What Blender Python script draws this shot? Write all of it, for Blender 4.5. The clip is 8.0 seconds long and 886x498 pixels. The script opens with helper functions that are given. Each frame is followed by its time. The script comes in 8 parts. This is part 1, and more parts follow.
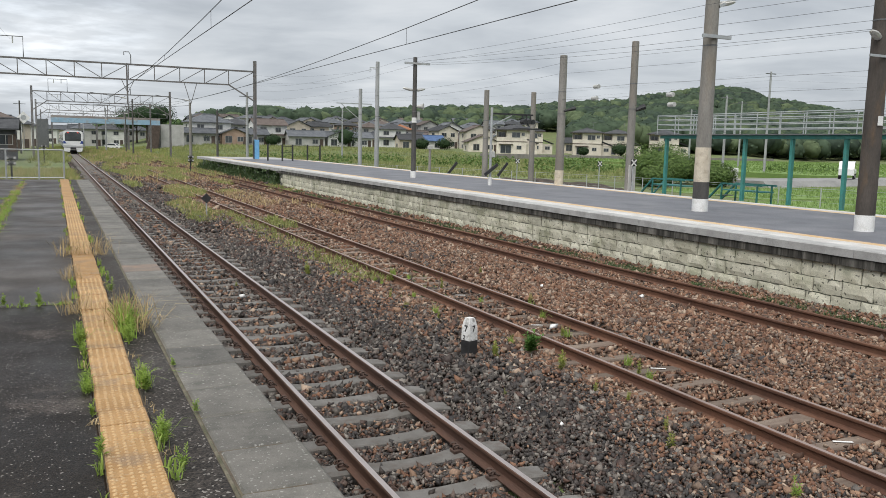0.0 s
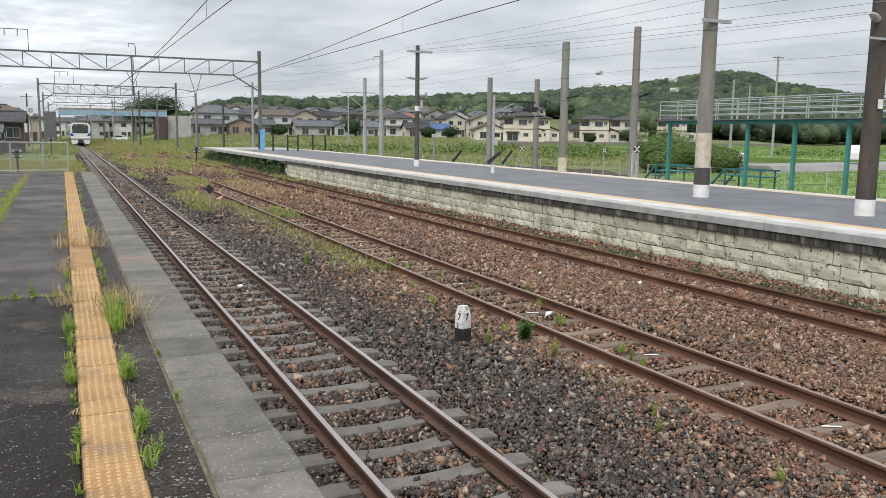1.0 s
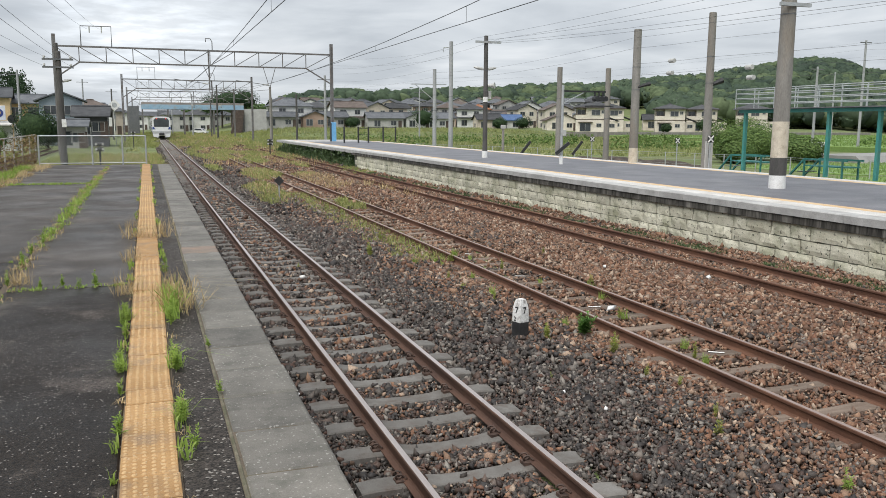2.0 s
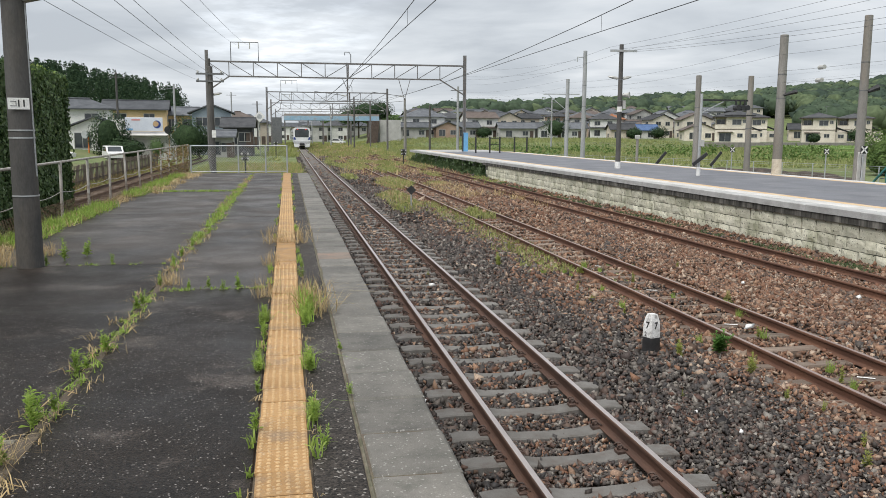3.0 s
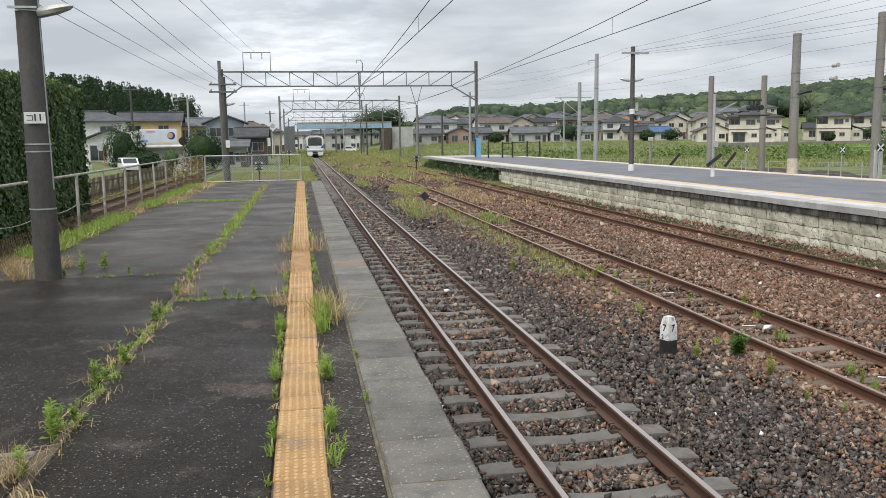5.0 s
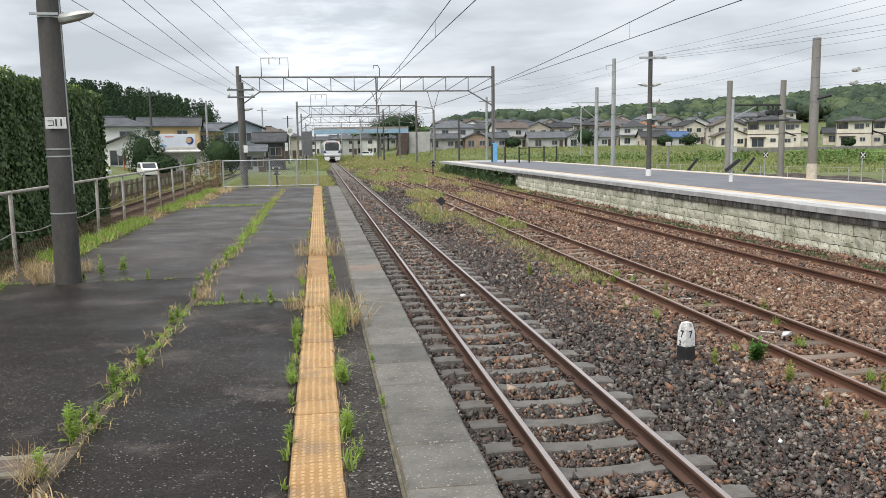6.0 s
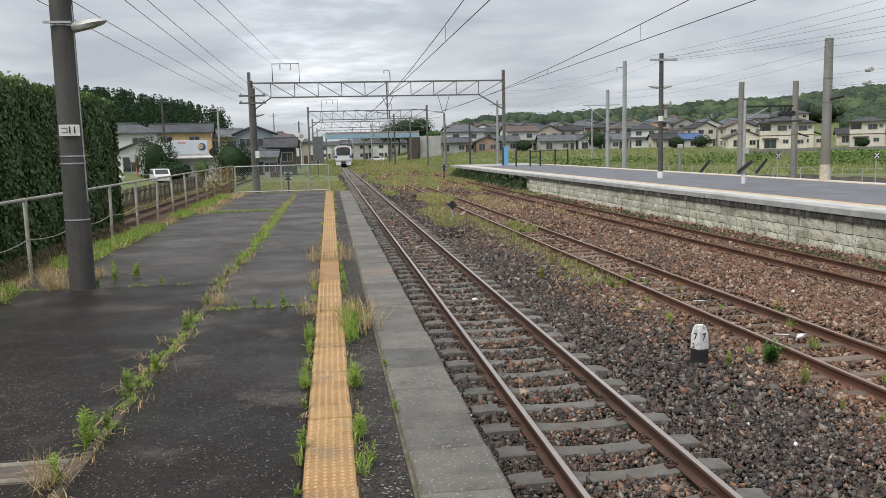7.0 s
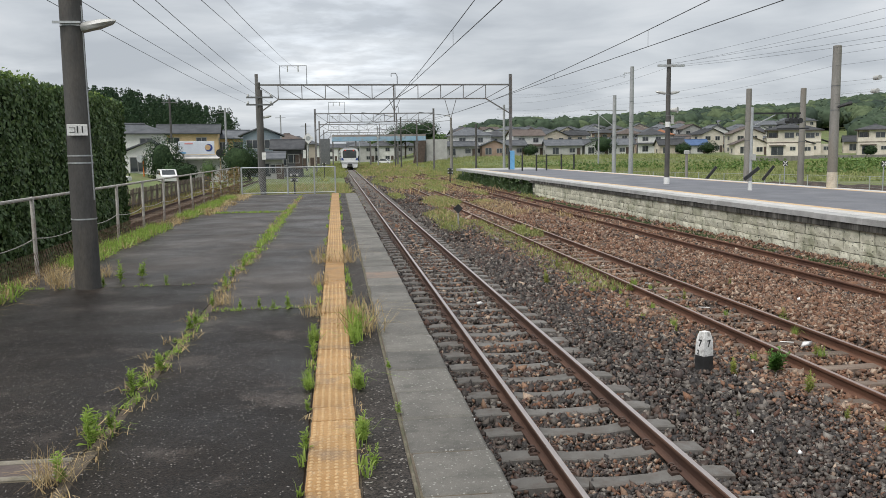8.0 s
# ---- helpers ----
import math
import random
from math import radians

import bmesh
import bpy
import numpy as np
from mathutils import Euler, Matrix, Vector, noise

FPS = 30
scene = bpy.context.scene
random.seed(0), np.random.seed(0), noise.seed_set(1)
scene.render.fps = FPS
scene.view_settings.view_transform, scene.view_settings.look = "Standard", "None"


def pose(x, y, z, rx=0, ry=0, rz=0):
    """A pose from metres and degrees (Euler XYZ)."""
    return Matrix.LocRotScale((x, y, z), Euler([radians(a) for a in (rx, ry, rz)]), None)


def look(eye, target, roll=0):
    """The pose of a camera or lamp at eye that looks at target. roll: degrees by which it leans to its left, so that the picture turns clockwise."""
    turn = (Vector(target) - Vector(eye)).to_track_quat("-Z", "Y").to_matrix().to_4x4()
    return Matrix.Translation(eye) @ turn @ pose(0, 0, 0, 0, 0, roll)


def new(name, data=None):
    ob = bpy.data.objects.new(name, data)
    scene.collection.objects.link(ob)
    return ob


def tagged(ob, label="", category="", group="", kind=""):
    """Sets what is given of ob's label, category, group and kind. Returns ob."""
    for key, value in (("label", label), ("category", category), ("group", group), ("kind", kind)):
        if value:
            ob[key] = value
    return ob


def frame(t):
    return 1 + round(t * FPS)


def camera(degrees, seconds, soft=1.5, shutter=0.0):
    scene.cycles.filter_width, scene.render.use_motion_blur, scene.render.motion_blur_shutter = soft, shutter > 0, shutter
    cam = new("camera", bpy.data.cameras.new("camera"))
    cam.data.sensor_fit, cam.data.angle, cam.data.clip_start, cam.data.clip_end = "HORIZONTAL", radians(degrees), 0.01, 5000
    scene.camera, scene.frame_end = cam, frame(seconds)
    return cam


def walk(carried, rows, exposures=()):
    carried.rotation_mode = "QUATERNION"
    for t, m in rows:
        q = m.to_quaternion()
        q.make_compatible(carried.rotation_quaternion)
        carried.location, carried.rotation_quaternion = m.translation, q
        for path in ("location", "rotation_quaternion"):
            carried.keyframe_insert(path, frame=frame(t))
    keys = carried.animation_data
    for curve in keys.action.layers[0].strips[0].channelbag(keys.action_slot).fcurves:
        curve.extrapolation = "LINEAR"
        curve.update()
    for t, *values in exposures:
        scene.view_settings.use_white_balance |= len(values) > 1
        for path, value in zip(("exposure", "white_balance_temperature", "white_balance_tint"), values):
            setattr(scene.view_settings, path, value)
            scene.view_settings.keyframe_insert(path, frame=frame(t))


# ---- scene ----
cam = camera(57.0, 8.0, soft=0.7)
PATH = [
    (0.0, pose(-0.425, 0.062, 1.852, 82.75, -1.35, -25.33)),
    (0.5, pose(-0.407, -0.041, 1.844, 81.21, -0.81, -24.42)),
    (1.0, pose(-0.236, -0.050, 1.859, 81.93, -0.73, -24.80)),
    (1.2, pose(-0.075, 0.043, 1.842, 82.20, -1.04, -24.73)),
    (2.3, pose(0.000, 0.000, 1.850, 81.03, -0.12, -16.48)),
    (2.5, pose(0.000, 0.000, 1.850, 81.26, -0.28, -14.08)),
    (3.0, pose(0.000, 0.000, 1.850, 81.95, -0.24, -10.68)),
    (3.5, pose(0.000, 0.000, 1.850, 82.42, 0.30, -9.81)),
    (4.0, pose(0.000, 0.000, 1.850, 82.54, 1.02, -10.04)),
    (5.5, pose(0.000, 0.000, 1.850, 82.31, 0.63, -9.50)),
    (6.0, pose(0.000, 0.000, 1.850, 82.72, 0.85, -8.65)),
    (6.5, pose(0.000, 0.000, 1.850, 82.97, 1.05, -8.10)),
    (7.0, pose(0.000, 0.000, 1.850, 83.01, 1.33, -7.89)),
    (7.5, pose(0.000, 0.000, 1.850, 83.20, 1.25, -7.79)),
    (8.0, pose(0.000, 0.000, 1.850, 83.26, 0.72, -7.45)),
]
EXPOSURES = ((0.0, -0.04), (0.5, 0.05), (1.0, 0.10), (1.8, 0.10), (2.5, 0.10), (3.0, 0.10), (3.5, 0.02), (4.0, 0.0), (4.7, 0.07),
             (5.5, 0.16), (6.0, 0.23), (6.5, 0.04), (7.0, -0.05), (7.5, -0.06), (8.0, -0.05))
walk(cam, PATH, EXPOSURES)

# ---------- world: overcast daylight ----------
world = bpy.data.worlds.new("overcast_sky")
scene.world = world
world.use_nodes = True
wn, wl = world.node_tree.nodes, world.node_tree.links
wn.clear()
w_out = wn.new("ShaderNodeOutputWorld")
w_bg = wn.new("ShaderNodeBackground")
w_bg.inputs["Strength"].default_value = 1.0
wl.new(w_bg.outputs[0], w_out.inputs[0])
sky = wn.new("ShaderNodeTexSky")
sky.sky_type = "NISHITA"
sky.sun_disc = False
sky.sun_elevation = radians(60)
sky.sun_rotation = radians(230)
sky_dim = wn.new("ShaderNodeVectorMath")
sky_dim.operation = "SCALE"
sky_dim.inputs["Scale"].default_value = 0.07
wl.new(sky.outputs[0], sky_dim.inputs[0])
w_tc = wn.new("ShaderNodeTexCoord")
w_sep = wn.new("ShaderNodeSeparateXYZ")
wl.new(w_tc.outputs["Generated"], w_sep.inputs[0])
w_up = wn.new("ShaderNodeMath")
w_up.operation = "ADD"
w_up.inputs[1].default_value = 0.10
w_abs = wn.new("ShaderNodeMath")
w_abs.operation = "ABSOLUTE"
wl.new(w_sep.outputs[2], w_abs.inputs[0])
wl.new(w_abs.outputs[0], w_up.inputs[0])
w_div = wn.new("ShaderNodeVectorMath")
w_div.operation = "DIVIDE"
w_cmb = wn.new("ShaderNodeCombineXYZ")
for i in range(3):
    wl.new(w_up.outputs[0], w_cmb.inputs[i])
wl.new(w_tc.outputs["Generated"], w_div.inputs[0])
wl.new(w_cmb.outputs[0], w_div.inputs[1])
w_noise = wn.new("ShaderNodeTexNoise")
w_noise.inputs["Scale"].default_value = 1.0
w_noise.inputs["Detail"].default_value = 7.0
w_noise.inputs["Roughness"].default_value = 0.52
w_noise.inputs["Distortion"].default_value = 0.35
wl.new(w_div.outputs[0], w_noise.inputs["Vector"])
w_ramp = wn.new("ShaderNodeValToRGB")
w_ramp.color_ramp.elements[0].position = 0.36
w_ramp.color_ramp.elements[0].color = (0.52, 0.56, 0.61, 1)
w_ramp.color_ramp.elements[1].position = 0.70
w_ramp.color_ramp.elements[1].color = (0.80, 0.83, 0.865, 1)
w_mid = w_ramp.color_ramp.elements.new(0.55)
w_mid.color = (0.67, 0.71, 0.755, 1)
wl.new(w_noise.outputs[0], w_ramp.inputs[0])
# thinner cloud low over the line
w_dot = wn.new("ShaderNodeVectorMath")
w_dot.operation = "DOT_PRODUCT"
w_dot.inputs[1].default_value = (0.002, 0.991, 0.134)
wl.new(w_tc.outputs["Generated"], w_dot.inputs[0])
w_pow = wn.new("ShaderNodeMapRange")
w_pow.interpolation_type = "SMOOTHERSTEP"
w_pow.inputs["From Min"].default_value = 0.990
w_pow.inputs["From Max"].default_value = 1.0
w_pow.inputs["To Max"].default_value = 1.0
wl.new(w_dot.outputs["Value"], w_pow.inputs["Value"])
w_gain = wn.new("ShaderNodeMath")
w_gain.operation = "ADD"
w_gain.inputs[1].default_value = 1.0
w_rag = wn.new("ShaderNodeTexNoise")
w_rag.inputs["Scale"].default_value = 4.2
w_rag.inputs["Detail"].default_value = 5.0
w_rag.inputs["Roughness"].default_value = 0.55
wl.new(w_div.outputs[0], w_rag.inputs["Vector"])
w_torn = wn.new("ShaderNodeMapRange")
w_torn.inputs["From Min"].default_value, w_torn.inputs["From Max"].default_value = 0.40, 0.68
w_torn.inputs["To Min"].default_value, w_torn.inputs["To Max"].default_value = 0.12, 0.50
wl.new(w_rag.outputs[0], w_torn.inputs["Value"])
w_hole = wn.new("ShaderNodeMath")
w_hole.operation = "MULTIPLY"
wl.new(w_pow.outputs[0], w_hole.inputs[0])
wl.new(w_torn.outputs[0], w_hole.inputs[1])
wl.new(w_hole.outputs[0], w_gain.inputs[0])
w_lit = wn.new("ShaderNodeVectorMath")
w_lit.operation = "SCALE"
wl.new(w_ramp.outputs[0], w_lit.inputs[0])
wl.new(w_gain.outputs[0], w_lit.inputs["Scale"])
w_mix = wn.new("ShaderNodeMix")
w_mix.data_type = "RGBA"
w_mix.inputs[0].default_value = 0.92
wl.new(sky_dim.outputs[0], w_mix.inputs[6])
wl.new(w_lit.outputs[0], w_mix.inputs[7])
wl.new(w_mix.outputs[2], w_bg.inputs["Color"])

sun_data = bpy.data.lights.new("sun", "SUN")
sun_data.energy = 3.6
sun_data.angle = radians(55)
sun_data.color = (1.0, 0.97, 0.93)
sun = new("sun", sun_data)
sun.matrix_world = look((-26, -22, 60), (0, 0, 0))


# ---------- building helpers ----------
class Geo:
    """Collects faces for one mesh."""

    def __init__(self):
        self.v, self.f, self.m = [], [], []

    def add(self, verts, faces, m=0):
        n = len(self.v)
        self.v.extend([tuple(p) for p in verts])
        self.f.extend([tuple(i + n for i in q) for q in faces])
        self.m.extend([m] * len(faces))
        return self

    def box(self, lo, hi, m=0):
        (a, b, c), (d, e, g) = lo, hi
        return self.add([(a, b, c), (d, b, c), (d, e, c), (a, e, c), (a, b, g), (d, b, g), (d, e, g), (a, e, g)],
                        [(0, 3, 2, 1), (4, 5, 6, 7), (0, 1, 5, 4), (1, 2, 6, 5), (2, 3, 7, 6), (3, 0, 4, 7)], m)

    def cbox(self, lo, hi, b=0.01, m=0):
        """A box with chamfered upper edges and corners."""
        (x0, y0, z0), (x1, y1, z1) = lo, hi
        v = [(x0, y0, z0), (x1, y0, z0), (x1, y1, z0), (x0, y1, z0),
             (x0, y0, z1 - b), (x1, y0, z1 - b), (x1, y1, z1 - b), (x0, y1, z1 - b),
             (x0 + b, y0 + b, z1), (x1 - b, y0 + b, z1), (x1 - b, y1 - b, z1), (x0 + b, y1 - b, z1)]
        f = [(0, 3, 2, 1), (8, 9, 10, 11)]
        for k in (0, 4):
            for i in range(4):
                j = (i + 1) % 4
                f.append((k + i, k + j, k + 4 + j, k + 4 + i))
        return self.add(v, f, m)

    def obox(self, p, q, w, h, m=0):
        """A bar of w x h section from p to q."""
        p, q = Vector(p), Vector(q)
        d = (q - p).normalized()
        side = d.cross(Vector((0, 0, 1)))
        side = Vector((1, 0, 0)) if side.length < 1e-4 else side.normalized()
        up = side.cross(d)
        v = []
        for e in (p, q):
            for a, b in ((-1, -1), (1, -1), (1, 1), (-1, 1)):
                v.append(e + side * (a * w / 2) + up * (b * h / 2))
        return self.add(v, [(0, 1, 2, 3), (7, 6, 5, 4), (0, 4, 5, 1), (1, 5, 6, 2), (2, 6, 7, 3), (3, 7, 4, 0)], m)

    def tube(self, pts, r, n=6, m=0, r1=None, caps=True):
        pts = [Vector(p) for p in pts]
        k = len(pts)
        base = len(self.v)
        for i, p in enumerate(pts):
            d = (pts[min(i + 1, k - 1)] - pts[max(i - 1, 0)]).normalized()
            ref = Vector((0, 0, 1)) if abs(d.z) < 0.9 else Vector((0, 1, 0))
            s = d.cross(ref).normalized()
            u = s.cross(d)
            rr = r if r1 is None else r + (r1 - r) * i / (k - 1)
            for j in range(n):
                a = 2 * math.pi * j / n
                self.v.append(tuple(p + s * (math.cos(a) * rr) + u * (math.sin(a) * rr)))
        for i in range(k - 1):
            for j in range(n):
                a, b = base + i * n + j, base + i * n + (j + 1) % n
                self.f.append((a, b, b + n, a + n))
                self.m.append(m)
        if caps:
            self.f.append(tuple(base + j for j in reversed(range(n))))
            self.f.append(tuple(base + (k - 1) * n + j for j in range(n)))
            self.m += [m, m]
        return self

    def lathe(self, x, y, prof, n=16, m=0):
        base = len(self.v)
        for r, z in prof:
            for j in range(n):
                a = 2 * math.pi * j / n
                self.v.append((x + r * math.cos(a), y + r * math.sin(a), z))
        for i in range(len(prof) - 1):
            for j in range(n):
                a, b = base + i * n + j, base + i * n + (j + 1) % n
                self.f.append((a, b, b + n, a + n))
                self.m.append(m)
        self.f.append(tuple(base + j for j in reversed(range(n))))
        self.f.append(tuple(base + (len(prof) - 1) * n + j for j in range(n)))
        self.m += [m, m]
        return self

    def extrude(self, prof, axis, a, b, m=0):
        """A closed outline in the two other axes, drawn out along axis (0 or 1) from a to b."""
        n = len(prof)
        v = []
        for e in (a, b):
            for p, z in prof:
                v.append((e, p, z) if axis == 0 else (p, e, z))
        f = [(i, (i + 1) % n, n + (i + 1) % n, n + i) for i in range(n)]
        f += [tuple(reversed(range(n))), tuple(range(n, 2 * n))]
        return self.add(v, f, m)

    def mesh(self, name, mats, smooth=False):
        me = bpy.data.meshes.new(name)
        me.from_pydata(self.v, [], self.f)
        for mt in (mats if isinstance(mats, (list, tuple)) else [mats]):
            me.materials.append(mt)
        if any(self.m):
            me.polygons.foreach_set("material_index", self.m)
        bm = bmesh.new()
        bm.from_mesh(me)
        bmesh.ops.recalc_face_normals(bm, faces=bm.faces)
        bm.to_mesh(me)
        bm.free()
        if smooth:
            me.shade_smooth()
            me.set_sharp_from_angle(angle=radians(38))
        me.update()
        return me


def array_mesh(name, verts, faces, mat, smooth=False):
    """A large mesh from numpy arrays: verts (n, 3), faces (m, k)."""
    verts = np.ascontiguousarray(verts, dtype=np.float32)
    faces = np.ascontiguousarray(faces, dtype=np.int32)
    m, k = faces.shape
    me = bpy.data.meshes.new(name)
    me.vertices.add(len(verts))
    me.vertices.foreach_set("co", verts.ravel())
    me.loops.add(m * k)
    me.loops.foreach_set("vertex_index", faces.ravel())
    me.polygons.add(m)
    me.polygons.foreach_set("loop_start", np.arange(0, m * k, k, dtype=np.int32))
    me.polygons.foreach_set("loop_total", np.full(m, k, dtype=np.int32))
    me.materials.append(mat)
    me.update(calc_edges=True)
    me.validate()
    if smooth:
        me.shade_smooth()
    return me


def thing(name, label, category, group="", kind="", at=(0, 0, 0)):
    ob = new(name)
    ob.location = at
    ob.empty_display_size = 0.2
    return tagged(ob, label, category, group, kind)


def part(name, geo, mats, parent, label="", smooth=False, at=None):
    me = geo.mesh(name, mats, smooth) if isinstance(geo, Geo) else geo
    ob = new(name, me)
    ob.parent = parent
    if at is not None:
        ob.location = at
    if label:
        ob["label"] = label
    return ob


def solo(name, geo, mats, label, category, group="", kind="", smooth=False, at=None):
    me = geo.mesh(name, mats, smooth) if isinstance(geo, Geo) else geo
    ob = new(name, me)
    if at is not None:
        ob.location = at
    return tagged(ob, label, category, group, kind)


# ---------- materials ----------
def surface(name, c1, c2, scale=3.0, fine=60.0, rough=0.85, bump=0.25, bump_size=0.01, metal=0.0, island=0.0, rand=0.0,
            c3=None, c3_scale=1.2, c3_amount=0.5, rough2=None, spec=0.5, stretch=None, speck=None, speck_scale=90.0, local=False):
    """Two colours mixed by a broad noise, a third in stains, grain in a fine bump."""
    mt = bpy.data.materials.new(name)
    mt.use_nodes = True
    n, l = mt.node_tree.nodes, mt.node_tree.links
    bsdf = n["Principled BSDF"]
    geo = n.new("ShaderNodeNewGeometry")
    tco = n.new("ShaderNodeTexCoord")
    mp = n.new("ShaderNodeMapping")
    l.new(tco.outputs["Object"] if local else geo.outputs["Position"], mp.inputs["Vector"])
    if stretch:
        mp.inputs["Scale"].default_value = stretch

    raw = n.new("ShaderNodeMapping")
    l.new(tco.outputs["Object"] if local else geo.outputs["Position"], raw.inputs["Vector"])

    def noise_tex(s, detail=5.0, r=0.6, src=None):
        t = n.new("ShaderNodeTexNoise")
        t.inputs["Scale"].default_value = s
        t.inputs["Detail"].default_value = detail
        t.inputs["Roughness"].default_value = r
        l.new((src or mp).outputs[0], t.inputs["Vector"])
        return t

    def ramp(src, a, b):
        r = n.new("ShaderNodeMapRange")
        r.inputs["From Min"].default_value, r.inputs["From Max"].default_value = a, b
        l.new(src, r.inputs["Value"])
        return r.outputs[0]

    def mixed(fac, a, b):
        m = n.new("ShaderNodeMix")
        m.data_type = "RGBA"
        l.new(fac, m.inputs[0]) if hasattr(fac, "links") else None
        if not hasattr(fac, "links"):
            m.inputs[0].default_value = fac
        for src, sock in ((a, m.inputs[6]), (b, m.inputs[7])):
            if isinstance(src, tuple):
                sock.default_value = (*src, 1)
            else:
                l.new(src, sock)
        return m.outputs[2]

    broad = noise_tex(scale)
    grain = noise_tex(fine, 3.0, 0.7)
    col = mixed(ramp(broad.outputs[0], 0.35, 0.65), c1, c2)
    if c3:
        st = noise_tex(c3_scale, 8.0, 0.65)
        f = n.new("ShaderNodeMath")
        f.operation = "MULTIPLY"
        f.inputs[1].default_value = c3_amount
        l.new(ramp(st.outputs[0], 0.50, 0.66), f.inputs[0])
        col = mixed(f.outputs[0], col, c3)
    if speck:
        vo = noise_tex(speck_scale, 1.0, 0.4, raw)
        col = mixed(ramp(vo.outputs[0], 0.66, 0.71), col, speck)
    hsv = n.new("ShaderNodeHueSaturation")
    l.new(col, hsv.inputs["Color"])
    val = n.new("ShaderNodeMapRange")
    val.inputs["To Min"].default_value, val.inputs["To Max"].default_value = 0.82, 1.18
    val.inputs["From Min"].default_value, val.inputs["From Max"].default_value = 0.3, 0.7
    l.new(grain.outputs[0], val.inputs["Value"])
    out = val.outputs[0]
    for amount, src in ((island, geo.outputs["Random Per Island"]), (rand, None)):
        if amount:
            if src is None:
                info = n.new("ShaderNodeObjectInfo")
                src = info.outputs["Random"]
            mr = n.new("ShaderNodeMapRange")
            mr.inputs["To Min"].default_value, mr.inputs["To Max"].default_value = 1 - amount, 1 + amount
            l.new(src, mr.inputs["Value"])
            mul = n.new("ShaderNodeMath")
            mul.operation = "MULTIPLY"
            l.new(out, mul.inputs[0])
            l.new(mr.outputs[0], mul.inputs[1])
            out = mul.outputs[0]
    l.new(out, hsv.inputs["Value"])
    l.new(hsv.outputs[0], bsdf.inputs["Base Color"])
    bsdf.inputs["Metallic"].default_value = metal
    bsdf.inputs["Specular IOR Level"].default_value = spec
    if rough2 is None:
        bsdf.inputs["Roughness"].default_value = rough
    else:
        rr = n.new("ShaderNodeMapRange")
        rr.inputs["From Min"].default_value, rr.inputs["From Max"].default_value = 0.35, 0.65
        rr.inputs["To Min"].default_value, rr.inputs["To Max"].default_value = rough, rough2
        l.new(broad.outputs[0], rr.inputs["Value"])
        l.new(rr.outputs[0], bsdf.inputs["Roughness"])
    if bump:
        bp = n.new("ShaderNodeBump")
        bp.inputs["Strength"].default_value = bump
        bp.inputs["Distance"].default_value = bump_size
        l.new(grain.outputs[0], bp.inputs["Height"])
        l.new(bp.outputs[0], bsdf.inputs["Normal"])
    return mt


def palette(name, colours, rough=0.8, grain=40.0, bump=0.3, spec=0.4, per_object=False, leafy=0.0, metal=0.0):
    """Each loose piece takes its own colour from a row of colours; leafy lets light through."""
    mt = bpy.data.materials.new(name)
    mt.use_nodes = True
    n, l = mt.node_tree.nodes, mt.node_tree.links
    bsdf = n["Principled BSDF"]
    if per_object:
        src = n.new("ShaderNodeObjectInfo").outputs["Random"]
    else:
        src = n.new("ShaderNodeNewGeometry").outputs["Random Per Island"]
    r = n.new("ShaderNodeValToRGB")
    e = r.color_ramp.elements
    e[0].color, e[1].color = (*colours[0], 1), (*colours[-1], 1)
    for i, c in enumerate(colours[1:-1]):
        e.new((i + 1) / (len(colours) - 1)).color = (*c, 1)
    l.new(src, r.inputs[0])
    tex = n.new("ShaderNodeTexNoise")
    tex.inputs["Scale"].default_value = grain
    tex.inputs["Detail"].default_value = 3.0
    pos = n.new("ShaderNodeNewGeometry")
    l.new(pos.outputs["Position"], tex.inputs["Vector"])
    mr = n.new("ShaderNodeMapRange")
    mr.inputs["From Min"].default_value, mr.inputs["From Max"].default_value = 0.3, 0.7
    mr.inputs["To Min"].default_value, mr.inputs["To Max"].default_value = 0.72, 1.28
    l.new(tex.outputs[0], mr.inputs["Value"])
    hsv = n.new("ShaderNodeHueSaturation")
    l.new(r.outputs[0], hsv.inputs["Color"])
    l.new(mr.outputs[0], hsv.inputs["Value"])
    l.new(hsv.outputs[0], bsdf.inputs["Base Color"])
    bsdf.inputs["Roughness"].default_value = rough
    bsdf.inputs["Specular IOR Level"].default_value = spec
    bsdf.inputs["Metallic"].default_value = metal
    if bump:
        bp = n.new("ShaderNodeBump")
        bp.inputs["Strength"].default_value = bump
        bp.inputs["Distance"].default_value = 0.004
        l.new(tex.outputs[0], bp.inputs["Height"])
        l.new(bp.outputs[0], bsdf.inputs["Normal"])
    if leafy:
        tr = n.new("ShaderNodeBsdfTranslucent")
        l.new(hsv.outputs[0], tr.inputs["Color"])
        mx = n.new("ShaderNodeMixShader")
        mx.inputs[0].default_value = leafy
        l.new(bsdf.outputs[0], mx.inputs[1])
        l.new(tr.outputs[0], mx.inputs[2])
        l.new(mx.outputs[0], n["Material Output"].inputs[0])
    return mt


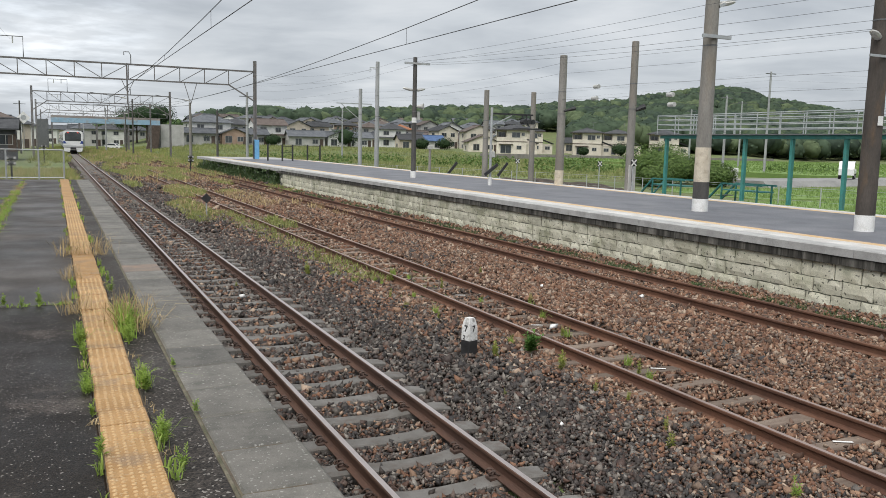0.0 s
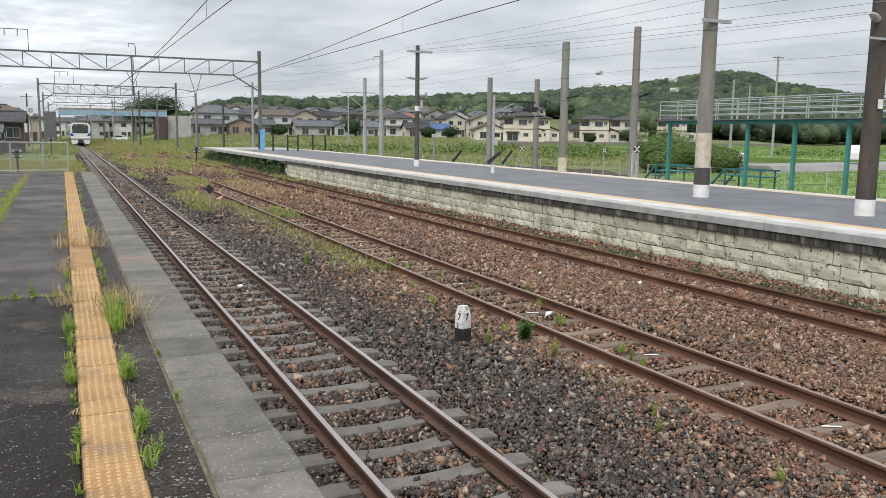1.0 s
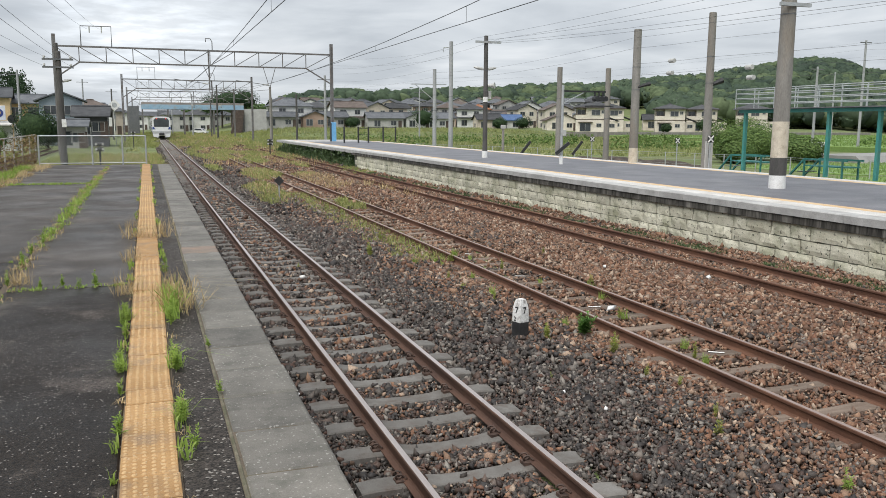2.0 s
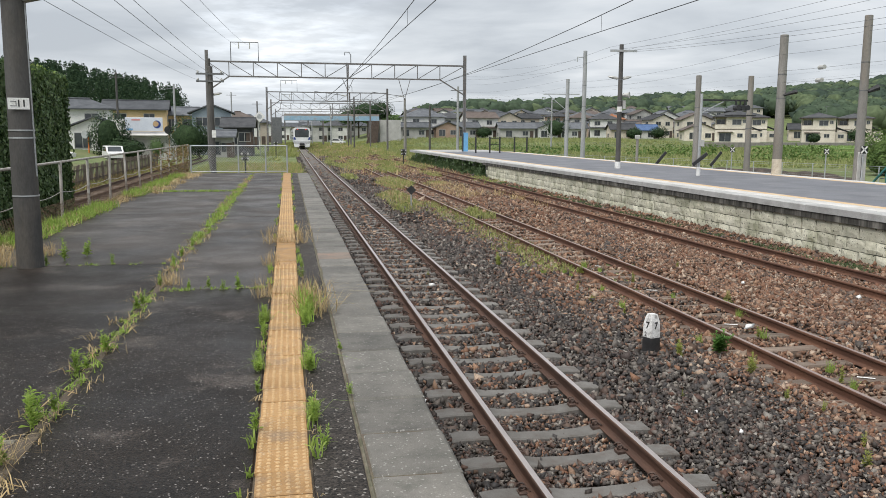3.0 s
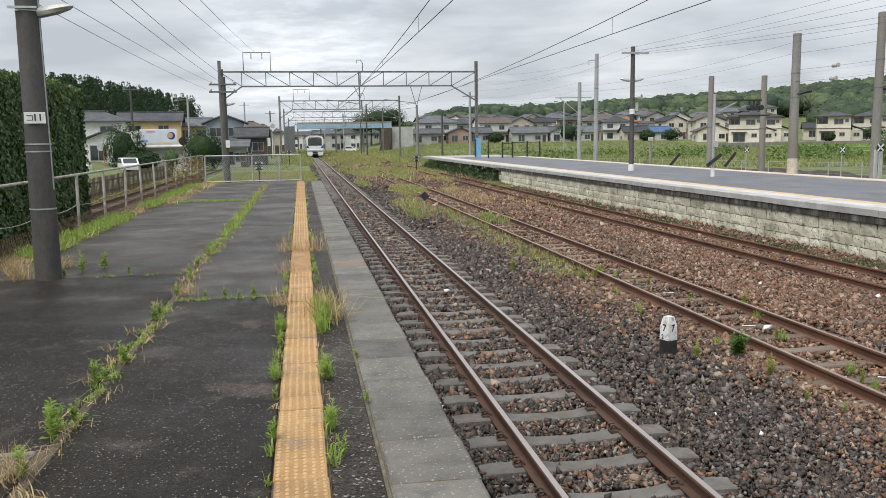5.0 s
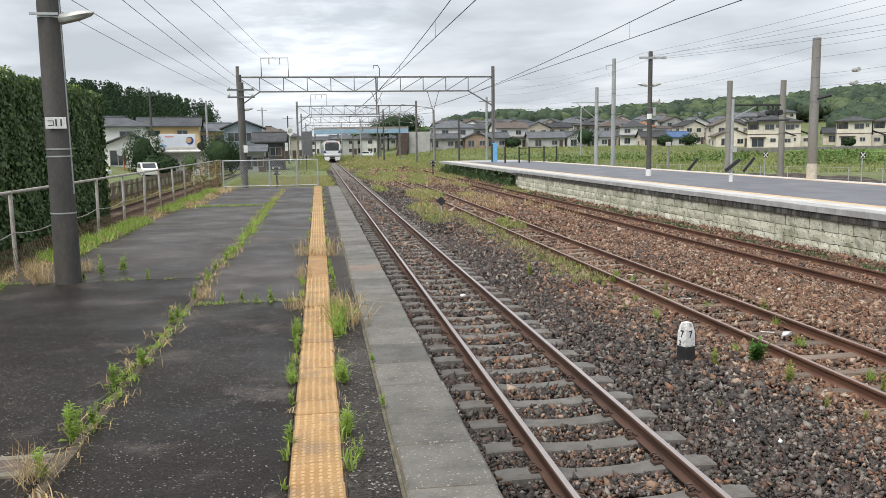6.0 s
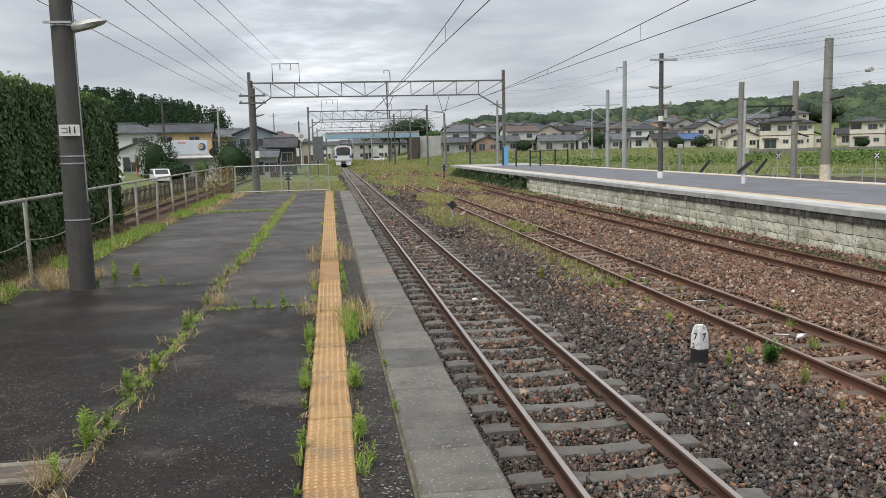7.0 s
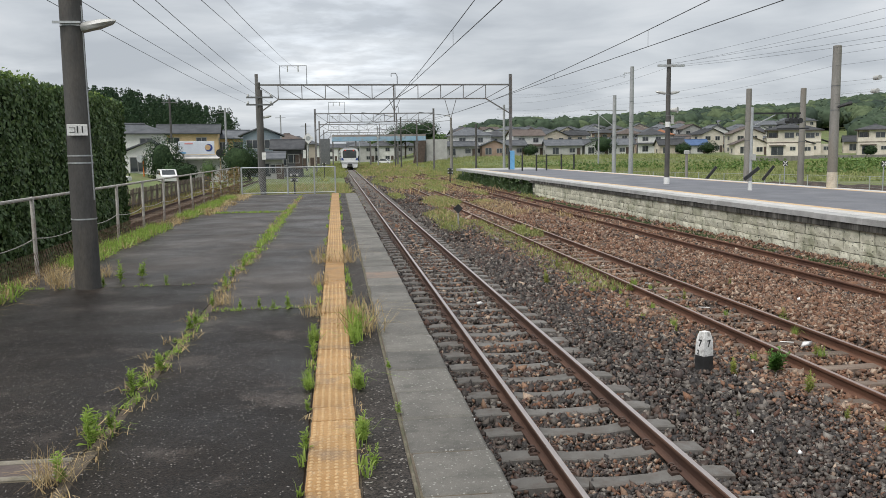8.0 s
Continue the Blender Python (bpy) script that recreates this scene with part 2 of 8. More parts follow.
def asphalt(name, dark, pale, worn, chip, chips, cell, rough, grit):
    """Bound stone chips: each chip its own tone, some pale, over broad damp and worn patches."""
    mt = bpy.data.materials.new(name)
    mt.use_nodes = True
    n, l = mt.node_tree.nodes, mt.node_tree.links
    bsdf = n["Principled BSDF"]
    pos = n.new("ShaderNodeNewGeometry").outputs["Position"]

    def cloud(scale, detail, r=0.6):
        t = n.new("ShaderNodeTexNoise")
        t.inputs["Scale"].default_value, t.inputs["Detail"].default_value, t.inputs["Roughness"].default_value = scale, detail, r
        l.new(pos, t.inputs["Vector"])
        return t.outputs[0]

    def span(src, a, b, lo=0.0, hi=1.0):
        m = n.new("ShaderNodeMapRange")
        for key, v in (("From Min", a), ("From Max", b), ("To Min", lo), ("To Max", hi)):
            m.inputs[key].default_value = v
        l.new(src, m.inputs["Value"])
        return m.outputs[0]

    def mixed(f, a, b):
        m = n.new("ShaderNodeMix")
        m.data_type = "RGBA"
        l.new(f, m.inputs[0])
        for src, sock in ((a, m.inputs[6]), (b, m.inputs[7])):
            if isinstance(src, tuple):
                sock.default_value = (*src, 1)
            else:
                l.new(src, sock)
        return m.outputs[2]

    vor = n.new("ShaderNodeTexVoronoi")
    vor.inputs["Scale"].default_value = cell
    l.new(pos, vor.inputs["Vector"])
    sep = n.new("ShaderNodeSeparateColor")
    l.new(vor.outputs["Color"], sep.inputs[0])
    col = mixed(span(cloud(0.55, 7.0, 0.58), 0.36, 0.64), dark, pale)
    col = mixed(span(cloud(1.1, 9.0, 0.66), 0.56, 0.72, 0.0, 0.75), col, worn)
    hsv = n.new("ShaderNodeHueSaturation")
    l.new(col, hsv.inputs["Color"])
    l.new(span(sep.outputs[0], 0.0, 1.0, 1.0 - grit, 1.0 + grit), hsv.inputs["Value"])
    col = mixed(span(sep.outputs[1], 1.0 - chips, 1.0 - chips + 0.004), hsv.outputs[0], chip)
    l.new(col, bsdf.inputs["Base Color"])
    l.new(span(cloud(0.8, 6.0), 0.35, 0.65, rough - 0.12, rough + 0.10), bsdf.inputs["Roughness"])
    bsdf.inputs["Specular IOR Level"].default_value = 0.18
    bp = n.new("ShaderNodeBump")
    bp.inputs["Strength"].default_value, bp.inputs["Distance"].default_value = 0.55, 0.004
    l.new(vor.outputs["Distance"], bp.inputs["Height"])
    bp.invert = True
    l.new(bp.outputs[0], bsdf.inputs["Normal"])
    return mt


M_ASPHALT = asphalt("weathered_asphalt", (0.0105, 0.0080, 0.0064), (0.0245, 0.0195, 0.0160), (0.115, 0.096, 0.083), (0.30, 0.28, 0.26), 0.020, 125, 0.50, 0.85)
M_ASPHALT_OLD = asphalt("older_greyed_asphalt", (0.031, 0.0262, 0.0225), (0.070, 0.0600, 0.0525), (0.130, 0.115, 0.102), (0.22, 0.205, 0.19), 0.014, 125, 0.46, 0.5)
M_ASPHALT_EDGE = asphalt("gravelly_asphalt", (0.024, 0.020, 0.017), (0.046, 0.039, 0.034), (0.085, 0.078, 0.066), (0.22, 0.205, 0.185), 0.05, 75, 0.62, 0.7)
M_ASPHALT_FAR = surface("blue_grey_asphalt", (0.105, 0.109, 0.123), (0.154, 0.158, 0.175), 0.8, 70, 0.6, 0.4, 0.004,
                        c3=(0.224, 0.224, 0.231), c3_scale=0.6, c3_amount=0.5)
M_SLAB = surface("concrete_slab", (0.104, 0.098, 0.086), (0.168, 0.157, 0.138), 2.2, 120, 0.65, 0.6, 0.006, rand=0.22, spec=0.5,
                 c3=(0.062, 0.062, 0.050), c3_scale=5.0, c3_amount=0.6, speck=(0.28, 0.27, 0.25), speck_scale=45)
M_SLAB_SIDE = surface("kerb_mortar", (0.16, 0.145, 0.11), (0.24, 0.22, 0.18), 9, 90, 0.9, 0.5, 0.006)
M_TACTILE = surface("yellow_tactile", (0.310, 0.176, 0.067), (0.378, 0.228, 0.098), 4, 110, 0.75, 0.3, 0.003, rand=0.12,
                    c3=(0.225, 0.160, 0.105), c3_scale=3.2, c3_amount=0.75, speck=(0.42, 0.31, 0.19), speck_scale=60)
# worn dots, coloured paler than the tile to paint in their lit tops
M_TACTILE_DOT = surface("worn_lit_tactile_dot", (0.410, 0.262, 0.122), (0.480, 0.330, 0.172), 9, 110, 0.7, 0.2, 0.002, rand=0.10, c3=(0.25, 0.185, 0.125), c3_scale=3.2, c3_amount=0.6)
M_BALLAST = palette("grey_ballast", [(0.015, 0.013, 0.013), (0.074, 0.063, 0.056), (0.032, 0.025, 0.021), (0.135, 0.120, 0.106), (0.099, 0.050, 0.034), (0.045, 0.041, 0.040),
                                     (0.021, 0.016, 0.013), (0.243, 0.221, 0.194), (0.068, 0.041, 0.031), (0.031, 0.029, 0.029), (0.097, 0.083, 0.070)], 0.65, 90, 0.5)
M_BALLAST_RUST = palette("rusty_ballast", [(0.082, 0.038, 0.023), (0.220, 0.118, 0.072), (0.045, 0.030, 0.023), (0.300, 0.185, 0.120), (0.165, 0.074, 0.042), (0.160, 0.122, 0.098),
                                           (0.060, 0.031, 0.020), (0.400, 0.310, 0.235), (0.190, 0.100, 0.060), (0.112, 0.056, 0.034)], 0.75, 90, 0.5)
M_BED = surface("track_bed", (0.040, 0.033, 0.028), (0.090, 0.068, 0.054), 2.0, 28, 0.95, 1.0, 0.05, c3=(0.154, 0.105, 0.077), c3_scale=0.5)
M_RUST = surface("rail_rust", (0.058, 0.029, 0.020), (0.098, 0.050, 0.032), 4, 70, 0.75, 0.4, 0.003, c3=(0.043, 0.024, 0.019), c3_scale=3, stretch=(1, 0.25, 1))
M_RUST_RED = surface("red_rail_rust", (0.082, 0.036, 0.022), (0.140, 0.066, 0.038), 4, 70, 0.8, 0.4, 0.003, c3=(0.050, 0.026, 0.019), c3_scale=3, stretch=(1, 0.25, 1))
M_RAIL_TOP = surface("rail_head_worn", (0.42, 0.37, 0.35), (0.52, 0.47, 0.45), 3, 60, 0.32, 0.1, 0.001, metal=0.6, stretch=(3, 0.1, 3))
M_RAIL_TOP_DULL = surface("rail_head_dull", (0.27, 0.20, 0.175), (0.36, 0.28, 0.25), 3, 60, 0.45, 0.1, 0.001, metal=0.4, stretch=(3, 0.15, 3))
M_SLEEPER = surface("concrete_sleeper", (0.119, 0.111, 0.100), (0.168, 0.160, 0.149), 5, 90, 0.85, 0.4, 0.004, rand=0.14, c3=(0.092, 0.065, 0.050), c3_scale=4, c3_amount=0.6)
M_WOOD_SLEEPER = surface("old_wood_sleeper", (0.12, 0.085, 0.065), (0.21, 0.165, 0.13), 3, 60, 0.9, 0.8, 0.008, rand=0.25, stretch=(0.4, 4, 1))
M_CLIP = surface("rusty_clip", (0.045, 0.028, 0.022), (0.10, 0.06, 0.045), 20, 90, 0.7, 0.3, 0.002)
M_BLOCK = surface("pale_stone_block", (0.50, 0.485, 0.375), (0.68, 0.66, 0.545), 2.2, 45, 0.92, 0.8, 0.012, rand=0.14,
                  c3=(0.27, 0.28, 0.185), c3_scale=1.4, c3_amount=0.75, speck=(0.12, 0.12, 0.095), speck_scale=16)
M_MORTAR = surface("dark_mortar", (0.10, 0.105, 0.08), (0.17, 0.17, 0.14), 5, 60, 0.95, 0.6, 0.01)
M_COPING = surface("grey_concrete_coping", (0.325, 0.325, 0.319), (0.442, 0.442, 0.436), 1.6, 70, 0.85, 0.35, 0.004, rand=0.06, c3=(0.234, 0.234, 0.221), c3_scale=2.5)
# course below the coping slabs: near-black upright streaks with paler patches
M_COPING_DARK = surface("dark_streaked_concrete", (0.012, 0.012, 0.010), (0.085, 0.080, 0.070), 9, 40, 0.92, 0.6, 0.008, stretch=(1, 1.4, 0.16), c3=(0.26, 0.25, 0.225), c3_scale=2.2, c3_amount=0.75)
M_PALE = surface("pale_concrete", (0.46, 0.45, 0.43), (0.58, 0.57, 0.55), 1.5, 60, 0.85, 0.3, 0.003, c3=(0.36, 0.34, 0.31), c3_scale=2)
M_YLINE = surface("faded_yellow_line", (0.50, 0.33, 0.17), (0.58, 0.44, 0.28), 2.0, 60, 0.8, 0.2, 0.002, c3=(0.5, 0.46, 0.40), c3_scale=2.5)
M_WHITE = surface("white_paint", (0.72, 0.72, 0.70), (0.80, 0.80, 0.79), 5, 60, 0.6, 0.1, 0.002, c3=(0.5, 0.48, 0.44), c3_scale=6, c3_amount=0.4)
M_CREAM = surface("cracked_cream_paint", (0.52, 0.46, 0.36), (0.62, 0.56, 0.46), 6, 60, 0.7, 0.2, 0.003, c3=(0.25, 0.18, 0.12), c3_scale=7, c3_amount=0.4)
M_BLACK = surface("black_paint", (0.018, 0.018, 0.019), (0.04, 0.04, 0.042), 6, 60, 0.6, 0.2, 0.002)
M_POLE_DARK = surface("dark_grey_pole", (0.054, 0.052, 0.050), (0.094, 0.090, 0.086), 3, 50, 0.75, 0.3, 0.004, c3=(0.115, 0.098, 0.080), c3_scale=2.5, c3_amount=0.5, stretch=(1, 1, 0.3))
M_POLE_CONC = surface("weathered_concrete_pole", (0.185, 0.176, 0.160), (0.262, 0.250, 0.230), 3, 50, 0.88, 0.3, 0.004, c3=(0.168, 0.132, 0.090), c3_scale=1.5, c3_amount=0.6, stretch=(1, 1, 0.25))
M_POLE_GREY = surface("grey_concrete_pole", (0.27, 0.28, 0.285), (0.36, 0.37, 0.375), 3, 50, 0.85, 0.3, 0.004, stretch=(1, 1, 0.25))
M_POLE_RUST = surface("rust_stained_pole", (0.050, 0.043, 0.038), (0.085, 0.072, 0.062), 3, 40, 0.85, 0.5, 0.006, c3=(0.20, 0.115, 0.045), c3_scale=1.2, c3_amount=0.55, stretch=(1, 1, 0.3))
M_STEEL = surface("grey_steel", (0.12, 0.125, 0.13), (0.19, 0.195, 0.20), 5, 50, 0.6, 0.2, 0.002, metal=0.4)
M_GANTRY = surface("dull_lattice_steel", (0.13, 0.125, 0.125), (0.19, 0.185, 0.185), 3, 50, 0.65, 0.2, 0.002, metal=0.2, c3=(0.14, 0.09, 0.065), c3_scale=2)
M_GALV = surface("galvanised_steel", (0.40, 0.42, 0.43), (0.52, 0.54, 0.55), 6, 60, 0.5, 0.2, 0.002, metal=0.5, c3=(0.25, 0.20, 0.16), c3_scale=3, c3_amount=0.4)
M_GALV_OLD = surface("weathered_fence_pipe", (0.33, 0.31, 0.28), (0.47, 0.45, 0.42), 5, 60, 0.7, 0.3, 0.002, metal=0.15, c3=(0.19, 0.13, 0.09), c3_scale=4, c3_amount=0.5)
M_MESH_RUST = surface("rusty_wire_mesh", (0.11, 0.065, 0.045), (0.19, 0.13, 0.09), 6, 60, 0.8, 0.2, 0.002, metal=0.2)
M_WIRE = surface("dark_wire", (0.05, 0.052, 0.055), (0.08, 0.082, 0.085), 5, 50, 0.6, 0.0, metal=0.2)
M_GREEN = surface("teal_green_paint", (0.035, 0.20, 0.175), (0.055, 0.26, 0.23), 3, 60, 0.55, 0.15, 0.002, c3=(0.10, 0.17, 0.14), c3_scale=4, c3_amount=0.4)
M_BLUE = surface("sky_blue_paint", (0.13, 0.36, 0.62), (0.18, 0.43, 0.70), 3, 60, 0.5, 0.1, 0.002)
M_DARK = surface("dark_metal", (0.025, 0.026, 0.028), (0.05, 0.05, 0.052), 6, 60, 0.5, 0.2, 0.002, metal=0.3)
M_GLASS_DARK = surface("dark_window_glass", (0.03, 0.035, 0.04), (0.06, 0.068, 0.075), 0.6, 20, 0.08, 0.0, spec=0.8)
M_LAMP = surface("lamp_housing", (0.42, 0.42, 0.40), (0.54, 0.54, 0.52), 5, 60, 0.5, 0.1, 0.002, metal=0.2)
M_SOIL = surface("bare_soil", (0.075, 0.058, 0.042), (0.13, 0.105, 0.078), 1.2, 30, 0.95, 0.8, 0.03, c3=(0.14, 0.135, 0.07), c3_scale=0.7)

# ---------- ground ----------
def bump_at(x, y, cx, cy, sx, sy, h):
    return h * np.exp(-((x - cx) / sx) ** 2 / 2 - ((y - cy) / sy) ** 2 / 2)


def step(v):
    v = np.clip(v, 0, 1)
    return v * v * (3 - 2 * v)


def land(x, y):
    """The height of the ground."""
    x, y = np.asarray(x, float), np.asarray(y, float)
    z = np.full(np.broadcast(x, y).shape, -1.12)
    z = z + (1.3 * step((y - 160) / 14) + 0.6 * step((y - 185) / 30) + 4.4 * step((y - 228) / 130)) * step((x - 14) / 20) * (1 - step((x - 0.98 * y) / 40))
    z = z + 2.0 * step((y - 60) / 60) * step((-x - 14) / 10)
    for g in ((150, 425, 60, 75, 4), (205, 430, 30, 70, 5), (280, 430, 38, 80, 9), (418, 440, 58, 100, 29), (330, 440, 45, 90, 6), (545, 440, 60, 90, 14),
              (-72, 262, 26, 42, 8), (-130, 300, 50, 60, 4)):
        z = z + bump_at(x, y, *g)
    r = np.hypot(x, y)
    return z + 10 * step((r - 900) / 1500) + 0.04 * np.sin(x * 1.3) * np.sin(y * 0.9)


gx = np.concatenate([[-2600, -1500, -800, -450, -300], np.arange(-220, 700, 9.0), [760, 900, 1200, 1800, 2600]])
gx = np.unique(np.concatenate([gx, np.arange(-24, 60, 3.0)]))
gy = np.unique(np.concatenate([[-400, -150, -60], np.arange(-30, 150, 5.0), np.arange(150, 640, 10.0), [700, 850, 1100, 1600, 2400, 3600]]))
GX, GY = np.meshgrid(gx, gy)
gv = np.stack([GX.ravel(), GY.ravel(), land(GX, GY).ravel()], 1)
nx = len(gx)
ii, jj = np.meshgrid(np.arange(nx - 1), np.arange(len(gy) - 1))
q0 = (jj * nx + ii).ravel()
M_GROUND = surface("grassy_ground", (0.09, 0.125, 0.04), (0.15, 0.18, 0.065), 0.25, 6, 0.95, 0.8, 0.05, c3=(0.12, 0.10, 0.055), c3_scale=0.15, c3_amount=0.6)
solo("ground", array_mesh("ground", gv, np.stack([q0, q0 + 1, q0 + nx + 1, q0 + nx], 1), M_GROUND, True), None,
     "open ground of rough grass and soil rising to hills", "ground", kind="structure")

# track bed, a low bank of packed stone
g = Geo()
g.extrude([(0.95, -1.30), (0.95, -1.10), (12.42, -1.10), (12.42, -1.30)], 1, -12, 150)
solo("track_bed", g, M_BED, "dark packed stone bed under the railway tracks", "track bed", kind="structure")

# ---------- near platform ----------
PLAT_END = 39.0
near_platform = thing("platform_near", "low station platform of patched dark asphalt with concrete edge", "platform", kind="structure")
# two asphalt bays with a weedy joint between them, split by cross joints
for x0, x1, cuts in ((-4.75, -1.62, (-6, 4.80, 12.02, 19.5, 26.9, PLAT_END)), (-1.55, -0.225, (-6, 9.90, 18.6, 27.0, PLAT_END))):
    for a, b in zip(cuts, cuts[1:]):
        part("asphalt_bay", Geo().cbox((x0, a + (0.36 if abs(a - 4.80) < 0.01 else 0.012), -0.35), (x1, b - 0.012, 0.0), 0.012), M_ASPHALT if a < 9 else M_ASPHALT_OLD, near_platform)
part("asphalt_strip", Geo().cbox((0.095, -6, -0.35), (0.385, PLAT_END, -0.004), 0.01), M_ASPHALT_EDGE, near_platform, "gravelly asphalt strip beside the tactile tiles")
g = Geo().box((-4.75, -6, -1.25), (0.80, PLAT_END - 0.02, -0.012))
part("core", g, M_SOIL, near_platform)
g = Geo().box((0.80, -6, -1.25), (0.845, PLAT_END - 0.02, -0.16))
part("retaining_wall", g, M_SLAB_SIDE, near_platform)
M_JOINT = surface("mossy_mortar", (0.075, 0.070, 0.045), (0.17, 0.15, 0.11), 7, 50, 0.95, 0.8, 0.008, c3=(0.06, 0.07, 0.03), c3_scale=5, c3_amount=0.7)
g = Geo().cbox((0.386, -6, -0.3), (0.409, PLAT_END, -0.007), 0.006)
part("kerb_joint", g, M_JOINT, near_platform, "sandy mortar joint beside the edge slabs")
for y0 in (4.82, 5.085):
    part("drain_kerb", Geo().cbox((-4.4, y0, -0.2), (-1.66, y0 + 0.05, 0.006), 0.01), M_SLAB_SIDE, near_platform, "pale concrete kerb of a shallow drain")
M_DRAIN = surface("drain_cover", (0.085, 0.065, 0.06), (0.12, 0.095, 0.085), 4, 60, 0.85, 0.4, 0.004)
part("drain_cover", Geo().cbox((-4.4, 4.874, -0.2), (-1.66, 5.081, -0.004), 0.006), M_DRAIN, near_platform, "brown concrete drain cover")


# ---------- tracks ----------
def rail_profile(x, z):
    """Flat-bottomed rail, head on top at height z."""
    h = [(-0.064, -0.153), (0.064, -0.153), (0.064, -0.143), (0.020, -0.128), (0.009, -0.115), (0.009, -0.048), (0.029, -0.036), (0.0325, -0.030),
         (0.0325, -0.008), (0.025, 0.0), (-0.025, 0.0), (-0.0325, -0.008), (-0.0325, -0.030), (-0.029, -0.036), (-0.009, -0.048), (-0.009, -0.115),
         (-0.020, -0.128), (-0.064, -0.143)]
    return [(x + a, z + b) for a, b in h]


def rail(parent, x, z, y0, y1, top, side=None):
    g = Geo()
    cuts = [y0]
    while cuts[-1] < y1:
        cuts.append(min(y1, cuts[-1] + 25.0))
    for a, b in zip(cuts, cuts[1:]):
        prof = rail_profile(x, z)
        n = len(prof)
        v = [(p, e, q) for e in (a, b - 0.008) for p, q in prof]
        for i in range(n):
            g.add([v[i], v[(i + 1) % n], v[n + (i + 1) % n], v[n + i]], [(0, 1, 2, 3)], 1 if i == 9 else 0)
        g.add(v[:n], [tuple(reversed(range(n)))])
        g.add(v[n:], [tuple(range(n))])
    me = g.mesh("rail", [side or M_RUST, top], False)
    return part("rail", me, None, parent)


def sleeper_mesh():
    """Concrete sleeper, thinner at its middle and sloping at its shoulders."""
    g = Geo()
    st = [(-1.0, 0.0, 0.115), (-0.86, 0.012, 0.12), (-0.62, 0.010, 0.12), (-0.50, 0.004, 0.12), (-0.30, -0.022, 0.105), (0.0, -0.030, 0.10),
          (0.30, -0.022, 0.105), (0.50, 0.004, 0.12), (0.62, 0.010, 0.12), (0.86, 0.012, 0.12), (1.0, 0.0, 0.115)]
    v = []
    for x, z, w in st:
        v += [(x, -w - 0.02, -0.17), (x, -w, z - 0.012), (x, -w + 0.014, z), (x, w - 0.014, z), (x, w, z - 0.012), (x, w + 0.02, -0.17)]
    f = []
    for i in range(len(st) - 1):
        for j in range(5):
            f.append((6 * i + j, 6 * i + j + 1, 6 * i + 7 + j, 6 * i + 6 + j))
    k = 6 * (len(st) - 1)
    f += [tuple(range(6)), tuple(k + j for j in reversed(range(6)))]
    return g.add(v, f).mesh("sleeper", M_SLEEPER, True)


def clip_mesh():
    """A coiled spring clip on a cast shoulder."""
    g = Geo()
    g.cbox((-0.035, -0.045, -0.01), (0.035, 0.045, 0.026), 0.01)
    pts = []
    for i in range(15):
        a = i / 14 * 2 * math.pi * 1.35
        pts.append((0.030 * math.cos(a) + 0.004, -0.045 + 0.09 * i / 14, 0.052 + 0.027 * math.sin(a)))
    g.tube(pts, 0.0095, 5)
    g.tube([(0.004, -0.05, 0.03), (-0.05, -0.02, 0.032), (-0.055, 0.04, 0.03)], 0.009, 5)
    return g.mesh("clip", M_CLIP, True)


Z1, Z2, Z3 = -0.856, -0.922, -0.882
C1, C2, C3 = 2.446, 6.612, 10.818
track_main = thing("railway_track_main", "main railway track with worn rails on concrete sleepers", "railway track", "railway tracks", "structure")
rail(track_main, C1 - 0.566, Z1, -12, 330, M_RAIL_TOP)
rail(track_main, C1 + 0.566, Z1, -12, 330, M_RAIL_TOP)
track_middle = thing("railway_track_middle", "rusty middle railway track on old wooden sleepers", "railway track", "railway tracks", "structure")
rail(track_middle, C2 - 0.566, Z2, -6, 120, M_RAIL_TOP_DULL, M_RUST_RED)
rail(track_middle, C2 + 0.566, Z2, -6, 120, M_RAIL_TOP_DULL, M_RUST_RED)
track_outer = thing("railway_track_outer", "rusty disused railway track beside the stone platform wall", "railway track", "railway tracks", "structure")
rail(track_outer, C3 - 0.566, Z3, -6, 120, M_RUST_RED, M_RUST_RED)
rail(track_outer, C3 + 0.566, Z3, -6, 120, M_RUST_RED, M_RUST_RED)
track_siding = thing("railway_track_siding", "rusty overgrown siding behind the platform fence", "railway track", "railway tracks", "structure")
rail(track_siding, -9.45, -0.86, 34.2, 95, M_RUST)
rail(track_siding, -8.32, -0.86, 34.2, 95, M_RUST)
SLEEPER, CLIP = sleeper_mesh(), clip_mesh()
y = -3.90
k = 0
while y < 70:
    s = part("sleeper", SLEEPER, None, track_main, at=(C1 + random.uniform(-0.012, 0.012), y + random.uniform(-0.012, 0.012), Z1 - 0.163))
    s.rotation_euler = (0, 0, random.uniform(-0.008, 0.008))
    if y < 32:
        for rx in (-0.566, 0.566):
            for side in (-1, 1):
                c = part("clip", CLIP, None, s, at=(rx + side * 0.098, 0, 0.008))
                c.rotation_euler = (0, 0, 0 if side > 0 else math.pi)
    y += 0.66
g = Geo()
while y < 240:
    g.cbox((C1 - 1.0, y - 0.12, Z1 - 0.3), (C1 + 1.0, y + 0.12, Z1 - 0.16), 0.02)
    y += 0.66
part("far_sleepers", g, M_SLEEPER, track_main)["kind"] = "stuff"


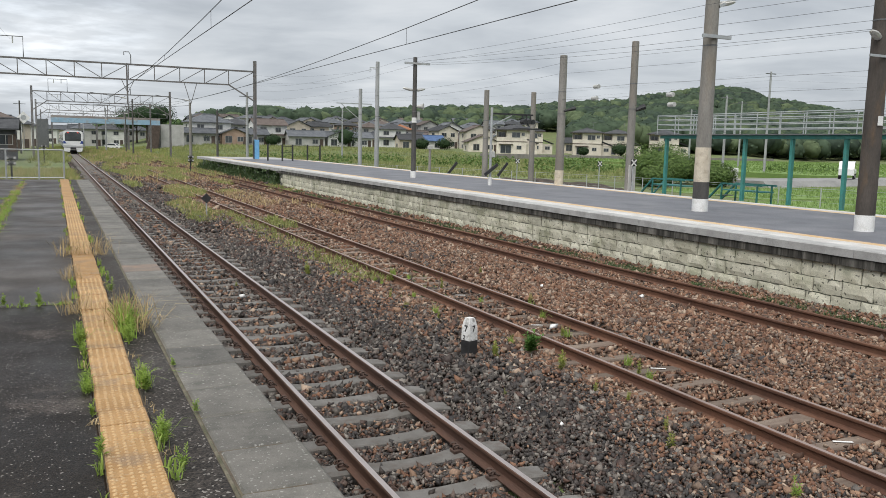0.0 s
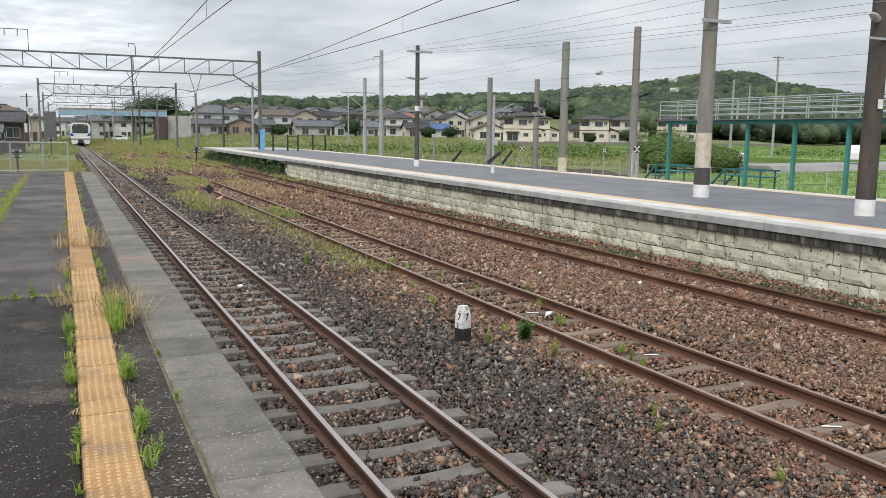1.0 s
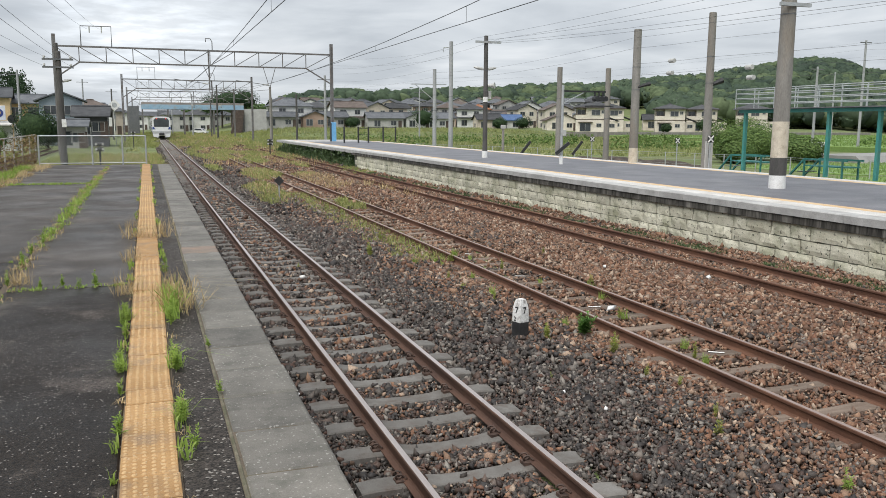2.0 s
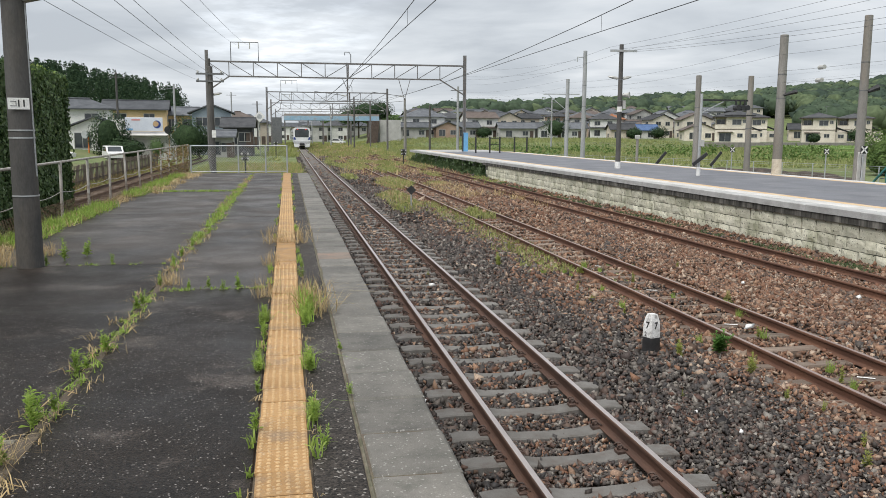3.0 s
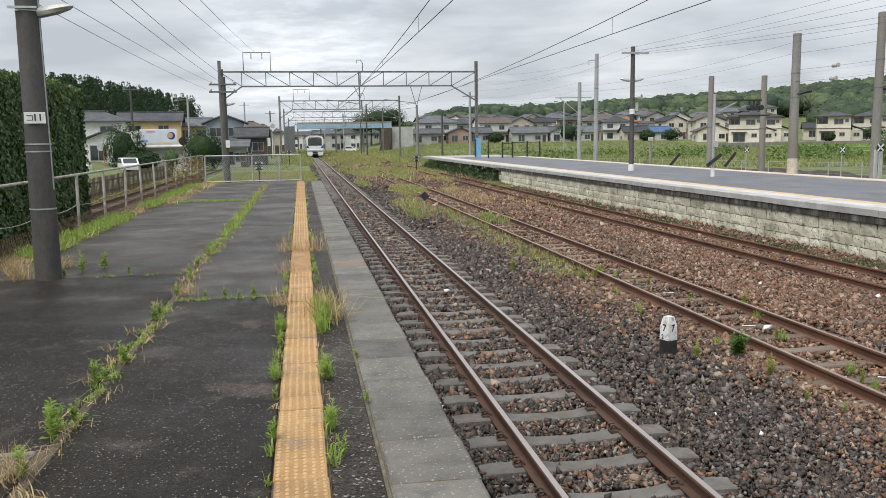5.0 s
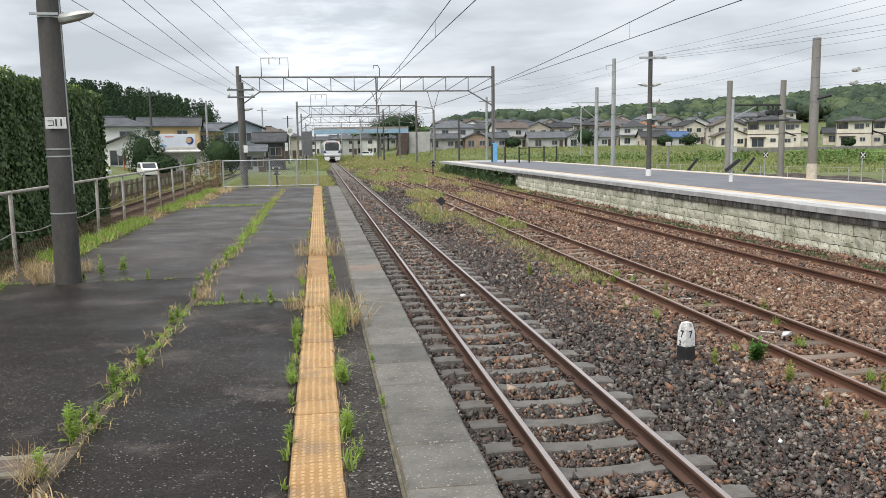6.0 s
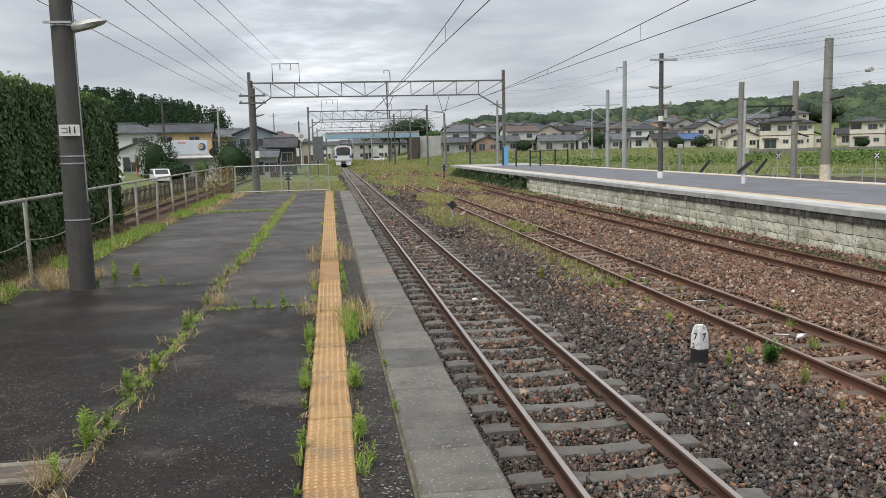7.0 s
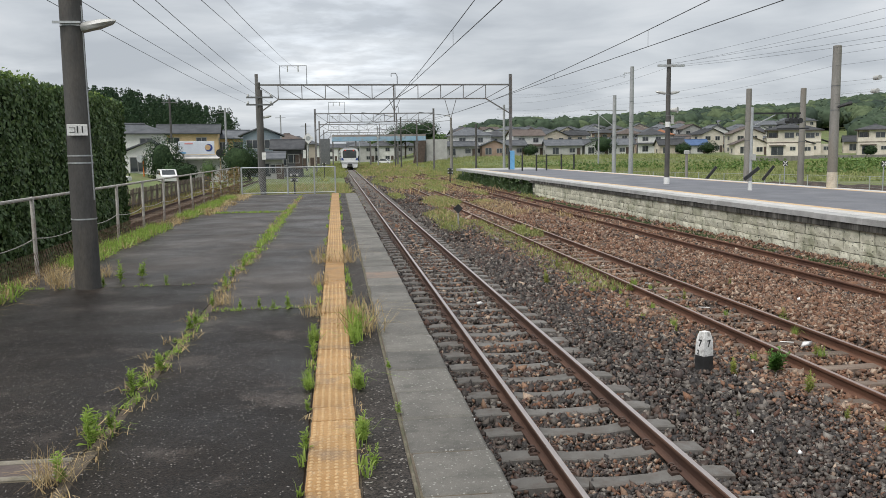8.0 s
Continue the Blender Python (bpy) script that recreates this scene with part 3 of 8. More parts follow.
def wood_sleeper_mesh(seed):
    rng = random.Random(seed)
    g = Geo()
    n = 9
    v, f = [], []
    for i in range(n):
        x = -1.05 + 2.1 * i / (n - 1)
        w = 0.10 + rng.uniform(-0.008, 0.008)
        z = rng.uniform(-0.01, 0.006)
        v += [(x, -w, -0.14), (x, -w, z - 0.012), (x, -w + 0.012, z), (x, w - 0.012, z + rng.uniform(-0.006, 0.006)), (x, w, z - 0.012), (x, w, -0.14)]
    for i in range(n - 1):
        for j in range(5):
            f.append((6 * i + j, 6 * i + j + 1, 6 * i + 7 + j, 6 * i + 6 + j))
    k = 6 * (n - 1)
    f += [tuple(range(6)), tuple(k + j for j in reversed(range(6)))]
    return g.add(v, f).mesh("wood_sleeper", M_WOOD_SLEEPER)


WOODS = [wood_sleeper_mesh(i) for i in range(4)]
TICK = Geo().cbox((-0.10, -0.012, 0), (0.10, 0.012, 0.006), 0.002).mesh("paint_tick", M_WHITE)
for centre, z, track, drop in ((C2, Z2, track_middle, 0.135), (C3, Z3, track_outer, 0.185), (-8.885, -0.86, track_siding, 0.16)):
    y, k = (-3.82, 0) if centre > 0 else (34.5, 0)
    while y < 60:
        s = part("sleeper", WOODS[k % 4], None, track, at=(centre + random.uniform(-0.06, 0.06), y, z - drop + random.uniform(-0.015, 0.008)))
        s.rotation_euler = (0, 0, random.uniform(-0.03, 0.03))
        if centre == C2 and k % 4 == 1 and 3.5 < y < 22:
            c = part("paint_tick", TICK, None, s, "white painted mark", at=(0.15 + random.uniform(-0.05, 0.05), 0.0, 0.004))
            c.rotation_euler = (0, 0, random.uniform(-0.7, -0.4))
        y += 0.72
        k += 1


# ---------- ballast ----------
ICO_V = np.array([(0, 0, 1), (0.894, 0, 0.447), (0.276, 0.851, 0.447), (-0.724, 0.526, 0.447), (-0.724, -0.526, 0.447), (0.276, -0.851, 0.447),
                  (0.724, 0.526, -0.447), (-0.276, 0.851, -0.447), (-0.894, 0, -0.447), (-0.276, -0.851, -0.447), (0.724, -0.526, -0.447), (0, 0, -1)])
ICO_F = np.array([(0, 1, 2), (0, 2, 3), (0, 3, 4), (0, 4, 5), (0, 5, 1), (1, 6, 2), (2, 7, 3), (3, 8, 4), (4, 9, 5), (5, 10, 1),
                  (2, 6, 7), (3, 7, 8), (4, 8, 9), (5, 9, 10), (1, 10, 6), (11, 7, 6), (11, 8, 7), (11, 9, 8), (11, 10, 9), (11, 6, 10)])
OCTA_V = np.array([(1, 0, 0), (-1, 0, 0), (0, 1, 0), (0, -1, 0), (0, 0, 1), (0, 0, -1)]) * 1.12
OCTA_F = np.array([(0, 2, 4), (2, 1, 4), (1, 3, 4), (3, 0, 4), (2, 0, 5), (1, 2, 5), (3, 1, 5), (0, 3, 5)])


def turns(rng, n):
    """n random rotation matrices."""
    q = rng.normal(size=(n, 4))
    q /= np.linalg.norm(q, axis=1)[:, None]
    a, b, c, d = q.T
    return np.stack([np.stack([1 - 2 * (c * c + d * d), 2 * (b * c - d * a), 2 * (b * d + c * a)], 1),
                     np.stack([2 * (b * c + d * a), 1 - 2 * (b * b + d * d), 2 * (c * d - b * a)], 1),
                     np.stack([2 * (b * d - c * a), 2 * (c * d + b * a), 1 - 2 * (b * b + c * c)], 1)], 1)


def stones(rng, pos, size, fine):
    """Angular stones at pos (n, 3), each of its own size."""
    base, fc = (ICO_V, ICO_F) if fine else (OCTA_V, OCTA_F)
    n, k = len(pos), len(base)
    v = np.repeat(base[None], n, 0) * (1 + rng.uniform(-0.42, 0.32, (n, k, 1)))
    v = v + rng.uniform(-0.28, 0.28, v.shape)
    v = v * rng.uniform(0.55, 1.35, (n, 1, 3)) * np.array([1.1, 0.95, 0.72])
    v = np.einsum("nij,nkj->nki", turns(rng, n), v) * size[:, None, None] + pos[:, None, :]
    f = fc[None] + (np.arange(n) * k)[:, None, None]
    return v.reshape(-1, 3), f.reshape(-1, 3)


def bed_height(x):
    """The stone level across the tracks."""
    z = np.full(x.shape, -1.035)
    z = np.where(np.abs(x - C1) < 1.0, -1.055, z)
    z = np.where((x > 3.6) & (x < 5.4), -1.02, z)
    z = np.where(np.abs(x - C2) < 1.2, -1.072, z)
    z = np.where((x > 7.6) & (x < 10.0), -1.03, z)
    z = np.where(np.abs(x - C3) < 1.0, -1.045, z)
    return np.where(x > 11.7, -1.04 + 0.18 * (x - 11.7), z)


def ballast(seed, y0, y1, density, size, fine, pick):
    rng = np.random.default_rng(seed)
    n = int((12.4 - 0.95) * (y1 - y0) * density)
    x, y = rng.uniform(0.95, 12.4, n), rng.uniform(y0, y1, n)
    keep = (x < 1.42 * y + 0.9) if y0 > 0 else ((x > 1.42 * y + 0.9) | (y < 2.6))
    for c in (C1, C2, C3):
        for s in (-0.566, 0.566):
            keep &= np.abs(x - c - s) > 0.05 + size * 0.55
    # sleepers of the main track stay clear, but for a few strays
    ph = np.abs((y - 1.38 + 0.33) % 0.66 - 0.33)
    keep &= ~((np.abs(x - C1) < 1.0) & (ph < 0.115 + size * 0.35) & (rng.random(n) > 0.03))
    ph2 = np.abs((y - 4.1 + 0.36) % 0.72 - 0.36)
    keep &= ~((np.abs(x - C2) < 0.8) & (ph2 < 0.11) & (rng.random(n) > 0.06))
    keep &= ~((np.abs(x - C2) < 0.53) & (rng.random(n) > 0.55))
    rust = np.clip((x - 4.2) / 1.9, 0, 1) * 0.95 + 0.04 + 0.22 * (np.abs(x - C1) < 0.5)
    is_rust = rng.random(n) < rust + 0.25 * np.sin(x * 1.7 + 0.6 * np.sin(y * 0.8)) * np.sin(y * 0.55) * (x > 4)
    keep &= is_rust if pick else ~is_rust
    x, y = x[keep], y[keep]
    sz = size * rng.lognormal(-0.05, 0.30, len(x))
    wave = 0.022 * np.sin(x * 2.3 + y * 0.7) * np.sin(y * 1.9)
    z = bed_height(x) + wave + rng.uniform(-0.028, 0.022, len(x))
    z = np.where(np.abs(x - C1) < 1.0, np.minimum(z, -1.045), z)
    return stones(rng, np.stack([x, y, z], 1), sz, fine)


for name, pick, mat, label in (("ballast_grey", False, M_BALLAST, "loose angular grey ballast stones round the main track"),
                               ("ballast_rusty", True, M_BALLAST_RUST, "loose rust-stained brown ballast stones between the tracks")):
    vs, fs, k = [], [], 0
    for i, (y0, y1, dens, size, fine) in enumerate(((2.6, 8, 1500, 0.025, False), (8, 15, 660, 0.033, False), (15, 25, 400, 0.037, False), (25, 44, 110, 0.050, False), (44, 100, 20, 0.068, False), (-4.2, 8, 170, 0.05, False))):
        v, f = ballast(10 + i, y0, y1, dens, size, fine, pick)
        vs.append(v)
        fs.append(f + k)
        k += len(v)
    solo(name, array_mesh(name, np.concatenate(vs), np.concatenate(fs), mat), None, label, "ballast", kind="stuff")

# ---------- far platform ----------
ZP = 0.19
FX, FB = 12.36, 20.6
far_platform = thing("platform_far", "raised island platform of pale stone blocks with a grey asphalt top", "platform", kind="structure")
part("core", Geo().box((FX + 0.14, -8, -1.3), (FB - 0.05, 51.3, ZP - 0.06)), M_SOIL, far_platform)
part("asphalt", Geo().cbox((13.62, -8, ZP - 0.12), (20.05, 75.0, ZP + 0.002), 0.01), M_ASPHALT_FAR, far_platform)
part("edge_strip", Geo().cbox((FX + 0.42, -8, ZP - 0.12), (13.34, 84.0, ZP + 0.003), 0.01), M_PALE, far_platform, "pale concrete strip along the edge")
part("yellow_line", Geo().cbox((13.34, -8, ZP - 0.12), (13.62, 80, ZP + 0.008), 0.006), M_YLINE, far_platform, "faded orange warning line")
part("back_kerb", Geo().cbox((20.05, -8, ZP - 0.8), (FB, 75.0, ZP + 0.01), 0.02), M_PALE, far_platform, "pale concrete back kerb")
part("back_line", Geo().cbox((19.75, -8, ZP - 0.1), (20.05, 75.0, ZP + 0.006), 0.004), M_YLINE, far_platform, "worn orange line")
part("mortar", Geo().box((FX + 0.118, -8, -1.3), (FX + 0.138, 51.2, -0.13)), M_MORTAR, far_platform)
# open end deck on posts
deck = Geo().cbox((FX, 51.3, ZP - 0.22), (FB - 0.4, 84.0, ZP - 0.004), 0.02)
part("end_deck", deck, M_COPING, far_platform, "thin concrete end deck on posts")
DECK_POST = Geo().cbox((-0.11, -0.11, -1.3), (0.11, 0.11, ZP - 0.22), 0.01).mesh("deck_post", M_COPING)
for i in range(9):
    for x in (FX + 0.55, 16.4, FB - 0.8):
        part("deck_post", DECK_POST, None, far_platform, at=(x, 52.6 + 3.8 * i, 0))


# ---------- overhead line ----------
def gantry(y, xl, xr, ztop, zt, zb, bays, label, base_l, base_r, tubs=0.075):
    """Lattice portal over the tracks, with knee braces at both posts."""
    ob = thing("overhead_gantry", label, "gantry", "portals over the tracks", at=(xl, y, base_l))
    ox, oy, oz = xl, y, base_l

    def rel(p):
        return (p[0] - ox, p[1] - oy, p[2] - oz)
    for x, b in ((xl, base_l), (xr, base_r)):
        g = Geo()
        for sx in (-1, 1):
            g.obox(rel((x + sx * tubs, y, b)), rel((x + sx * tubs, y, ztop)), 0.13, 0.22)
        z = b + 0.3
        while z < ztop - 0.5:
            g.obox(rel((x - tubs, y, z)), rel((x + tubs, y, z + 0.45)), 0.05, 0.03)
            z += 0.45
        part("post", g, M_GANTRY, ob)
    part("top_chord", Geo().obox(rel((xl, y, zt)), rel((xr, y, zt)), 0.16, 0.14), M_GANTRY, ob)
    kx = 1.9
    part("bottom_chord", Geo().obox(rel((xl + kx, y, zb)), rel((xr - kx * 1.25, y, zb)), 0.14, 0.12), M_GANTRY, ob)
    for a, b in (((xl + kx, y, zb), (xl + 0.1, y, zb - 1.25)), ((xr - kx * 1.25, y, zb), (xr - 0.1, y, zb - 1.35))):
        part("knee_brace", Geo().obox(rel(a), rel(b), 0.11, 0.11), M_GANTRY, ob)
    xs = [xl + kx + (xr - xl - 2.25 * kx) * i / bays for i in range(bays + 1)]
    for i, x in enumerate(xs):
        part("lattice_bar", Geo().obox(rel((x, y, zb)), rel((x, y, zt)), 0.07, 0.07), M_GANTRY, ob)
        if i < bays:
            up = i >= bays // 2
            part("lattice_bar", Geo().obox(rel((x, y, zb if up else zt)), rel((xs[i + 1], y, zt if up else zb)), 0.06, 0.06), M_GANTRY, ob)
    part("lattice_bar", Geo().obox(rel((xl, y, zt)), rel((xs[0], y, zb)), 0.06, 0.06), M_GANTRY, ob)
    part("lattice_bar", Geo().obox(rel((xr, y, zt)), rel((xs[-1], y, zb)), 0.06, 0.06), M_GANTRY, ob)
    # insulator hoop standing on the beam
    hx = xl + 2.1
    part("wire_hoop", Geo().tube([rel((hx, y, zt)), rel((hx, y, zt + 1.7)), rel((hx + 2.4, y, zt + 1.72)), rel((hx + 2.4, y, zt))], 0.045, 6), M_STEEL, ob)
    for dx in (0.7, 1.65):
        part("insulator", Geo().tube([rel((hx + dx, y, zt + 1.7)), rel((hx + dx, y, zt + 1.15))], 0.05, 6), M_LAMP, ob)
    # hanging masts over the running lines
    mx = xl + 12.4
    part("drop_mast", Geo().tube([rel((mx, y, zt + 0.1)), rel((mx + 0.03, y, 4.75))], 0.065, 8), M_GANTRY, ob)
    part("mast_hook", Geo().tube([rel((mx + 0.35, y, zt)), rel((mx + 0.35, y, zt + 0.8)), rel((mx + 0.2, y, zt + 1.05)), rel((mx - 0.2, y, zt + 1.05)), rel((mx - 0.2, y, zt + 0.75))], 0.04, 6), M_STEEL, ob)
    for dx in (-0.45, 0.6):
        part("mast_strut", Geo().obox(rel((mx + dx, y, zb)), rel((mx + 0.05, y, zb - 1.15)), 0.05, 0.05), M_GANTRY, ob)
    for cx in (mx, mx + 5.3):
        part("bracket_arm", Geo().tube([rel((cx, y, 5.25)), rel((cx - 3.0, y, 5.62)), ], 0.03, 6), M_STEEL, ob)
        part("insulator", Geo().tube([rel((cx - 0.1, y, 5.25)), rel((cx - 0.55, y, 5.31))], 0.06, 8), M_LAMP, ob)
        part("steady_arm", Geo().tube([rel((cx, y, 4.85)), rel((cx - 1.0, y, 4.75)), rel((cx - 2.9, y, 4.55))], 0.022, 6), M_STEEL, ob)
    for dx in (-0.55, 0.55):
        part("mast_strut", Geo().obox(rel((mx + 5.3 + dx, y, zb)), rel((mx + 5.3, y, zb - 1.9)), 0.05, 0.05), M_GANTRY, ob)
    return ob


gantry(76.6, -6.92, 16.5, 9.1, 8.13, 6.84, 9, "grey steel lattice portal spanning the tracks, slightly rusty", -1.12, ZP)
gantry(127.0, -2.95, 15.2, 8.65, 7.95, 6.65, 8, "distant grey lattice portal over the tracks", -1.12, -1.12)
gantry(172.0, -3.2, 17.0, 8.6, 7.9, 6.7, 8, "far grey lattice portal near the footbridge", -1.12, -1.12)
gantry(238.0, -3.2, 17.0, 8.6, 7.9, 6.7, 8, "far grey lattice portal beyond the footbridge", -1.12, -1.12)


def sagging(p, q, sag, n=10):
    p, q = Vector(p), Vector(q)
    return [p.lerp(q, i / n) - Vector((0, 0, sag * 4 * (i / n) * (1 - i / n))) for i in range(n + 1)]


def catenary(x, z_c, z_m, far):
    """Messenger and contact wire with droppers over one track."""
    ob = thing("overhead_line", "dark overhead contact line with droppers above the track", "overhead line", "overhead lines", at=(x, 76.6, z_m))
    stops = [2.0, 76.6, 127.0, 172.0, 238.0][: (5 if far else 3)]
    for a, b in zip(stops, stops[1:]):
        sag = 1.0 if a < 50 else 0.35
        ms = [(px - x, py - 76.6, pz - z_m) for px, py, pz in sagging((x, a, z_m), (x, b, z_m), sag, 14)]
        part("messenger_wire", Geo().tube(ms, 0.0085, 5), M_WIRE, ob)
        part("contact_wire", Geo().tube([(0, a - 76.6, z_c - z_m), (0, b - 76.6, z_c - z_m)], 0.008, 5), M_WIRE, ob)
        k = max(2, int((b - a) / 7))
        for i in range(1, k):
            yy = a + (b - a) * i / k
            s = 4 * (i / k) * (1 - i / k) * sag
            part("dropper", Geo().tube([(0, yy - 76.6, -s), (0, yy - 76.6, z_c - z_m)], 0.004, 4), M_WIRE, ob)
    return ob


catenary(2.45, 4.03, 5.0, True)
catenary(6.61, 4.02, 5.0, False)


def cable(name, p, q, sag, r=0.0045, label="thin dark cable strung between poles", n=14):
    pts = sagging(p, q, sag, n)
    o = pts[0].copy()
    return solo(name, Geo().tube([a - o for a in pts], r, 5), M_WIRE, label, "cable", "overhead cables", at=o)


# ---------- poles ----------
def pole_shaft(h, r0, r1, n=18, rings=()):
    g = Geo().lathe(0, 0, [(r0, 0)] + [(r0 + (r1 - r0) * i / 6, h * i / 6) for i in range(1, 6)] + [(r1, h), (r1 * 0.8, h + 0.015)], n)
    return g


def band(z, h, r0, r1, hp, mat, parent, label, name="paint_band"):
    a = r0 + (r1 - r0) * z / hp + 0.004
    b = r0 + (r1 - r0) * (z + h) / hp + 0.004
    return part(name, Geo().lathe(0, 0, [(a, z), (b, z + h)], 18), mat, parent, label, True)


def pole(x, y, z, h, r0, r1, mat, label, name="pole"):
    ob = thing(name, label, "pole", "poles along the platforms", at=(x, y, z))
    part("shaft", pole_shaft(h, r0, r1), mat, ob, smooth=True)
    for zz in (h * 0.55, h * 0.72):
        rr = r0 + (r1 - r0) * zz / h
        part("steel_band", Geo().lathe(0, 0, [(rr + 0.006, zz), (rr + 0.006, zz + 0.03)], 18), M_STEEL, ob, smooth=True)
    return ob


def street_lamp_head(parent, z, ang, reach=0.5):
    """A cobra lamp on a short arm."""
    c, s = math.cos(ang), math.sin(ang)
    g = Geo().tube([(0, 0, z - 0.05), (c * reach * 0.5, s * reach * 0.5, z)], 0.022, 6)
    arm = part("lamp_arm", g, M_GALV, parent)
    g = Geo()
    st = [(0.0, 0.03, 0.04), (0.06, 0.08, 0.075), (0.30, 0.09, 0.07), (0.44, 0.07, 0.045), (0.50, 0.02, 0.015)]
    v, f = [], []
    for d, w, hh in st:
        for j in range(8):
            a = 2 * math.pi * j / 8
            px, py, pz = reach * 0.4 + d, math.cos(a) * w, math.sin(a) * hh + d * 0.18
            v.append((c * px - s * py, s * px + c * py, z + pz))
    for i in range(len(st) - 1):
        for j in range(8):
            f.append((8 * i + j, 8 * i + (j + 1) % 8, 8 * i + 8 + (j + 1) % 8, 8 * i + 8 + j))
    f += [tuple(reversed(range(8))), tuple(range(8 * len(st) - 8, 8 * len(st)))]
    part("lamp_head", Geo().add(v, f), M_LAMP, parent, "grey lamp housing", True)
    return arm


def text_on(name, body, size, mat, parent, loc, rot):
    cu = bpy.data.curves.new(name, "FONT")
    cu.body = body
    cu.size = size
    cu.extrude = 0.001
    cu.offset = size * 0.022
    cu.align_x, cu.align_y = "CENTER", "CENTER"
    tmp = new(name, cu)
    me = bpy.data.meshes.new_from_object(tmp.evaluated_get(bpy.context.evaluated_depsgraph_get()))
    bpy.data.objects.remove(tmp)
    me.materials.clear()
    me.materials.append(mat)
    ob = new(name, me)
    ob.parent = parent
    ob.location, ob.rotation_euler = loc, rot
    return ob


# numbered pole on the near platform
p11 = thing("lamp_pole", "dark painted platform pole with small lamp and number plate", "lamp pole", at=(-3.53, 12.0, 0))
part("shaft", pole_shaft(8.6, 0.172, 0.12), M_POLE_DARK, p11, smooth=True)
for zz in (0.98, 1.76, 1.86, 3.62):
    rr = 0.172 - 0.052 * zz / 8.6
    part("steel_band", Geo().lathe(0, 0, [(rr + 0.006, zz), (rr + 0.006, zz + 0.02)], 18), M_GALV, p11, smooth=True)
part("conduit", Geo().tube([(0.163, -0.03, 1.25), (0.158, -0.03, 1.9), (0.142, -0.03, 3.9)], 0.012, 6), M_GALV, p11, "pale conduit")
plate = part("number_plate", Geo().cbox((-0.13, -0.006, -0.075), (0.13, 0.006, 0.075), 0.003), M_WHITE, p11, "white enamel number plate", at=(0.035, -0.172, 2.22))
plate.rotation_euler = (0, 0, radians(10))
t11 = text_on("numeral", "11", 0.125, M_BLACK, plate, (0.035, -0.0085, 0.0), (radians(90), 0, 0))
g = Geo()
for lo, hi in (((-0.10, -0.009, 0.026), (-0.025, -0.0065, 0.034)), ((-0.10, -0.009, -0.034), (-0.025, -0.0065, -0.026)), ((-0.033, -0.009, -0.026), (-0.025, -0.0065, 0.026))):
    g.box(lo, hi)
part("character", g, M_BLACK, plate)
part("lamp_bracket", Geo().obox((-0.2, -0.16, 3.66), (0.16, -0.16, 3.66), 0.03, 0.03), M_GALV, p11)
street_lamp_head(p11, 3.60, radians(-8), 0.26)

# island platform poles
pA = pole(15.86, 17.58, ZP, 8.2, 0.215, 0.17, M_POLE_CONC, "thick grey concrete pole with a cracked cream band and white foot", "platform_pole")
band(0.0, 0.35, 0.215, 0.17, 8.2, M_WHITE, pA, "white painted foot")
band(0.82, 0.95, 0.215, 0.17, 8.2, M_CREAM, pA, "cracked cream band")
band(0.352, 0.464, 0.215, 0.17, 8.2, M_POLE_DARK, pA, "dark stained band")
part("crossarm", Geo().obox((-0.45, -0.2, 4.75), (0.52, -0.2, 4.75), 0.09, 0.09), M_GALV, pA)
part("strut", Geo().obox((0.1, -0.15, 5.55), (0.95, -0.15, 6.0), 0.07, 0.07), M_GALV, pA)
street_lamp_head(pA, 5.62, radians(-20), 0.35)
pB = pole(15.65, 12.25, ZP, 8.2, 0.205, 0.165, M_POLE_RUST, "thick rust-stained pole with a white foot on the island platform", "platform_pole")
band(0.0, 0.36, 0.205, 0.165, 8.2, M_WHITE, pB, "white painted foot")
part("plate", Geo().cbox((-0.12, -0.215, 2.3), (0.02, -0.195, 2.5), 0.004), M_WHITE, pB, "small white plate")
street_lamp_head(pB, 4.15, radians(200), 0.30)
part("crossarm", Geo().obox((-0.55, -0.2, 3.75), (0.4, -0.2, 3.75), 0.05, 0.05), M_GALV, pB)

p3 = pole(15.95, 38.1, ZP, 5.95, 0.125, 0.10, M_POLE_DARK, "dark platform lamp pole with crossarm, twin lamps and white foot", "lamp_pole")
band(0.0, 0.33, 0.14, 0.14, 5.9, M_WHITE, p3, "white painted foot")
band(2.75, 0.25, 0.125, 0.115, 5.9, M_WHITE, p3, "small white band")
part("crossarm", Geo().obox((-0.6, -0.1, 5.65), (0.75, -0.1, 5.65), 0.09, 0.1), M_GALV, p3)
for a in (radians(10), radians(170)):
    street_lamp_head(p3, 4.35, a, 0.3)
part("loudspeaker", Geo().tube([(0.1, -0.1, 3.55), (0.3, -0.25, 3.55), (0.36, -0.3, 3.55)], 0.07, 10, r1=0.16), M_LAMP, p3, "grey horn loudspeaker", True)
part("switch_box", Geo().cbox((0.13, -0.1, 2.9), (0.27, 0.1, 3.3), 0.01), M_LAMP, p3)

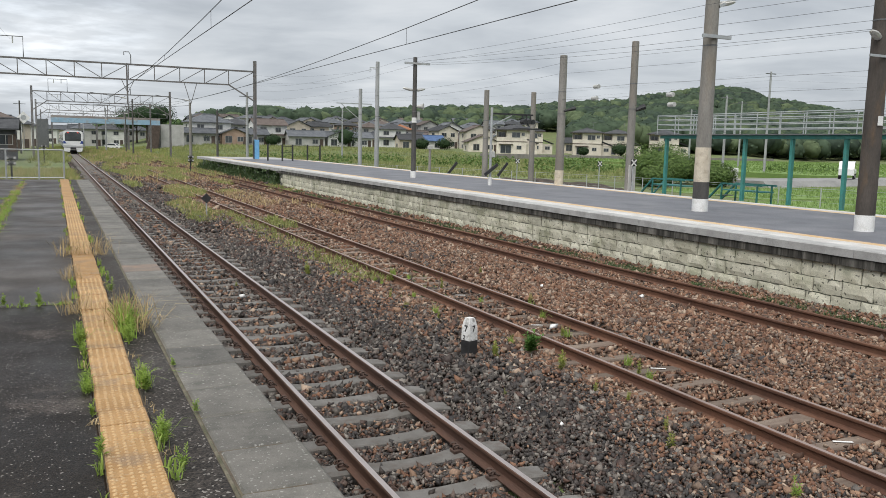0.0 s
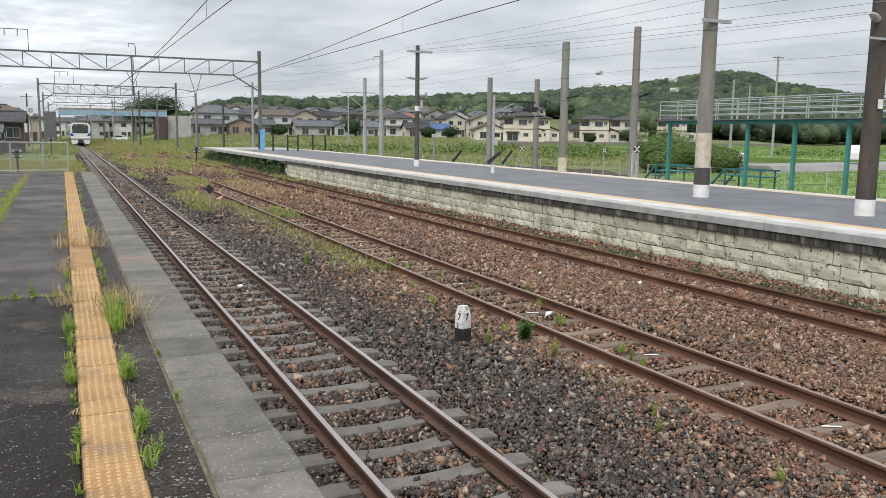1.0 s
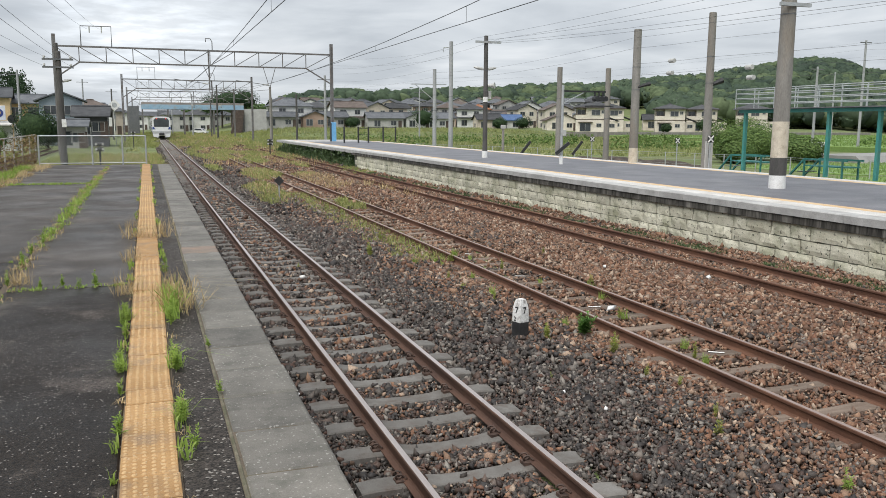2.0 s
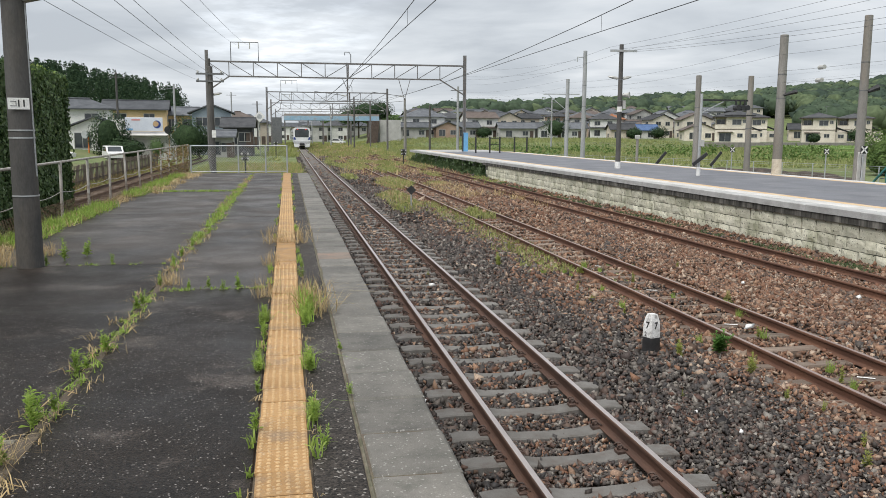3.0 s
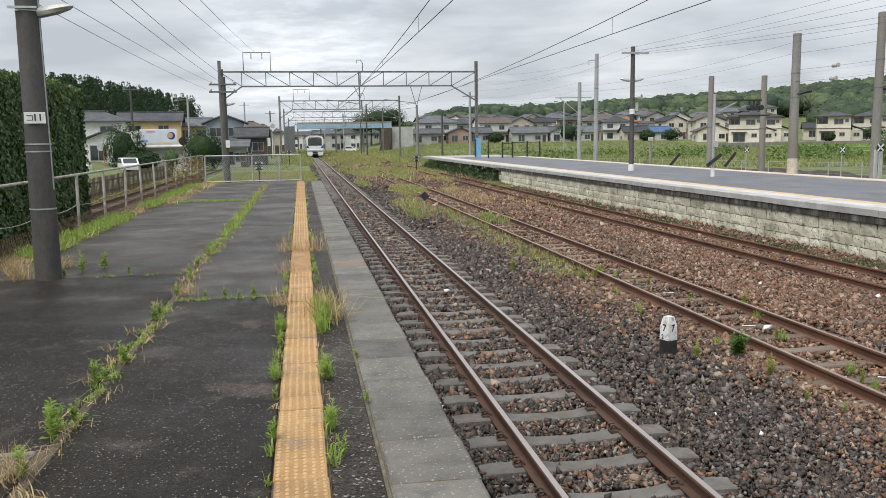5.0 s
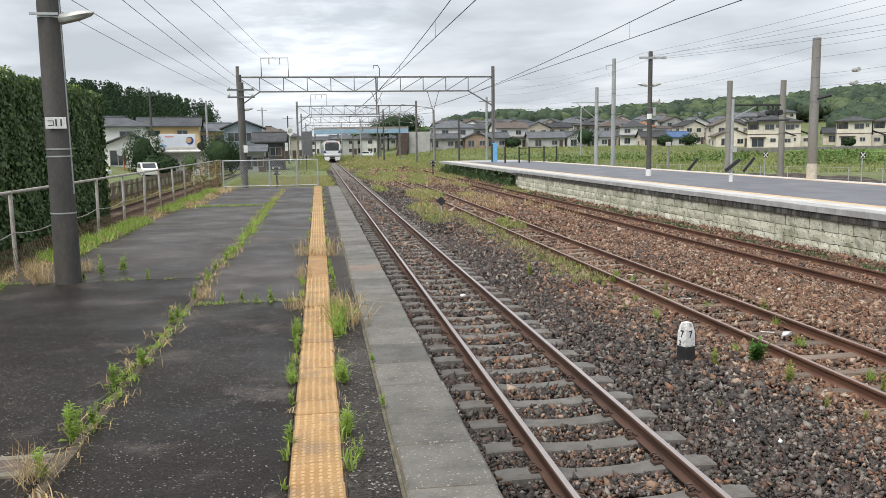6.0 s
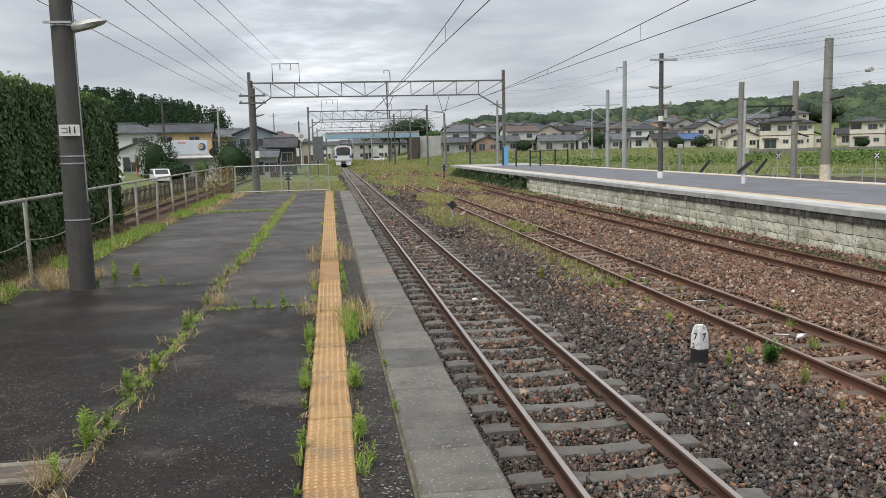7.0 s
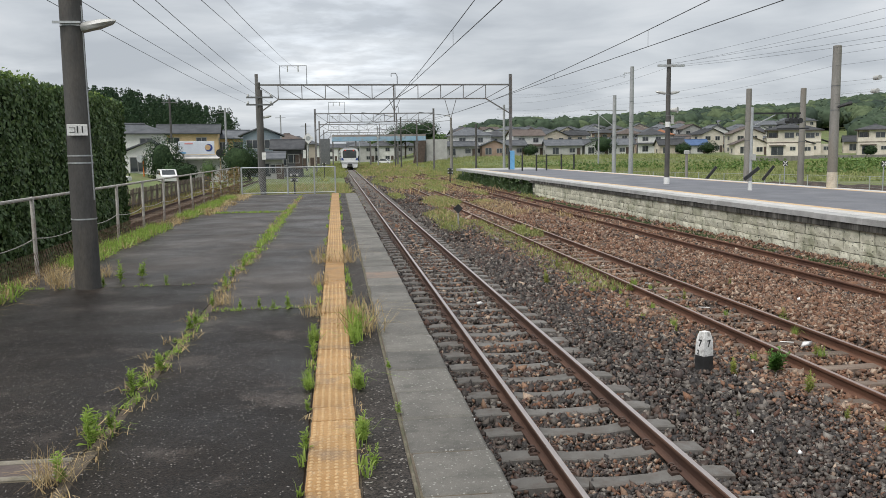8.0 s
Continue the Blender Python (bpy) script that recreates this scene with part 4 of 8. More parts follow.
q1 = pole(22.05, 63.3, ZP - 1.3, 7.3, 0.17, 0.14, M_POLE_GREY, "grey concrete pole with wire arms behind the platform")
part("crossarm", Geo().obox((-2.0, 0, 6.1), (1.0, 0, 6.12), 0.07, 0.07), M_GALV, q1)
part("strut", Geo().obox((-1.6, 0, 6.05), (-0.1, 0, 4.9), 0.05, 0.05), M_GALV, q1)
q2 = pole(21.75, 58.7, ZP - 1.3, 9.05, 0.18, 0.14, M_POLE_GREY, "tall grey concrete pole with a bracket at its top")
part("bracket", Geo().tube([(0, 0, 8.6), (-0.6, 0, 8.6), (-0.6, 0, 8.25)], 0.04, 6), M_GALV, q2)
pole(21.22, 40.3, ZP - 1.2, 5.92, 0.17, 0.14, M_POLE_CONC, "weathered brown concrete pole behind the platform")
pole(23.5, 39.1, ZP - 1.3, 5.95, 0.17, 0.14, M_POLE_CONC, "weathered brown concrete pole behind the platform")
p6 = pole(20.27, 31.4, ZP, 5.75, 0.20, 0.165, M_POLE_CONC, "stout weathered concrete pole with a cream foot")
band(0.0, 0.66, 0.20, 0.165, 5.75, M_CREAM, p6, "cream painted foot")
part("lamp_arm", Geo().tube([(0, -0.15, 3.3), (0.55, -0.25, 3.45)], 0.05, 8, r1=0.09), M_DARK, p6, "dark floodlight")
pX = pole(20.75, 27.0, ZP, 5.95, 0.165, 0.14, M_POLE_CONC, "dark concrete pole with a white board at its foot")
part("board", Geo().cbox((-0.17, -0.2, 0.0), (0.17, -0.17, 1.05), 0.005), M_PALE, pX, "pale board with a dark stripe")
part("stripe", Geo().cbox((-0.03, -0.21, 0.1), (0.03, -0.202, 0.95), 0.003), M_DARK, pX)
part("floodlight", Geo().tube([(0.1, -0.1, 3.25), (0.45, -0.2, 3.4)], 0.07, 8, r1=0.12), M_DARK, pX)


def cross_marker(x, y, z, h, label):
    """A square board with a white cross on black, on a thin stem."""
    ob = thing("cross_marker", label, "marker", "white cross markers", at=(x, y, z))
    part("stem", Geo().tube([(0, 0, 0), (0, 0, h)], 0.03, 8), M_GALV, ob)
    part("board", Geo().cbox((-0.14, -0.04, h), (0.14, -0.015, h + 0.28), 0.006), M_BLACK, ob)
    for s in (-1, 1):
        part("cross_bar", Geo().obox((-0.12 * s, -0.045, h + 0.02), (0.12 * s, -0.045, h + 0.26), 0.02, 0.05), M_WHITE, ob)
    return ob


cross_marker(20.62, 26.6, ZP, 1.0, "black and white cross board on a low stem beside the pole")
cross_marker(24.6, 42.5, -1.12, 2.0, "black and white cross board on a grey stem")
cross_marker(27.3, 38.0, -1.12, 2.0, "black and white cross board on a grey stem")

# signal post with a lattice arm
sg = thing("signal_post", "grey signal post with white foot and a bracket arm carrying lamps", "signal", at=(16.47, 30.97, ZP))
part("shaft", Geo().lathe(0, 0, [(0.06, 0), (0.055, 3.3)], 12), M_GALV, sg, smooth=True)
part("foot_paint", Geo().lathe(0, 0, [(0.085, 0), (0.085, 0.34), (0.06, 0.36)], 12), M_WHITE, sg, "white painted foot", True)
part("arm", Geo().obox((0, 0, 3.05), (2.1, 0.1, 3.05), 0.07, 0.07), M_DARK, sg)
part("arm_strut", Geo().obox((0.05, 0, 2.55), (1.0, 0.05, 3.0), 0.04, 0.04), M_GALV, sg)
for dx in (1.55, 1.75, 1.95):
    part("lamp_unit", Geo().tube([(dx, -0.2, 2.75), (dx, 0.1, 2.75)], 0.11, 10).obox((dx, 0.05, 2.75), (dx, 0.05, 3.05), 0.05, 0.05), M_DARK, sg)
part("walkway", Geo().cbox((1.25, -0.25, 2.42), (2.3, 0.35, 2.47), 0.005), M_DARK, sg)
part("control_box", Geo().cbox((-0.02, -0.17, 1.2), (0.12, -0.06, 1.45), 0.01), M_LAMP, sg, "small grey box")
part("dark_arm", Geo().obox((-0.3, -0.1, 0.45), (0.3, -0.1, 0.9), 0.08, 0.13), M_BLACK, sg)


def folded_arm(x, y, label):
    ob = thing("barrier_arm", label, "barrier", "raised black arms", at=(x, y, -1.12))
    part("stand", Geo().tube([(0, 0, 0), (0.1, 0, 1.3)], 0.035, 8), M_GALV, ob)
    part("arm", Geo().obox((-0.05, 0, 1.15), (0.62, 0, 1.95), 0.08, 0.15), M_BLACK, ob, "black slanting arm")
    return ob


folded_arm(21.3, 45.2, "black slanting lever arm on a grey stand behind the platform")
folded_arm(24.75, 45.0, "black slanting lever arm on a grey stand behind the platform")
lamp_post = thing("platform_bollard_light", "short grey post with a small head on the platform edge", "post", at=(20.9, 47.0, ZP - 0.6))
part("shaft", Geo().lathe(0, 0, [(0.09, 0), (0.08, 2.0)], 12), M_POLE_CONC, lamp_post, smooth=True)
part("head", Geo().cbox((-0.13, -0.1, 2.0), (0.13, 0.1, 2.22), 0.03), M_LAMP, lamp_post)

# distant poles along the line
for x, y, h, r, mt in ((14.1, 100, 7.2, 0.16, M_POLE_CONC), (14.9, 105, 6.1, 0.15, M_POLE_CONC), (17.2, 100, 6.4, 0.14, M_POLE_DARK), (20.3, 98, 8.6, 0.17, M_POLE_GREY),
                       (20.9, 101, 7.2, 0.17, M_POLE_CONC), (11.9, 150, 9.5, 0.15, M_POLE_DARK), (9.5, 185, 9.0, 0.15, M_POLE_GREY), (6.2, 215, 9.0, 0.14, M_POLE_GREY),
                       (13.0, 180, 8.0, 0.14, M_POLE_DARK), (-5.2, 150, 8.5, 0.14, M_POLE_DARK), (-12.8, 100, 8.5, 0.14, M_POLE_GREY), (-18.5, 97, 9.5, 0.14, M_POLE_DARK),
                       (42, 128, 8.5, 0.14, M_POLE_GREY), (-9.6, 150, 10, 0.14, M_POLE_GREY)):
    d = pole(x, y, -1.12, h, r, r * 0.8, mt, "slender distant line pole beside the tracks", "line_pole")
    if h > 8:
        part("crossarm", Geo().obox((-0.9, 0, h - 0.5), (0.9, 0, h - 0.5), 0.08, 0.08), M_STEEL, d)

# twin-crossarm pole just beyond the platform end
pd = thing("utility_pole", "dark wooden utility pole with two crossarms, lamp and white plate", "utility pole", at=(-4.1, 47.2, -1.12))
part("shaft", pole_shaft(6.55, 0.17, 0.13), M_POLE_DARK, pd, smooth=True)
for z in (6.15, 5.75):
    part("crossarm", Geo().obox((-0.75, -0.12, z), (0.72, -0.12, z), 0.09, 0.09), M_STEEL, pd)
    for dx in (-0.65, 0.6):
        part("insulator", Geo().lathe(dx, -0.12, [(0.04, z + 0.04), (0.06, z + 0.1), (0.04, z + 0.18)], 8), M_LAMP, pd)
street_lamp_head(pd, 5.05, radians(20), 0.3)
part("plate", Geo().cbox((0.0, -0.19, 2.7), (0.22, -0.17, 3.1), 0.004), M_WHITE, pd, "white plate")
pd2 = thing("utility_pole", "dark wooden utility pole beside the lattice portal", "utility pole", at=(-5.35, 60.5, -1.12))
part("shaft", pole_shaft(8.1, 0.18, 0.13), M_POLE_DARK, pd2, smooth=True)

# diamond sign and small signals by the line
def diamond_board(x, y, z, h, s, mat, mark, label):
    ob = thing("diamond_sign", label, "sign", at=(x, y, z))
    part("stem", Geo().tube([(0, 0, 0), (0, 0, h)], 0.028, 8), M_GALV, ob)
    g = Geo().add([(0, -0.03, h - s), (s, -0.03, h), (0, -0.03, h + s), (-s, -0.03, h), (0, -0.012, h - s), (s, -0.012, h), (0, -0.012, h + s), (-s, -0.012, h)],
                  [(0, 1, 2, 3), (7, 6, 5, 4), (0, 4, 5, 1), (1, 5, 6, 2), (2, 6, 7, 3), (3, 7, 4, 0)])
    part("board", g, mat, ob)
    if mark is not None:
        part("mark", Geo().tube([(0, -0.031, h), (0, -0.036, h)], s * 0.42, 12), mark, ob)
    return ob


diamond_board(4.68, 31.45, -1.05, 0.72, 0.19, M_BLACK, None, "small black diamond board on a thin stem between the tracks")
diamond_board(-3.6, 112, -1.12, 5.1, 0.75, M_WHITE, M_GALV, "white diamond signal board with a grey ring")


def dwarf_signal(x, y, h, label):
    ob = thing("dwarf_signal", label, "signal", "small black trackside signals", at=(x, y, -1.12))
    part("stem", Geo().tube([(0, 0, 0), (0, 0, h)], 0.05, 8), M_BLACK, ob)
    for z in (h - 0.35, h - 0.05):
        part("lamp_bar", Geo().tube([(-0.22, -0.08, z), (0.22, -0.08, z)], 0.12, 8), M_BLACK, ob)
        for dx in (-0.18, 0.18):
            part("lens", Geo().tube([(dx, -0.17, z), (dx, -0.21, z)], 0.07, 8), M_LAMP, ob)
    return ob


dwarf_signal(-2.6, 52.0, 1.75, "small black ground signal behind the platform end")
dwarf_signal(10.3, 74.0, 1.5, "small black ground signal among the weeds")
dwarf_signal(-1.4, 100.0, 1.9, "small black ground signal beside the line")

# ---------- marker post between the tracks ----------
mk = thing("marker_post", "short square concrete marker post, white above black, with worn writing", "marker post", at=(4.67, 9.83, -1.04))
g = Geo()
v = []
for z, w in ((0.0, 0.088), (0.24, 0.086)):
    v += [(-w, -w, z), (w, -w, z), (w, w, z), (-w, w, z)]
g.add(v, [(0, 3, 2, 1), (4, 5, 6, 7), (0, 1, 5, 4), (1, 2, 6, 5), (2, 3, 7, 6), (3, 0, 4, 7)])
mb = part("black_base", g, M_BLACK, mk, "black painted base")
g = Geo()
v = []
for z, w in ((0.241, 0.086), (0.42, 0.082), (0.50, 0.066), (0.55, 0.050)):
    v += [(-w, -w, z), (w, -w, z), (w, w, z), (-w, w, z)]
f = [(0, 3, 2, 1), (12, 13, 14, 15)]
for k in (0, 4, 8):
    for i in range(4):
        f.append((k + i, k + (i + 1) % 4, k + 4 + (i + 1) % 4, k + 4 + i))
M_MARKER = surface("chipped_white_paint", (0.66, 0.66, 0.64), (0.76, 0.76, 0.75), 9, 60, 0.7, 0.3, 0.004, c3=(0.16, 0.15, 0.14), c3_scale=12, c3_amount=0.8)
mw = part("white_top", g.add(v, f), M_MARKER, mk, "chipped white upper part")
mk.rotation_euler = (0, 0, radians(20))
mk.scale = (0.92, 0.92, 1)
for dx, dz, sz, ch in ((0.0, 0.43, 0.13, "7"),):
    text_on("numeral", ch, sz, M_BLACK, mk, (dx, -0.0835, dz - 0.03), (radians(90), 0, 0))
text_on("numeral", "7", 0.13, M_BLACK, mk, (-0.0835, 0.0, 0.40), (radians(90), 0, radians(-90)))
text_on("numeral", "2", 0.085, M_BLACK, mk, (-0.0865, 0.03, 0.28), (radians(90), 0, radians(-90)))
# painted number on a sleeper and a mark on the rail
num = text_on("sleeper_number", "002", 0.15, M_WHITE, None, (2.46, 5.34, Z1 - 0.163 - 0.0265), (0, 0, radians(180)))
tagged(num, "white painted digits on a concrete sleeper", "marking")

M_CHALK = surface("orange_crayon", (0.62, 0.40, 0.22), (0.70, 0.50, 0.30), 8, 60, 0.8, 0.1, 0.001)
mark = text_on("rail_mark", "70", 0.075, M_CHALK, None, (C1 + 0.566 - 0.0105, 4.93, Z1 - 0.082), (radians(90), 0, radians(-90)))
tagged(mark, "orange crayon digits on the rail web", "marking")
for i, (x, y, sz) in enumerate(((1.35, 8.32, 0.045), (2.62, 15.0, 0.07), (4.25, 6.9, 0.04), (6.75, 10.9, 0.05), (4.1, 7.5, 0.035), (9.9, 12.6, 0.05), (8.6, 14.2, 0.04))):
    sv, sf = stones(np.random.default_rng(90 + i), np.zeros((1, 3)), np.array([sz]), False)
    solo("white_stone", array_mesh("white_stone", sv, sf, M_WHITE), None, "loose white stone lying on the ballast", "stone", "white stones on the ballast", at=(x, y, -0.99))

# ---------- fences ----------
fence = thing("platform_fence", "old pipe-topped wire fence with sagging rusty mesh along the platform", "fence", at=(-4.6, 13.1, -0.1))
FO = Vector((-4.6, 13.1, -0.1))


def fence_x(y):
    return -4.45 - 0.0125 * y + 0.0


POST = Geo().lathe(0, 0, [(0.032, 0), (0.032, 1.33), (0.02, 1.36)], 10).mesh("post", M_GALV_OLD, True)
ys = [3.1 + 2.52 * i for i in range(17)]
for i, y in enumerate(ys):
    p = part("post", POST, None, fence, at=(fence_x(y) - FO.x, y - FO.y, 0))
    p.rotation_euler = (random.uniform(-0.02, 0.02), random.uniform(-0.03, 0.03), 0)
for a, b in zip(ys, ys[1:]):
    part("top_pipe", Geo().tube([(fence_x(a) - FO.x, a - FO.y, 1.33), (fence_x(b) - FO.x, b - FO.y, 1.33)], 0.026, 8), M_GALV_OLD, fence, smooth=True)
    part("middle_wire", Geo().tube([tuple(q - FO) for q in sagging((fence_x(a), a, 0.72 - 0.1), (fence_x(b), b, 0.72 - 0.1), random.uniform(0.03, 0.08), 6)], 0.008, 5), M_GALV_OLD, fence)
    g = Geo()
    y = a
    while y < b:
        x = fence_x(y) - FO.x + 0.02
        for s in (1, -1):
            g.obox((x, y - FO.y, 0.0), (x + 0.02, y - FO.y + s * 0.36, 0.52), 0.0035, 0.0035)
        y += 0.085
    part("wire_mesh", g, M_MESH_RUST, fence, "rusty diamond wire mesh")

gate = thing("platform_end_fence", "pale galvanised pipe fence with wire mesh closing the platform end", "fence", at=(-2.2, 38.8, 0))
for x in (-4.35, -2.25, -1.02, -0.05):
    part("post", Geo().lathe(x + 2.2, 0, [(0.035, 0), (0.035, 1.28)], 10), M_GALV, gate, smooth=True)
for z in (0.08, 1.26):
    part("rail", Geo().tube([(-2.15, 0, z), (2.15, 0, z)], 0.025, 8), M_GALV, gate, smooth=True)
g = Geo()
x = -2.15
while x < 2.1:
    for s in (1, -1):
        x1 = x + s * 1.1
        c = max(-2.15, min(2.15, x1))
        t = (c - x) / (s * 1.1)
        g.obox((x, 0, 0.1), (c, 0, 0.1 + 1.14 * t), 0.006, 0.006)
    x += 0.11
part("wire_mesh", g, M_GALV, gate)

M_OLD_WOOD = surface("old_fence_wood", (0.085, 0.065, 0.052), (0.15, 0.12, 0.10), 4, 50, 0.9, 0.5, 0.004, rand=0.2, stretch=(1, 1, 0.2))
picket = thing("picket_fence", "dark weathered picket fence beyond the siding", "fence", at=(-11.0, 38.0, -1.12))
PICK = Geo().cbox((-0.012, -0.05, 0), (0.012, 0.05, 1.25), 0.01).mesh("picket", M_OLD_WOOD)
for i in range(150):
    part("picket", PICK, None, picket, at=(0.02 * math.sin(i), 0.24 * i, random.uniform(-0.06, 0.02)))
for z in (0.35, 0.95):
    part("rail", Geo().obox((-0.03, 0, z), (-0.03, 36, z), 0.05, 0.07), M_OLD_WOOD, picket)

# black gate across the island platform
bg = thing("platform_gate", "black steel fence and gate across the island platform", "gate", at=(16.0, 69.5, ZP))
for i, (x, y) in enumerate(((0, 0), (1.2, -0.2), (2.3, 0.6), (4.2, 2.6), (5.9, 4.4))):
    part("post", Geo().cbox((x - 0.06, y - 0.06, 0), (x + 0.06, y + 0.06, 1.4), 0.01), M_BLACK, bg)
for z in (0.75, 1.25):
    part("rail", Geo().obox((1.2, -0.2, z), (2.3, 0.6, z), 0.04, 0.05), M_BLACK, bg)
part("rail", Geo().obox((2.3, 0.6, 1.3), (5.9, 4.4, 1.3), 0.04, 0.05), M_BLACK, bg)

box = thing("blue_cabinet", "sky-blue steel casing round the portal's foot", "cabinet", at=(16.5, 76.2, ZP))
part("body", Geo().cbox((-0.22, -0.32, 0), (0.22, 0.0, 1.75), 0.03), M_BLUE, box)
part("door_frame", Geo().cbox((-0.31, -0.36, 0), (-0.23, 0.02, 1.7), 0.01), M_DARK, box)

# low wire fence behind the island platform
wf = thing("wire_fence", "low grey wire fence along the field edge", "fence", at=(24, 74, -1.12))
pts = [(24, 74), (27.5, 64), (31.5, 55), (34.5, 46), (36.0, 36), (37.5, 26), (39.0, 14), (40.5, 2)]
for (xa, ya), (xb, yb) in zip(pts, pts[1:]):
    n = 4
    for i in range(n):
        t = i / n
        x, y = xa + (xb - xa) * t - 24, ya + (yb - ya) * t - 74
        part("post", Geo().tube([(x, y, 0), (x, y, 1.15)], 0.035, 6), M_GALV, wf)
    for z in (0.1, 0.4, 0.7, 1.0, 1.12):
        part("wire_strand", Geo().obox((xa - 24, ya - 74, z), (xb - 24, yb - 74, z), 0.012, 0.02 if z > 1.1 else 0.008), M_GALV, wf)

# ---------- green walkway on the island platform ----------
gw = thing("raised_walkway", "teal green steel posts carrying a narrow grey-railed walkway", "walkway", at=(21.05, 17.3, ZP))
gy_posts = [25.16 - 2.0 * i for i in range(10)]
for y in gy_posts:
    part("post", Geo().cbox((-0.055, y - 17.3 - 0.055, 0), (0.055, y - 17.3 + 0.055, 2.12), 0.008), M_GREEN, gw)
part("beam", Geo().cbox((-0.1, 6.8 - 17.3, 2.12), (0.1, 25.45 - 17.3, 2.24), 0.01), M_GREEN, gw)
part("deck", Geo().cbox((-0.25, 6.8 - 17.3, 2.245), (0.85, 25.6 - 17.3, 2.28), 0.005), M_STEEL, gw)
M_RAILING = surface("pale_railing_steel", (0.33, 0.36, 0.36), (0.45, 0.48, 0.48), 4, 50, 0.5, 0.1, 0.002, metal=0.3)
for side, x in ((0, -0.22), (1, 0.82)):
    y = 25.5
    while y > 6.8:
        part("baluster", Geo().tube([(x, y - 17.3, 2.28), (x, y - 17.3, 2.98)], 0.02, 6), M_RAILING, gw)
        y -= 1.0
    for z in (2.46, 2.64, 2.82, 2.98):
        part("handrail", Geo().tube([(x, 6.8 - 17.3, z), (x, 25.5 - 17.3, z)], 0.02, 6), M_RAILING, gw)
for z in (2.46, 2.64, 2.82, 2.98):
    part("end_rail", Geo().tube([(-0.22, 25.5 - 17.3, z), (0.82, 25.5 - 17.3, z)], 0.02, 6), M_RAILING, gw)


def green_steps(x, y, label):
    ob = thing("step_frame", label, "steps", "low green step frames", at=(x, y, -0.55))
    for dy in (0.0, 1.7):
        for dx in (0.0, 0.7):
            part("leg", Geo().obox((dx, dy, 0), (dx, dy, 1.25), 0.05, 0.05), M_GREEN, ob)
    part("top_rail", Geo().obox((0, -0.2, 1.25), (0, 1.7, 1.25), 0.06, 0.06), M_GREEN, ob)
    part("top_rail", Geo().obox((0.7, -0.2, 1.25), (0.7, 1.7, 1.25), 0.06, 0.06), M_GREEN, ob)
    part("plank", Geo().cbox((0, -0.1, 1.0), (0.7, 1.7, 1.04), 0.005), M_GREEN, ob)
    for dx in (0.0, 0.7):
        part("sloping_rail", Geo().obox((dx, 1.7, 1.25), (dx, 2.7, 0.35), 0.06, 0.06), M_GREEN, ob)
    for i in range(3):
        part("tread", Geo().cbox((0, 1.8 + 0.28 * i, 0.78 - 0.24 * i), (0.7, 2.02 + 0.28 * i, 0.81 - 0.24 * i), 0.004), M_STEEL, ob)
    return ob


green_steps(21.9, 25.2, "low teal green steel step frame beyond the platform edge")
green_steps(21.9, 21.3, "low teal green steel step frame beyond the platform edge")
# unused rails beyond the island platform
track_back = thing("railway_track_back", "dark disused rails behind the island platform", "railway track", "railway tracks", "structure")
rail(track_back, 24.3, -0.72, 5, 46, M_RUST)
rail(track_back, 25.45, -0.72, 5, 46, M_RUST)
solo("soil_strip", Geo().extrude([(21.0, -1.3), (21.2, -0.86), (26.2, -0.86), (26.9, -1.3)], 1, 5, 47), M_SOIL, "dark soil bank behind the island platform", "soil", kind="structure")

# ---------- cables ----------
for i, (dx, zb, zc) in enumerate(((-0.55, 6.02, 5.75), (0.7, 6.02, 5.65), (0.1, 5.95, 5.25), (0.6, 5.9, 4.98), (-0.2, 5.75, 4.72))):
    cable("cable", (15.95 + dx, 38.1, zb), (15.85 + dx * 0.6, 17.4, zc), 0.10)
    if i < 2:
        cable("cable", (15.95 + dx, 38.1, zb), (16.5 + dx * 0.3, 76.5, 6.9 - 0.5 * i), 0.5)
    cable("cable", (15.85 + dx * 0.6, 17.4, zc), (15.65 + dx * 0.5, -20, zc + 0.2), 0.4)
for z in (5.6, 5.15, 4.48, 4.0, 3.63):
    cable("cable", (20.15, 31.4, z), (20.75, 27.0, z), 0.03)
    cable("cable", (20.75, 27.0, z), (21.4, -14.0, z + 0.1), 0.3)
    if z > 5:
        cable("cable", (20.15, 31.4, z), (21.9, 62.8, z + 0.3), 0.35)
for y, z in ((29.1, 4.47), (29.2, 3.98), (24.6, 3.94), (24.5, 3.57)):
    solo("line_insulator", Geo().tube([(0, -0.16, 0), (0, -0.11, 0), (0, 0.11, 0), (0, 0.16, 0)], 0.09, 10, r1=0.085), M_LAMP, "grey oval insulator hung on an overhead cable", "insulator", "insulators on the cables", smooth=True, at=(20.46 + (29.2 - y) * 0.03, y, z))
# service wires from the pole beyond the platform end
for (xa, ya, za), (xb, zb) in (((-4.68, 46.9, 4.66), (-3.84, 4.17)), ((-4.50, 46.9, 5.06), (-3.41, 4.17)), ((-3.45, 46.9, 4.66), (-2.71, 4.18)), ((-3.40, 46.9, 5.06), (-2.41, 4.18)), ((-4.30, 76.6, 9.60), (-1.85, 4.19)), ((-3.30, 76.6, 9.60), (-1.52, 4.19))):
    k = (ya + 4.0) / (ya - 12.0)
    cable("cable", (xa, ya, za), (xa + (xb - xa) * k, -4.0, za + (zb - za) * k), 0.22, 0.005)
for z in (6.2, 5.6):
    cable("cable", (21.75, 58.7, z + 1.2), (16.6, 76.6, z + 1.6), 0.3)
    cable("cable", (22.05, 63.3, z), (20.3, 98, z + 0.6), 0.4)


